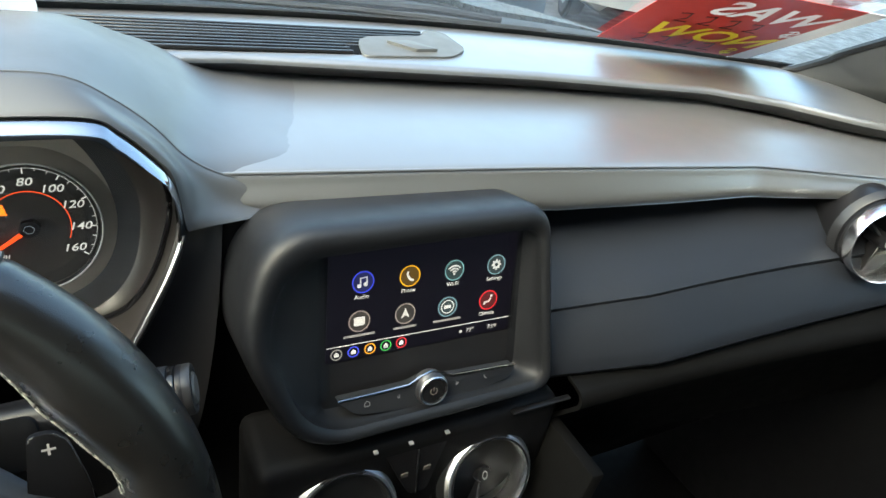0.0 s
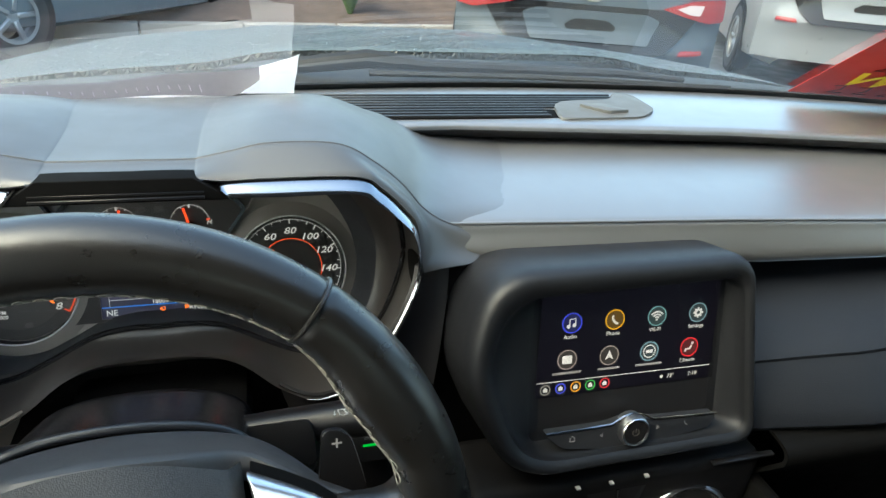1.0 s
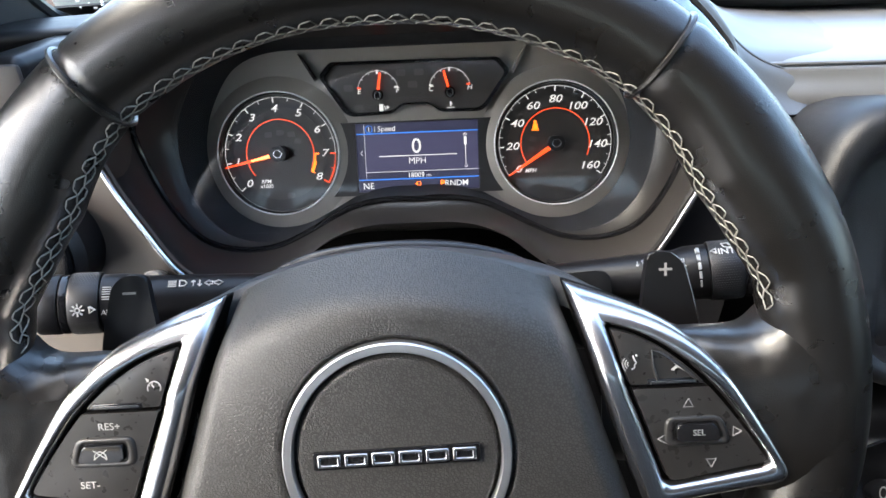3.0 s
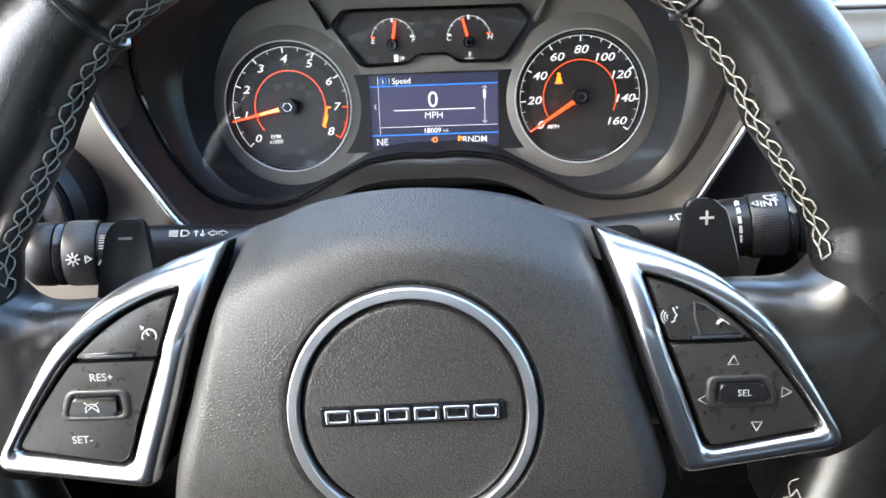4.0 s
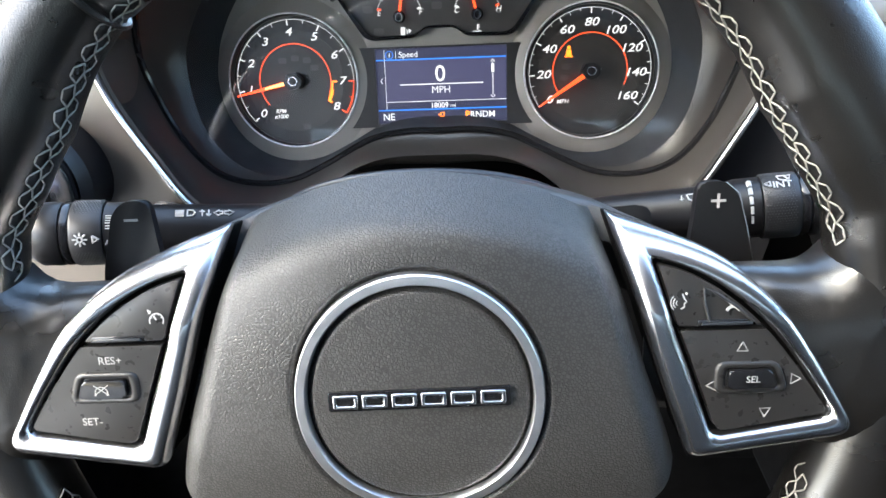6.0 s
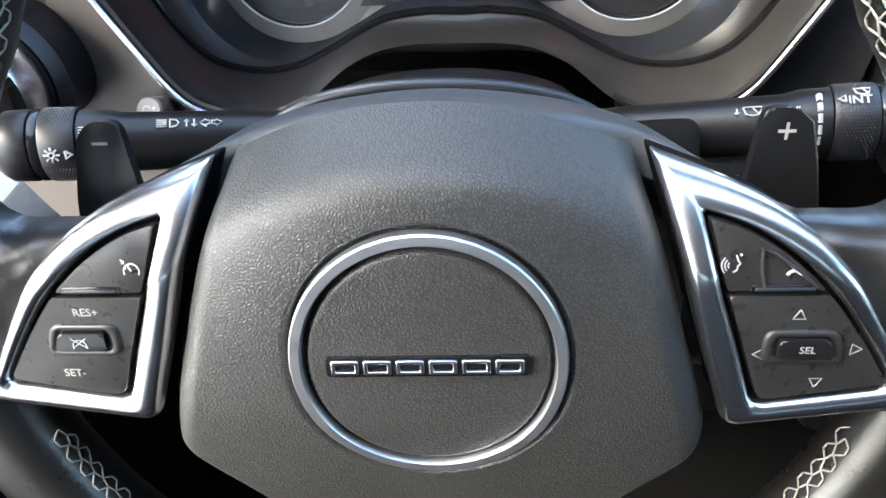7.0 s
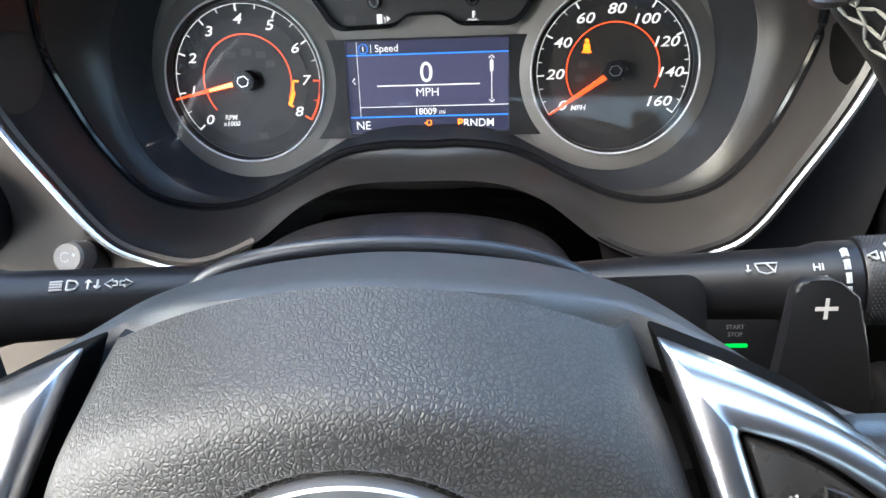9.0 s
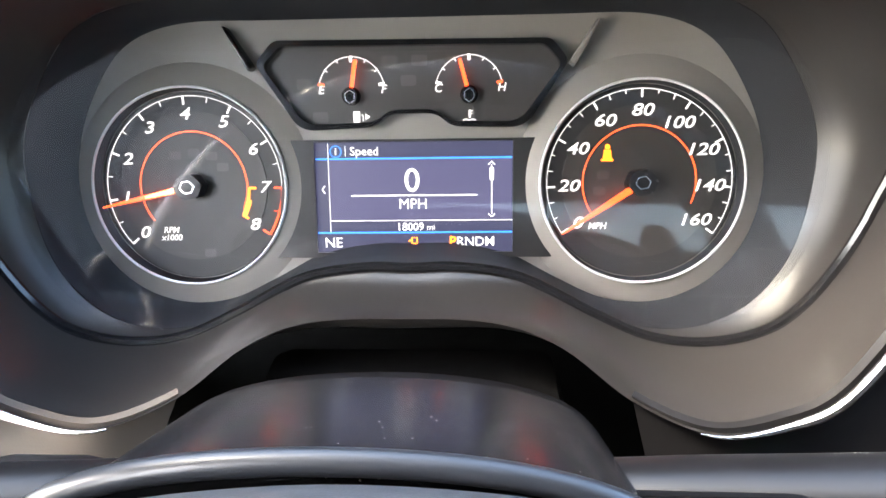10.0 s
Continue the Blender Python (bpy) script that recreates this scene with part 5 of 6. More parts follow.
stalk_mark(lamp_stalk, 0.0576, -0.0095, flipped(HEAD), 0.0008, r=0.0130)
stalk_mark(lamp_stalk, 0.0500, -0.0095, flipped(UPDOWN), 0.0008, r=0.0128)
stalk_mark(lamp_stalk, 0.0402, -0.0095, flipped(TURNS), 0.0008, r=0.0126)
stalk_mark(lamp_stalk, LL - 0.0222, 0.003, flipped(SUNM), 0.0009, r=0.0158)
stalk_mark(lamp_stalk, LL - 0.0285, 0.003, flipped(ARROW), 0.0013, r=0.0158)
for yy, one in ((-0.0060, HEAD), (-0.0010, HEAD[:4]), (0.0100, SUNM[:1])):
    stalk_mark(lamp_stalk, LL - 0.0372, yy, flipped(one), r=0.0146)
stalk_text(lamp_stalk, "AUTO", LL - 0.0372, 0.0050, 0.0036, 0.0147, 180)
WIPE = [[(-0.0035, -0.002), (-0.0025, 0.0015), (0.0, 0.0024), (0.0025, 0.0015), (0.0035, -0.002), (-0.0035, -0.002)], [(0.0, -0.002), (0.0026, 0.002)], [(-0.0058, 0.0015), (-0.0058, -0.0015)], [(-0.0066, -0.0006), (-0.0058, -0.0015), (-0.005, -0.0006)]]
stalk_mark(wipe_stalk, 0.0700, 0.0085, [[(x, -y) for x, y in one] for one in WIPE[:2]] + WIPE[2:], 0.0007, r=0.0132)
for k in range(5):
    stalk_mark(wipe_stalk, LR - 0.0325, 0.0125 - 0.0046 * k, [[(0.0, 0.0018), (0.0, -0.0018)]], 0.0024 - 0.0003 * k, r=0.0143)
stalk_mark(wipe_stalk, LR - 0.0252, 0.0100, [[(0.0012, -0.0014), (-0.0014, 0), (0.0012, 0.0014), (0.0012, -0.0014)]], 0.0010, r=0.0160)
stalk_mark(wipe_stalk, LR - 0.0180, 0.0132, [[(x * 0.8, -y * 0.7) for x, y in one] for one in WIPE[:2]], 0.0007, r=0.0160)
stalk_text(wipe_stalk, "INT", LR - 0.0192, 0.0092, 0.0050, 0.0161)
stalk_text(wipe_stalk, "HI", LR - 0.0410, 0.0075, 0.0036, 0.0140)
stalk_text(wipe_stalk, "LO", LR - 0.0400, 0.0030, 0.0036, 0.0140)

knob = thing("dimmer_knob", "small grey dimmer knob with a white symbol", "knob", tilted(-0.168, -0.106, 0.818, 35))
part("barrel", lathe([(0.0, -0.02), (0.0088, -0.02), (0.0086, -0.004), (0.0, -0.004)], 28), BLACK, knob, "black socket")
part("cap", lathe([(0.0, 0.0072), (0.0066, 0.0072), (0.0078, 0.006), (0.008, -0.006), (0.0, -0.006)], 32), KNEE, knob, "grey cap")
part("symbol", join(strip(arc_points(-0.001, 0, 0.0022, 30, 330, 12), 0.0006, 0.0072, 0.0001), disc(0.0009, 0.0072, 0.0001, 10, 0.0032, 0.001)), WHITE, knob)

# ---- round air vents ----
def round_vent(label, x, y, z, r, tilt, turn, knurl=True, grp="round air vents"):
    ob = thing("air_vent", label, "air vent", tilted(x, y, z, tilt, turn), group=grp)
    part("collar", lathe([(r * 1.02, -0.03), (r * 1.16, -0.012), (r * 1.20, -0.014), (r * 1.28, -0.02)], 64), BLACK, ob, "black collar")
    n = 120
    bm = lathe([(r * 1.02, -0.03), (r * 1.06, -0.006), (r * 1.05, 0.004), (r * (0.98 if knurl else 1.01), 0.007), (r * (0.93 if knurl else 0.98), 0.005), (r * 0.90, -0.008), (r * 0.88, -0.03)], n)
    for v in bm.verts:
        rad = math.hypot(v.co.x, v.co.y)
        if knurl and rad > r * 1.0 and v.co.z > -0.02 and round(math.atan2(v.co.y, v.co.x) / (2 * math.pi / n)) % 2:
            v.co.x, v.co.y = v.co.x * 0.985, v.co.y * 0.985
    part("ring", bm, VENTM if knurl else CHROME, ob, "knurled satin chrome ring" if knurl else "polished chrome ring")
    if knurl:
        part("inner_ring", lathe([(r * 0.95, 0.0055), (r * 0.93, 0.0088), (r * 0.89, 0.0085), (r * 0.85, 0.003), (r * 0.84, -0.012)], 64), CHROME, ob, "smooth chrome inner ring")
    part("throat", lathe([(0.0, -0.035), (r * 0.88, -0.035), (r * 0.9, -0.012)], 40), DARK, ob)
    part("hub", lathe([(0.0, -0.002), (r * 0.16, -0.003), (r * 0.2, -0.008), (r * 0.2, -0.03)], 24), SATIN, ob, "black hub with an oval mark")
    part("mark", moved(strip(arc_points(0, 0, r * 0.09, 0, 360, 16), 0.001, -0.002, 0.0002), Matrix.Diagonal((0.6, 1, 1, 1))), WHITE, ob)
    for k in range(3):
        part("vane", moved(box(r * 0.15, r * 0.92, -0.0012, 0.0012, -0.025, -0.008, 0.0006, 1), pose(0, 0, 0, 0, 0, 20 + 120 * k)), BLACK, ob)
    return ob


round_vent("round centre air vent with a knurled chrome ring", 0.290, -0.178, 0.688, 0.043, 22, 0)
round_vent("round centre air vent with a knurled chrome ring", 0.424, -0.178, 0.680, 0.043, 22, 0)
round_vent("round outboard air vent in a polished chrome ring", 0.827, -0.202, 0.886, 0.039, 5, -28, False)
driver_vent = round_vent("round driver side air vent in a polished chrome ring", -0.240, -0.138, 0.849, 0.032, 8, 0, False)
outer_vent = bpy.data.objects["air_vent.002"]
part("barrel", lathe([(0.0445, -0.085), (0.0445, -0.016), (0.0430, -0.010), (0.0410, -0.009)], 56), SATIN, outer_vent, "black barrel standing out of the fascia")
part("barrel", lathe([(0.0365, -0.075), (0.0365, -0.016), (0.0355, -0.012), (0.0340, -0.011)], 56), SATIN, driver_vent, "black barrel standing out of the dashboard")
start = thing("start_button", "black start button with a small green lamp", "button", tilted(0.1557, -0.110, 0.7665, 30))
part("plate", prism(rounded([(-0.019, -0.016), (0.019, -0.016), (0.019, 0.014), (-0.019, 0.014)], 0.004), -0.01, 0.002, 0.001), GLOVE, start, "matt black plate")
part("green_lamp", prism(rounded([(-0.006, -0.0042), (0.005, -0.0042), (0.005, -0.0024), (-0.006, -0.0024)], 0.0008), 0.002, 0.0026), GREEN, start, "lit green lamp")
text("START", -0.001, 0.0060, 0.0023, 0.0030, FAINTW, start, bold=0.01)
text("STOP", -0.001, 0.0022, 0.0023, 0.0030, FAINTW, start, bold=0.01)

stack = thing("climate_panel", "black climate panel below the screen with small keys", "climate panel")
part("panel", box(0.225, 0.495, -0.170, -0.10, 0.60, 0.748, 0.012, 3), GLOVE, stack)
part("console_side", moved(box(-0.008, 0.008, -0.06, 0.06, -0.16, 0.0, 0.004), pose(0.502, -0.17, 0.71, 0, 8, 0)), DARK, stack, "curved side of the console")
key_plate = part("key_plate", moved(prism(rounded([(-0.030, 0.026), (0.030, 0.030), (0.010, -0.022), (-0.006, -0.022)], 0.004), 0, 0.004, 0.001), tilted(0.352, -0.1705, 0.712, 12)), SATIN, stack, "key plate between the vents")
part("key_divider", moved(box(-0.0012, 0.0012, -0.022, 0.022, 0.004, 0.006, 0.0005), tilted(0.352, -0.1705, 0.712, 12)), GLOSS, key_plate)
for x, z in ((0.344, 0.744), (0.314, 0.7445), (0.376, 0.7455)):
    part("key_lamp", box(x - 0.0018, x + 0.0018, -0.1725, -0.169, z - 0.0006, z + 0.0006), WHITE, stack, "tiny pale key mark")
for x, z in ((0.341, 0.712), (0.361, 0.714)):
    part("key_mark", box(x - 0.003, x + 0.003, -0.1755, -0.1745, z - 0.0022, z + 0.0022), KNEE, stack)
part("tray_line", box(0.44, 0.502, -0.172, -0.166, 0.7445, 0.7465, 0.0008), SATIN, stack, "thin satin line")

# ---- screen unit ----
SP = tilted(0.363, -0.130, 0.85, 14)
unit = thing("infotainment_unit", "lit touch screen in a deep rounded black housing", "touch screen", SP)
HOUSE = [(-0.128, 0.0745), (0.088, 0.0752), (0.110, -0.0900), (-0.112, -0.0930), (-0.150, 0.000)]
H_R = [0.036, 0.022, 0.020, 0.040, 0.05]
o = rounded(HOUSE, H_R, 10)
i = rounded([(-0.113, 0.0530), (0.0800, 0.0560), (0.0985, -0.0790), (-0.100, -0.0810), (-0.132, 0.000)], [0.03, 0.014, 0.016, 0.034, 0.05], 10)
back = rounded([(-0.0870, 0.0500), (0.0775, 0.0530), (0.0800, -0.0700), (-0.0880, -0.0720), (-0.0890, 0.000)], [0.006, 0.006, 0.006, 0.006, 0.006], 10)
N5 = len(o)


def between(p, q, k, z):
    return [(a[0] * (1 - k) + b[0] * k, a[1] * (1 - k) + b[1] * k, z) for a, b in zip(p, q)]


rows = [between(o, o, 0, -0.06), between(o, o, 0, 0.006), between(o, i, 0.02, 0.0130), between(o, i, 0.10, 0.0190), between(o, i, 0.24, 0.0228), between(o, i, 0.42, 0.0243), between(o, i, 0.62, 0.0241), between(o, i, 0.82, 0.0226), between(o, i, 1.0, 0.0200)]
NR = len(rows) - 1
part("housing", grid(lambda u, v: rows[int(round(v * NR))][int(round(u * N5)) % N5], N5, NR, close_u=True, thick=0.002), HOUSING, unit, "soft black housing with a rounded rim")
rows2 = [between(i, back, 0.0, 0.0198), between(i, back, 0.06, 0.0170), between(i, back, 0.16, 0.0140), between(i, back, 0.40, 0.0105), between(i, back, 0.70, 0.0068), between(i, back, 0.92, 0.0040), between(back, back, 0, 0.0022), [(x * 0.9, y * 0.9, 0.001) for x, y in back]]
NR2 = len(rows2) - 1
part("bezel", grid(lambda u, v: rows2[int(round(v * NR2))][int(round(u * N5)) % N5], N5, NR2, close_u=True), HOUSING, unit, "recessed satin black bezel")
part("back_plate", box(-0.10, 0.09, -0.078, 0.058, -0.004, 0.0012), BLACK, unit)
screen = part("screen", prism([(-0.0845, -0.0345), (0.0705, -0.0345), (0.0735, 0.050), (-0.0815, 0.050)], 0.001, 0.0022), INFO, unit, "lit screen with eight round menu icons", smooth=False)
part("screen_glass", prism([(-0.0850, -0.0350), (0.0745, -0.0350), (0.0745, 0.0505), (-0.0850, 0.0505)], 0.0030, 0.0034), LENS, unit, "glossy glass over the screen", smooth=False).visible_shadow = False
ICONS = [(-0.0565, 0.0245, (0.06, 0.08, 0.75), "Audio", 1), (-0.0200, 0.0240, (0.85, 0.42, 0.02), "Phone", 1), (0.0172, 0.0235, (0.18, 0.35, 0.36), "Wi-Fi", 1), (0.0548, 0.0232, (0.20, 0.32, 0.36), "Settings", 1), (-0.0590, -0.0054, (0.30, 0.24, 0.22), "", 0.024), (-0.0228, -0.0056, (0.30, 0.25, 0.22), "", 0.019), (0.0130, -0.0060, (0.20, 0.33, 0.38), "", 0.024), (0.0498, -0.0062, (0.75, 0.03, 0.04), "Climate", 1)]
for k, (x, y, col, word, wide) in enumerate(ICONS):
    ring = glow("icon_ring", col, 0.8)
    icon = part("icon", disc(0.0076, 0.0022, 0.0001, 32, x, y), glow("icon_fill", [c * 0.10 + 0.012 for c in col], 0.8), screen, smooth=False)
    part("icon_ring", strip(arc_points(x, y, 0.0079, 0, 360, 40), 0.0009, 0.0023, 0.0001), ring, icon, smooth=False)
    if k == 0:
        mark = join(strip([(x - 0.002, y - 0.0025), (x - 0.002, y + 0.003), (x + 0.0028, y + 0.0036), (x + 0.0028, y - 0.0018)], 0.001, 0.00235, 0.0001), disc(0.0016, 0.00235, 0.0001, 12, x - 0.003, y - 0.0026), disc(0.0016, 0.00235, 0.0001, 12, x + 0.0018, y - 0.0019))
    elif k == 1:
        mark = strip([(x - 0.0016, y + 0.0036), (x - 0.0022, y + 0.0016), (x - 0.001, y - 0.001), (x + 0.0012, y - 0.0032), (x + 0.003, y - 0.0034)], 0.0018, 0.00235)
    elif k == 2:
        mark = join(*[strip(arc_points(x, y - 0.003, r, 140, 40, 10), 0.0012, 0.00235) for r in (0.0022, 0.0044, 0.0066)], disc(0.0009, 0.00235, 0.0001, 10, x, y - 0.003))
    elif k == 3:
        mark = join(strip(arc_points(x, y, 0.0024, 0, 360, 20), 0.0018, 0.00235), *[strip([(x + 0.003 * math.cos(j * 0.785), y + 0.003 * math.sin(j * 0.785)), (x + 0.0044 * math.cos(j * 0.785), y + 0.0044 * math.sin(j * 0.785))], 0.0014, 0.00235) for j in range(8)])
    elif k == 4:
        mark = prism(rounded([(x - 0.0042, y - 0.0034), (x + 0.0042, y - 0.0034), (x + 0.0042, y + 0.0034), (x - 0.0042, y + 0.0034)], 0.0014), 0.00235, 0.00245)
    elif k == 5:
        mark = prism([(x, y + 0.0045), (x + 0.0036, y - 0.0036), (x, y - 0.0014), (x - 0.0036, y - 0.0036)], 0.00235, 0.00245)
    elif k == 6:
        mark = join(strip(arc_points(x, y, 0.0052, 0, 360, 28), 0.0008, 0.00235), strip([(x - 0.003, y), (x + 0.003, y)], 0.0026, 0.00235))
    else:
        mark = join(disc(0.0012, 0.00235, 0.0001, 12, x + 0.0026, y + 0.0034), strip([(x + 0.002, y + 0.0016), (x + 0.0004, y - 0.0014), (x - 0.0032, y - 0.0014), (x - 0.0036, y - 0.0036)], 0.0016, 0.00235))
    part("icon_mark", mark, ICW, icon, smooth=False)
    if word:
        text(word, x - 0.001, y - 0.0112, 0.0024, 0.0046, ICW, icon, bold=0.004)
    else:
        part("caption_bar", prism([(x - wide / 2, y - 0.0119), (x + wide / 2, y - 0.0119), (x + wide / 2, y - 0.0101), (x - wide / 2, y - 0.0101)], 0.00235, 0.00242), ICD, icon, "unreadable caption as a pale bar", smooth=False)
part("bar_line", strip([(-0.0840, -0.0228), (0.0705, -0.0240)], 0.0006, 0.0023), ICW, screen, smooth=False)
for k, (x, col) in enumerate(((-0.0763, (0.3, 0.28, 0.25)), (-0.0634, (0.08, 0.10, 0.8)), (-0.0505, (0.85, 0.36, 0.03)), (-0.0378, (0.08, 0.45, 0.10)), (-0.0252, (0.75, 0.04, 0.05)))):
    dot = part("shortcut", strip(arc_points(x, -0.0290, 0.0040, 0, 360, 24), 0.0009, 0.0023), glow("shortcut_glow", col, 0.8), screen, smooth=False)
    part("shortcut_mark", prism([(x - 0.0018, -0.0308), (x + 0.0018, -0.0308), (x + 0.0018, -0.0284), (x, -0.0268), (x - 0.0018, -0.0284)], 0.0023, 0.0024), ICW, dot, smooth=False)
text("73°", 0.0345, -0.0297, 0.0024, 0.0050, ICW, screen)
text("7:19", 0.0550, -0.0300, 0.0024, 0.0050, ICW, screen)
part("pin_mark", disc(0.0014, 0.0023, 0.0001, 10, 0.0262, -0.0296), ICW, screen, smooth=False)
# control strip with its knob
STRIP = [(-0.0800, -0.0600), (-0.0230, -0.0600), (-0.0060, -0.0540), (0.0120, -0.0600), (0.0730, -0.0625), (0.0700, -0.0735), (0.0180, -0.0810), (-0.0060, -0.0850), (-0.0260, -0.0800), (-0.0660, -0.0745)]
ctrl = part("control_strip", prism(rounded(STRIP, [0.004, 0.01, 0.012, 0.01, 0.003, 0.006, 0.01, 0.012, 0.01, 0.008]), 0.006, 0.0145, 0.0015), LIPGREY, unit, "black control strip with a chrome top line")
part("chrome_line", tube([(-0.0795, -0.0600, 0.0145), (-0.0500, -0.0598, 0.0147), (-0.0235, -0.0590, 0.0148), (-0.0140, -0.0540, 0.0148), (-0.0050, -0.0515, 0.0148), (0.0045, -0.0540, 0.0148), (0.0135, -0.0592, 0.0148), (0.0400, -0.0606, 0.0147), (0.0725, -0.0622, 0.0145)], 0.0009, 6), BRIGHT, ctrl)
knob_at = pose(-0.0050, -0.0655, 0.0)
knob_side = lathe([(0.0130, 0.008), (0.0130, 0.0180), (0.0124, 0.0200), (0.0116, 0.0204)], 72)
for v in knob_side.verts:
    if v.co.z < 0.0185 and round(math.atan2(v.co.y, v.co.x) / (2 * math.pi / 72)) % 2:
        v.co.x, v.co.y = v.co.x * 0.965, v.co.y * 0.965
part("knob_side", moved(knob_side, knob_at), VENTM, ctrl, "knurled dark metal side of the knob")
part("knob_ring", moved(lathe([(0.0119, 0.0195), (0.0119, 0.0212), (0.0114, 0.0217), (0.0106, 0.0214), (0.0104, 0.018)], 60), knob_at), CHROME, ctrl, "thin chrome ring of the knob")
part("knob_cap", moved(lathe([(0.0, 0.0206), (0.0098, 0.0204), (0.0106, 0.0196), (0.0106, 0.016)], 48), knob_at), GLOSS, ctrl, "black knob cap")
part("power_mark", join(strip(arc_points(-0.005, -0.0655, 0.0028, 130, 410, 16), 0.0005, 0.0207), strip([(-0.005, -0.0655), (-0.005, -0.062)], 0.0005, 0.0207)), KNEE, ctrl)
for x, pts in ((-0.0570, [(-0.002, -0.002), (0.002, -0.002), (0.002, 0.0008), (0, 0.0026), (-0.002, 0.0008), (-0.002, -0.002)]), (-0.0330, [(0.002, -0.0016), (0, 0), (0.002, 0.0016), (0.002, -0.0016)]), (0.0200, [(-0.002, -0.0016), (0, 0), (-0.002, 0.0016), (-0.002, -0.0016)]), (0.0450, [(-0.0014, 0.002), (-0.0008, -0.0006), (0.0014, -0.002)])):
    part("key_mark", strip([(x + a, -0.0672 + b) for a, b in pts], 0.0006, 0.0145), WHITE, ctrl)

# ---- cabin shell ----
GROUND = -0.20


def glass_base(x):
    return 0.262 - 0.292 * (x - 0.363) ** 2


def shield_point(u, v, off=0.0):
    x = 0.363 + (u - 0.5) * (1.44 - 0.22 * v)
    y = glass_base(x) - 0.60 * v
    return (x, y + off * 0.45, 0.954 + 0.315 * v + 0.012 * math.sin(math.pi * v) + off * 0.9)


shield = tagged(part("window_1", grid(lambda u, v: shield_point(u, v * 1.18), 40, 18), GLASS), "raked car windshield of clear glass", "window", kind="structure")
shield.visible_shadow = False
tagged(part("trim_frit", grid(lambda u, v: shield_point(u, -0.03 + 0.055 * v, 0.004), 40, 2, thick=0.002), FRIT), "black band along the foot of the windshield", "window trim", kind="structure")


def pillar(s, label):
    """The trim from the windshield's edge towards the door, and the black seal round the glass corner."""
    edge = [(0.600, -0.030), (0.632, -0.024), (0.657, -0.010), (0.668, 0.02), (0.6705, 0.05), (0.665, 0.12), (0.650, 0.20), (0.600, 0.62), (0.535, 1.18)]
    line = [Vector(p) for p in curve_through([Vector(shield_point((0.363 + s * w - 0.363) / (1.44 - 0.22 * v) + 0.5, v, -0.006)) for w, v in edge], 40)]

    def fn(u, v):
        p = line[int(round(u * 40))]
        far = p + Vector((s * 0.085, -0.10, -0.075 if u < 0.6 else -0.075 + 0.05 * (u - 0.6)))
        q = p.lerp(far, v)
        return q + Vector((-s * 0.018, -0.006, 0.012)) * math.sin(math.pi * v)
    tagged(part("pillar", grid(fn, 40, 10, thick=0.004), PILLAR), label, "pillar", kind="structure")
    tagged(part("pillar_seal", tube(line, 0.0062, 8), FRIT), "black rubber seal round the windshield corner", "seal", kind="structure")


pillar(1, "grey fabric windshield pillar on the passenger side")
pillar(-1, "grey windshield pillar on the driver side")


def shell(name, bm, material, label, category):
    return tagged(part(name, bm, material), label, category, kind="structure")


shell("ceiling", box(-0.32, 1.04, -2.0, -0.43, 1.31, 1.34, 0.01), ROOFM, "grey cloth headliner of the car", "headliner")
# unseen rear wall, its window opened to light the dials from behind
shell("wall_rear", join(box(-0.42, 1.14, -2.05, -2.0, 0.2, 0.99), box(-0.42, 1.14, -2.05, -2.0, 1.30, 1.34), box(-0.42, -0.20, -2.05, -2.0, 0.99, 1.30), box(0.92, 1.14, -2.05, -2.0, 0.99, 1.30)), ROOFM, "plain rear wall of the cabin round its window", "cabin wall")
rear_glass = shell("window_3", grid(lambda u, v: (-0.20 + 1.12 * u, -2.025, 0.99 + 0.31 * v), 4, 2), DARKGLASS, "tinted rear window of the car", "window")
rear_glass.visible_shadow = False
shell("floor", box(-0.36, 1.08, -2.05, 0.3, 0.18, 0.2), DARK, "dark cabin floor", "floor")
# added wall: hides the bright ground beside the car
shell("wall_left", box(-0.42, -0.345, -2.0, 0.10, 0.2, 0.66, 0.012), GLOVE, "plain dark wall below the open driver door", "door sill")
# unseen wall, added to hold back light from behind
shell("wall_seat", box(-0.30, 1.02, -1.15, -0.98, 0.2, 0.99, 0.05, 3), BLACK, "plain dark wall where the seat backs stand", "cabin wall")
shell("wall_right", box(1.065, 1.14, -2.0, 0.10, 0.2, 0.905, 0.012), GLOVE, "black door panel on the passenger side", "door panel")
shell("wall_front", box(-0.36, 1.08, 0.2, 0.22, 0.2, 0.93), DARK, "black firewall behind the dashboard", "firewall")
# unseen quarter walls, added to block light that comes from behind
shell("wall_rear_left", box(-0.42, -0.30, -2.0, -0.80, 0.88, 1.33, 0.012), ROOFM, "unseen grey wall against light from behind on the driver side", "cabin wall")
shell("wall_rear_right", box(1.02, 1.14, -2.0, -0.80, 0.88, 1.33, 0.012), ROOFM, "unseen grey wall against light from behind on the passenger side", "cabin wall")
side_glass = shell("window_2", grid(lambda u, v: (1.10 - 0.13 * v, -1.3 + 1.3 * u - 0.28 * v * u, 0.90 + 0.36 * v), 6, 6), SIDEGLASS, "tinted side window of the car", "window")
side_glass.visible_shadow = False

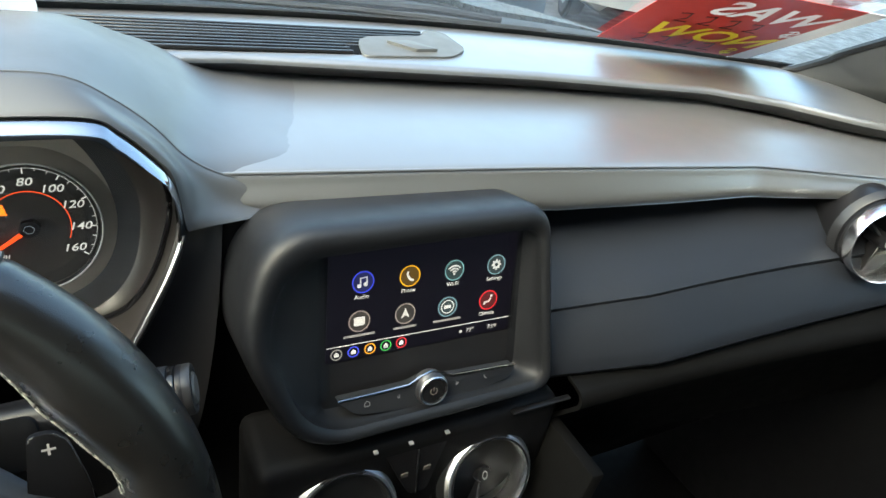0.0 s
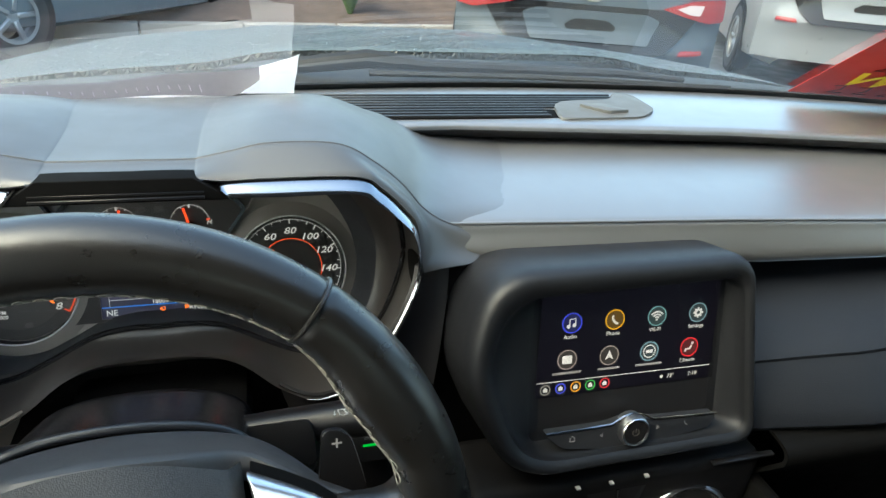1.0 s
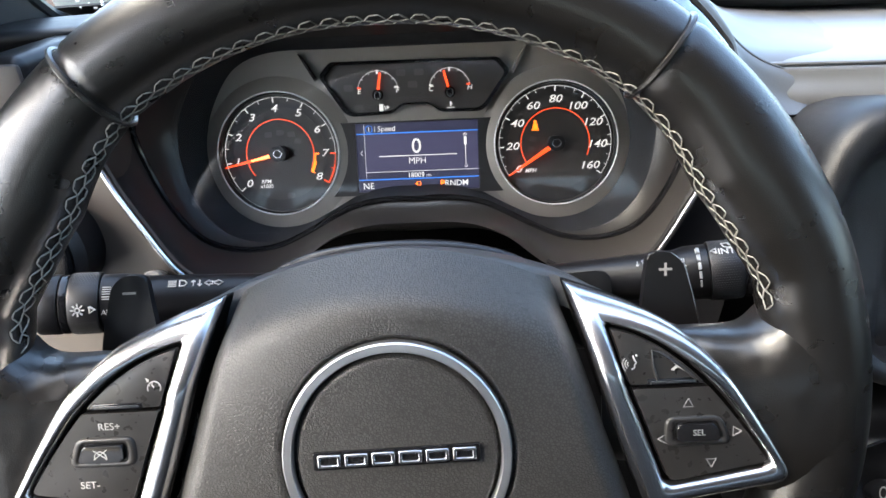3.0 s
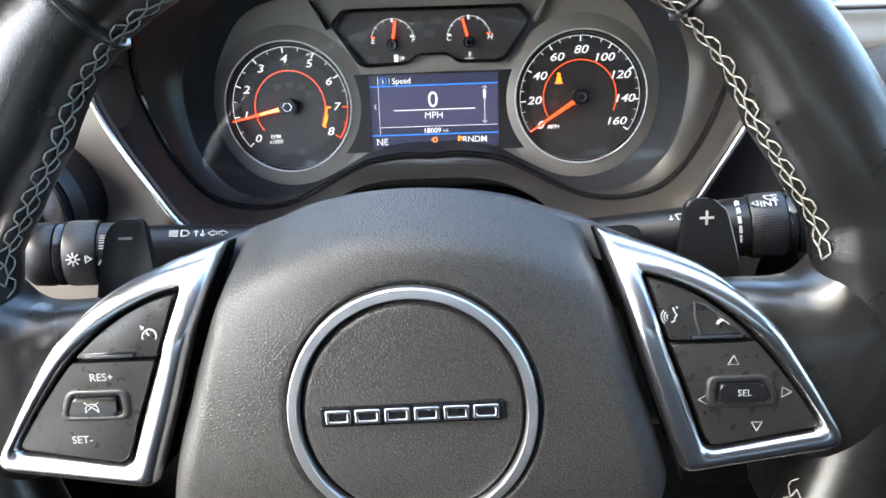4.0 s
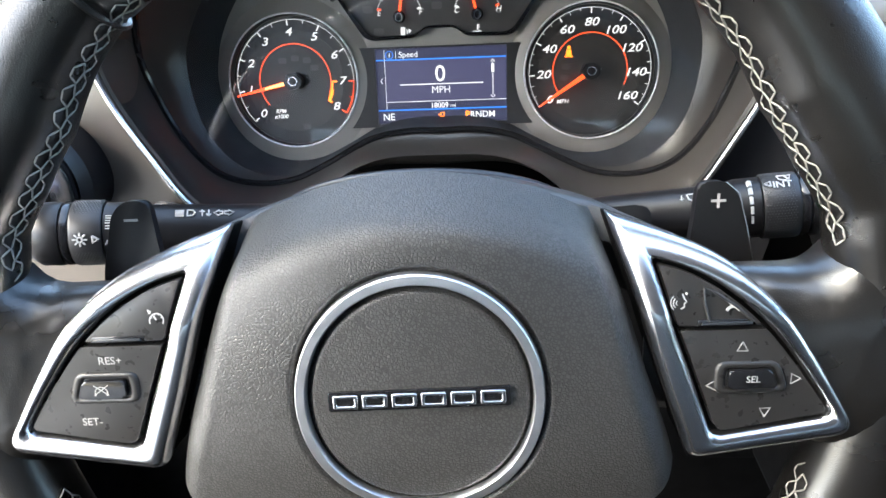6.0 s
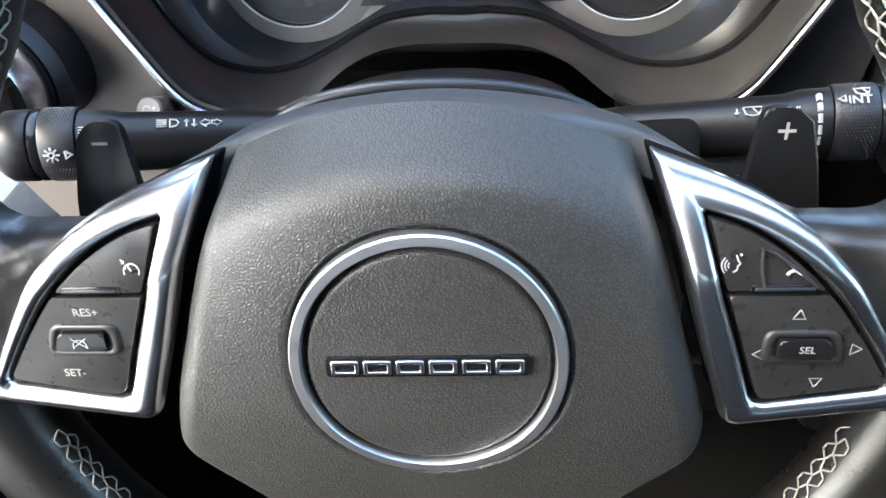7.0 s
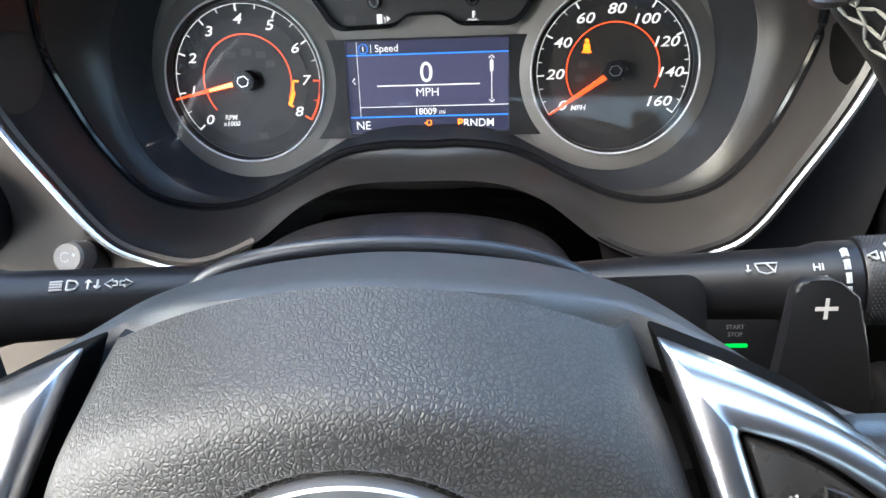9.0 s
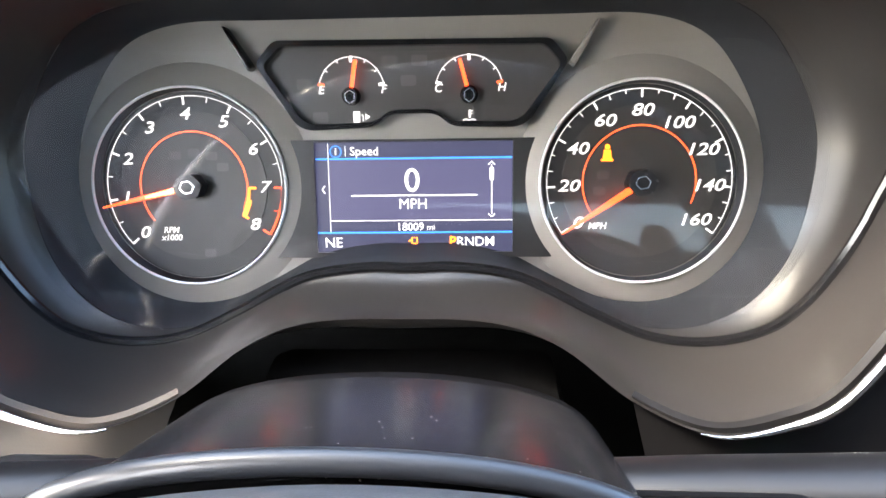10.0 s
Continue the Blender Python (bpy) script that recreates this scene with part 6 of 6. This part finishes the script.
# corner of the dashboard at the driver's door
corner = thing("dashboard_corner", "black vinyl block at the dashboard's end by the driver door", "dashboard corner")
part("block", box(-0.270, -0.238, -0.062, 0.10, 0.905, 0.955, 0.008, 4), SATIN, corner)
# added plate: warm sunlight on the block's end is put into its brown
part("block_end", box(-0.2665, -0.2395, -0.0640, -0.058, 0.915, 0.951, 0.004), BROWN, corner, "end of the block, its warm light in brown-grey")
part("left_pad", box(-0.345, -0.195, -0.085, 0.10, 0.86, 0.912, 0.006, 3), BROWN, dash, "dark dashboard corner at the driver door")
side_grille = part("side_defroster", box(-0.236, -0.206, -0.088, 0.04, 0.9105, 0.9135, 0.001), DARK, dash, "small side window defroster")
fin = part("fin", box(-0.0010, 0.0010, -0.060, 0.060, 0, 0.0045, 0.0004, 1), BLACK, side_grille, m=pose(-0.233, -0.024, 0.912))
for k in range(1, 4):
    share("fin", fin, side_grille, pose(-0.233 + 0.0075 * k, -0.024, 0.912))

# ---- things on the dashboard and windshield ----
def sheet_point(u, v):
    x = -0.285 + 0.395 * u
    y = 0.082 + 0.13 * v - 0.10 * max(0, -x - 0.02) ** 1.3 * (1 - v)
    z0 = 1.0080 + 0.07 * x - 1.6 * max(0.0, -x - 0.09) ** 2 + 0.0015 * math.sin(26 * x) + 0.0008 * math.sin(61 * x + 1)
    front = max(0, 1 - v / 0.12)
    z = z0 - 0.025 * v - max(0.004, 0.015 + 0.075 * x) * front * max(0.1, 1 - 1.2 * max(0, (u - 0.89) / 0.11)) - 0.03 * v * v
    y -= 0.004 * front
    tip = max(0, (u - 0.89) / 0.11)
    z += 0.016 * tip ** 1.4 * max(0, 1 - v * 2.2)
    y -= 0.006 * tip
    return (x + 0.012 * tip, y, z)


paper = thing("paper_sheet", "curled white printed paper lying on the instrument hood", "paper")
sheet = grid(sheet_point, 60, 40)
# shade on the sheet's front drop is put into a darker paper
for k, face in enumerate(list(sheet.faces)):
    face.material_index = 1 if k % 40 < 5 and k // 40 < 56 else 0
bmesh.ops.solidify(sheet, geom=sheet.faces[:], thickness=0.0004)
part("sheet", sheet, [PAPER, SHADED_PAPER], paper)
rngp = random.Random(3)
for k in range(26):
    u = 0.30 + 0.52 * k / 25
    p = Vector(sheet_point(u, 0.055)) + Vector((0, -0.0012, 0.0))
    q = Vector(sheet_point(u + 0.004, 0.02 + 0.02 * rngp.random())) + Vector((0, -0.0012, 0.0))
    part("print_bar", tube([p, q], 0.0005, 4), INK, paper)

# price sign: a red sheet inside the glass, made to be read from outside
def on_glass(u, v, off=-0.004):
    return Vector(shield_point(u, v, off))


sg_o, sg_b, sg_t = on_glass(0.758, 0.063), on_glass(0.897, 0.048), on_glass(0.738, 0.36)
SX = (sg_b - sg_o)
SW = SX.length
SX = SX.normalized()
SY = (sg_t - sg_o)
SY = (SY - SX * SY.dot(SX)).normalized()
SZ = SX.cross(SY)
sign = thing("price_sign", "red paper price sign taped inside the windshield, seen from behind", "sign", Matrix(((SX.x, SY.x, SZ.x, sg_o.x), (SX.y, SY.y, SZ.y, sg_o.y), (SX.z, SY.z, SZ.z, sg_o.z), (0, 0, 0, 1))))
part("sheet", prism([(0, 0), (SW, 0), (SW + 0.009, 0.20), (-0.015, 0.20)], 0, 0.0006), REDSIGN, sign, "red paper", smooth=False)
part("white_margin", prism([(SW, -0.004), (SW + 0.030, 0.0), (SW + 0.039, 0.20), (SW + 0.009, 0.20)], -0.0004, 0.0004), PAPER, sign, smooth=False)
text("NOW", SW * 0.56, 0.062, 0.0012, 0.062, YELLOW, sign, shear=-0.2, bold=0.02, mirror=-1, width=1.05)
text("WAS", SW * 0.62, 0.150, 0.0012, 0.062, PAPER, sign, shear=-0.2, bold=0.02, mirror=-1, width=1.05)
text("$", SW * 0.90, 0.022, 0.0012, 0.034, YELLOW, sign, bold=0.02, mirror=-1)
text("$", SW * 0.97, 0.108, 0.0012, 0.034, PAPER, sign, bold=0.02, mirror=-1)
for y0 in (0.024, 0.106):
    for k in range(4):
        x0 = SW * (0.18 + 0.16 * k)
        pts = [(x0, y0 + 0.012), (x0 + 0.012, y0 + 0.016), (x0 + 0.016, y0), (x0 + 0.006, y0 - 0.012), (x0 + 0.024, y0 - 0.012)]
        part("pen_stroke", strip(pts, 0.0022, 0.0007, 0.0003), FRIT, sign, "dark pen stroke")

# ---- bonnet and cowl outside ----
def bonnet_point(u, v):
    x, y = CAR_X - 0.86 + 1.72 * u, 0.43 + 1.05 * v
    c = (x - CAR_X) / 0.86
    z = 0.945 - 0.135 * v ** 1.25 - 0.10 * abs(c) ** 3.5 - 0.02 * max(0, v - 0.8) / 0.2
    z += 0.018 * (1 / (1 + math.exp((abs(x - CAR_X) - 0.30) * 40))) * (1 - 0.3 * v)
    return (x, y, z)


body = thing("own_car_body", "grey car bonnet covered with rain drops", "car body")
part("bonnet", grid(bonnet_point, 60, 40, thick=0.01), WETPAINT, body, "wet grey bonnet")
part("cowl", grid(lambda u, v: (CAR_X - 0.78 + 1.56 * u, 0.22 + 0.25 * v - 0.16 * (2 * u - 1) ** 2, 0.936 + 0.012 * math.sin(math.pi * v) - 0.02 * (2 * u - 1) ** 2), 30, 8, thick=0.01), RUBBER, body, "black cowl panel")
part("wing", box(CAR_X - 0.94, CAR_X - 0.86, 0.3, 1.5, 0.3, 0.70, 0.03, 3), CARDARK, body)
part("wing", box(CAR_X + 0.86, CAR_X + 0.94, 0.3, 1.5, 0.3, 0.70, 0.03, 3), CARDARK, body)
wiper = thing("windshield_wiper", "black windshield wiper lying along the cowl", "wiper")
part("arm", tube([(0.12, 0.36, 0.955), (0.22, 0.335, 0.972), (0.30, 0.33, 0.966), (0.56, 0.315, 0.962), (0.66, 0.30, 0.957)], [0.010, 0.012, 0.008, 0.006, 0.004], 8), RUBBER, wiper)
part("blade", tube([(0.22, 0.318, 0.958), (0.45, 0.312, 0.956), (0.72, 0.275, 0.952)], 0.004, 6), RUBBER, wiper, "rubber blade")
drops = bmesh.new()
rngd = random.Random(11)
for k in range(1300):
    u, v = rngd.random(), rngd.random()
    p = Vector(bonnet_point(u, v * 0.95))
    r = 0.0010 + 0.0024 * rngd.random() ** 2
    bmesh.ops.create_icosphere(drops, subdivisions=1, radius=r, matrix=Matrix.Translation(p) @ Matrix.Diagonal((1, 1, 0.5, 1)))
tagged(part("rain_drops", drops, node_mat("water", (0.12, 0.125, 0.125), 0.05, spec=0.8, vary=0.1)), "rain drops scattered over the bonnet", "water drops", kind="stuff")

drops = bmesh.new()
for k in range(420):
    w, v = rngd.uniform(0.52, 0.66), rngd.uniform(-0.01, 0.22)
    if rngd.random() > (w - 0.46) / 0.20:
        continue
    p = Vector(shield_point(0.5 - w / (1.44 - 0.22 * v), v, 0.0015))
    r = 0.0006 + 0.0014 * rngd.random() ** 2
    bmesh.ops.create_icosphere(drops, subdivisions=2, radius=r, matrix=Matrix.Translation(p) @ Matrix.Diagonal((1, 1, 0.7, 1)))
# white base colour stands in for the drops' bright glints
tagged(part("glass_drops", drops, node_mat("water_glint_white", (0.75, 0.78, 0.79), 0.06, spec=0.9, vary=0.1)), "rain drops on the corner of the windshield", "water drops", kind="stuff")

# ---- ground and planting ----
tagged(part("ground", grid(lambda u, v: (-150 + 300 * u, -60 + 260 * v, GROUND - 0.02 + 0.012 * noise.noise((u * 90, v * 90, 0))), 60, 60), ASPHALT), "damp dark asphalt of a car park", "ground", kind="structure")
kerb_line = lambda x: 7.0 + 0.10 * (x - 1) - 0.0 * x  # noqa: E731
kerb = thing("kerb", "pale concrete kerb round the planting bed", "kerb", kind="structure")
one = part("kerb_stone", box(-0.49, 0.49, -0.08, 0.08, -0.1, 0.13, 0.015, 2), KERB, kerb, m=pose(-9.5, kerb_line(-9.5), GROUND, 0, 0, 5.7))
for k in range(1, 24):
    x = -9.5 + 0.995 * k
    share("kerb_stone", one, kerb, pose(x, kerb_line(x), GROUND, 0, 0, 5.7))
tagged(part("planting_bed", grid(lambda u, v: (-14 + 30 * u, kerb_line(-14 + 30 * u) + 0.05 + 7 * v, GROUND + 0.10 + 1.9 * v ** 1.2 + 0.12 * noise.noise((u * 40, v * 12, 3))), 80, 30), MULCH), "sloping bed of brown bark mulch", "planting bed", kind="structure")


def shrub(label, x, y, z, height, n, seed, leaf, wide=0.6):
    rng = random.Random(seed)
    ob = thing("shrub", label, "shrub", pose(x, y, z), group="shrubs in the bed")
    stems, leaves = [], bmesh.new()
    for k in range(n):
        a, lean = rng.uniform(0, 6.28), rng.uniform(0.1, wide)
        h = height * rng.uniform(0.5, 1.0)
        tip = Vector((math.cos(a) * lean * h, math.sin(a) * lean * h, h * (1 - 0.35 * lean)))
        mid = Vector((tip.x * 0.35, tip.y * 0.35, h * 0.6))
        if k < 8:
            stems.append(tube([(0, 0, -0.05), mid, tip], [0.012, 0.008, 0.003], 5))
        side = Vector((-math.sin(a), math.cos(a), 0))
        w = 0.012 + 0.010 * rng.random()
        rowv = []
        for t, ww in ((0.0, 0.4), (0.35, 1.0), (0.7, 0.8), (1.0, 0.05)):
            p = mid * (2 * t * (1 - t)) + tip * t * t
            rowv.append((leaves.verts.new(p - side * w * ww), leaves.verts.new(p + side * w * ww)))
        for r0, r1 in zip(rowv, rowv[1:]):
            leaves.faces.new((r0[0], r0[1], r1[1], r1[0]))
    part("stem", join(*stems), LEAF2, ob)
    part("leaves", leaves, leaf, ob, "arching narrow leaves")


rngs = random.Random(21)
shrub("green spiky shrub with arching leaves", 1.15, 7.45, GROUND + 0.12, 0.9, 260, 1, LEAF)
for k in range(16):
    x, v = -9 + 1.25 * k + rngs.uniform(-0.4, 0.4), rngs.uniform(0.25, 0.75)
    shrub("dry brown and green shrub on the bank", x, kerb_line(x) + 0.3 + 7 * v, GROUND + 0.1 + 1.9 * v ** 1.2, rngs.uniform(0.7, 1.5), 130, 30 + k, LEAF2 if k % 2 else LEAF, 0.8)


# ---- parked cars ----
def car_wheel(parent, x, y, z, r, s):
    w = part("wheel", moved(lathe([(r * 0.62, -0.10), (r * 0.94, -0.10), (r, -0.07), (r, 0.07), (r * 0.94, 0.10), (r * 0.62, 0.10)], 36), pose(0, 0, 0, 0, 90, 0)), RUBBER, parent, "black tyre", m=pose(x, y, z))
    hub = moved(lathe([(0.0, 0.075), (r * 0.16, 0.078), (r * 0.2, 0.06), (r * 0.2, 0.0)], 20), pose(0, 0, 0, 0, 90 * s, 0))
    rim = moved(lathe([(r * 0.57, 0.098), (r * 0.66, 0.102), (r * 0.66, 0.0), (r * 0.57, 0.0)], 36), pose(0, 0, 0, 0, 90 * s, 0))
    spokes = [moved(box(-r * 0.07, r * 0.07, r * 0.12, r * 0.62, 0.055, 0.09, 0.01, 1), pose(0, 0, 0, 0, 90 * s, 0) @ pose(0, 0, 0, 0, 0, 72 * k)) for k in range(5)]
    part("rim", join(hub, rim, *spokes), ALLOY, w, "silver alloy rim with five spokes")


def parked_car(name, label, place, paint, length, width, height, tail="red"):
    """A saloon with its middle at the ground, its rear towards its own -y."""
    ob = thing(name, label, "car", place, group="parked cars")
    hw = width / 2
    ys = [-0.5, -0.485, -0.44, -0.33, -0.18, 0.0, 0.16, 0.33, 0.44, 0.485, 0.5]
    wid = [0.86, 0.94, 0.985, 1.0, 1.0, 1.0, 1.0, 0.99, 0.95, 0.86, 0.72]
    low = [0.30, 0.22, 0.20, 0.18, 0.17, 0.17, 0.17, 0.18, 0.20, 0.22, 0.28]
    belt = [0.72, 0.76, 0.775, 0.74, 0.70, 0.68, 0.66, 0.64, 0.60, 0.52, 0.44]

    def skin(u, v):
        t = v * 10
        k = min(int(t), 9)
        f = t - k
        mixv = lambda a: a[k] * (1 - f) + a[k + 1] * f  # noqa: E731
        y, w, lo, hi = mixv(ys) * length, mixv(wid) * hw, mixv(low), mixv(belt) * height
        prof = [(-0.80, lo), (-0.97, lo + 0.06), (-1.0, lo + 0.22), (-0.985, hi * 0.72), (-0.955, hi * 0.90), (-0.90, hi), (-0.5, hi + 0.035), (0, hi + 0.045), (0.5, hi + 0.035), (0.90, hi), (0.955, hi * 0.90), (0.985, hi * 0.72), (1.0, lo + 0.22), (0.97, lo + 0.06), (0.80, lo)]
        x, z = prof[int(round(u * 14))]
        return (x * w, y, z)

    def tail_y(xn, z):
        return -0.5 * length - 0.08 + 0.14 * abs(xn) ** 5 + 0.10 * max(0.0, z / height - 0.62) - 0.06 * math.exp(-((z / height - 0.44) / 0.05) ** 2) * (1 - abs(xn) ** 4)

    def on_tail(points, lo, hi):
        """A flat shape of (half widths, heights) laid on the curved tail."""
        bm = prism([(x * hw, z * height) for x, z in points], lo, hi)
        bmesh.ops.triangulate(bm, faces=bm.faces)
        bmesh.ops.subdivide_edges(bm, edges=bm.edges, cuts=3, use_grid_fill=True)
        for v in bm.verts:
            x, z, depth = v.co
            v.co = Vector((x, tail_y(x / hw, z) - depth, z))
        return bm

    bm = grid(skin, 14, 40)
    part("body", bm, paint, ob, "painted car body")
    roof = [(-0.40, belt[2] * height), (-0.27, 0.93 * height), (-0.12, height), (0.06, 0.99 * height), (0.27, 0.67 * height)]

    def cabin(u, v):
        t = v * 4
        k = min(int(t), 3)
        f = t - k
        y, z = roof[k][0] * (1 - f) + roof[k + 1][0] * f, roof[k][1] * (1 - f) + roof[k + 1][1] * f
        base = float(np.interp(y, ys, belt)) * height - 0.02
        x, g = ((-0.93, 0), (-0.80, 0.80), (-0.70, 0.97), (-0.35, 1.0), (0.35, 1.0), (0.70, 0.97), (0.80, 0.80), (0.93, 0))[int(round(u * 7))]
        return (x * hw, y * length, base + max(0.0, z - base) * g)

    part("roof", grid(cabin, 7, 16, thick=0.01), paint, ob, "painted roof")
    part("rear_window", grid(lambda u, v: ((u * 2 - 1) * hw * (0.78 - 0.12 * v), length * (-0.392 + 0.105 * v) - 0.012, belt[2] * height + 0.03 + (0.90 * height - belt[2] * height - 0.05) * v), 8, 6, thick=0.008), TINT, ob, "dark rear window")
    for s in (1, -1):
        part("side_window", grid(lambda u, v: (s * (hw * (0.925 - 0.115 * v) + 0.012), length * (-0.26 + 0.42 * u - 0.05 * v * (u - 0.3)), height * (0.715 + 0.20 * v)), 8, 5, thick=0.006), TINT, ob, "dark side window")
        for y in (-0.31, 0.30):
            part("wheel_arch", moved(lathe([(0.31, -0.03), (0.31, 0.008), (0.375, 0.008), (0.375, -0.03)], 40), pose(s * hw, y * length, 0.33, 0, 90 * s, 0)), DARK, ob, "dark wheel arch")
            car_wheel(ob, s * (hw - 0.085), y * length, 0.33, 0.33, s)
        lamp = part("tail_lamp", on_tail(rounded(mirrored([(0.50, 0.645), (0.72, 0.690), (0.97, 0.700), (0.985, 0.600), (0.86, 0.590), (0.68, 0.615)], s), 0.02), 0.0, 0.03), REDLAMP, ob, "red tail lamp")
        part("lamp_insert", on_tail(rounded(mirrored([(0.60, 0.650), (0.70, 0.672), (0.80, 0.672), (0.78, 0.625), (0.70, 0.628)], s), 0.008), 0.028, 0.034), CLEARLAMP, lamp, "clear lamp insert")
        part("reflector", on_tail(rounded(mirrored([(0.66, 0.435), (0.86, 0.440), (0.85, 0.462), (0.68, 0.460)], s), 0.004), 0.0, 0.012), REDLAMP, ob, "red bumper reflector")
        part("door_handle", box(s * hw * 1.0 - 0.01, s * hw * 1.0 + 0.02, -0.10 * length, -0.06 * length, 0.60 * height, 0.615 * height, 0.006), paint, ob, "door handle")
    part("rear_bumper", grid(lambda u, v: ((2 * u - 1) * hw * 0.985, tail_y(2 * u - 1, 0.30 + v * (belt[1] * height - 0.30)), 0.30 + v * (belt[1] * height - 0.30)), 24, 14, thick=0.01), paint, ob, "painted rear bumper and boot lid")
    recess = [(-0.60, 0.640), (0.60, 0.640), (0.78, 0.620), (0.66, 0.500), (0.54, 0.435), (-0.54, 0.435), (-0.66, 0.500), (-0.78, 0.620)]
    tail_panel = part("tail_panel", on_tail(rounded(recess, 0.02), 0.0, 0.012), GLOSS, ob, "gloss black panel across the tail")
    blank = part("plate_blank", on_tail(rounded([(-0.40, 0.612), (0.40, 0.612), (0.50, 0.588), (0.43, 0.472), (-0.43, 0.472), (-0.50, 0.588)], 0.02), 0.010, 0.018), paint, tail_panel, "painted plate recess")
    part("plate_holder", on_tail(rounded([(-0.17, 0.525), (0.17, 0.525), (0.19, 0.545), (0.12, 0.575), (-0.12, 0.575), (-0.19, 0.545)], 0.02), 0.018, 0.022), SATIN, blank)
    part("emblem", on_tail(rounded([(-0.045, 0.655), (0.045, 0.655), (0.052, 0.700), (-0.052, 0.700)], 0.012), 0.0, 0.012), BRIGHT, ob, "plain chrome emblem")
    part("tail_bar", on_tail([(-0.75, 0.705), (0.75, 0.705), (0.75, 0.718), (-0.75, 0.718)], 0.0, 0.015), REDLAMP if tail == "bar" else paint, ob, "slim bar along the boot lid")
    return ob


parked_car("parked_car", "blue-grey saloon car with red tail lamps", pose(2.94, 5.835, GROUND, 0, 0, -18), CARGREY, 4.66, 1.80, 1.34, "bar")
parked_car("parked_car", "pale silver saloon car parked at an angle", pose(6.57, 6.57, GROUND, 0, 0, -28), CARWHITE, 4.7, 1.84, 1.46)
parked_car("parked_car", "slate blue car with silver alloy wheels", pose(-1.72, 7.35, GROUND, 0, 0, -36), CARBLUE, 4.5, 1.85, 1.65)


# ---- writing made solid ----
bpy.context.view_layer.update()
deps = bpy.context.evaluated_depsgraph_get()
for ob in WRITING:
    me = bpy.data.meshes.new_from_object(ob.evaluated_get(deps))
    solid = new("lettering", me)
    solid.name = ob.name.split(".")[0]
    solid.parent, solid.matrix_basis = ob.parent, ob.matrix_basis.copy()
for ob in WRITING:
    bpy.data.objects.remove(ob)
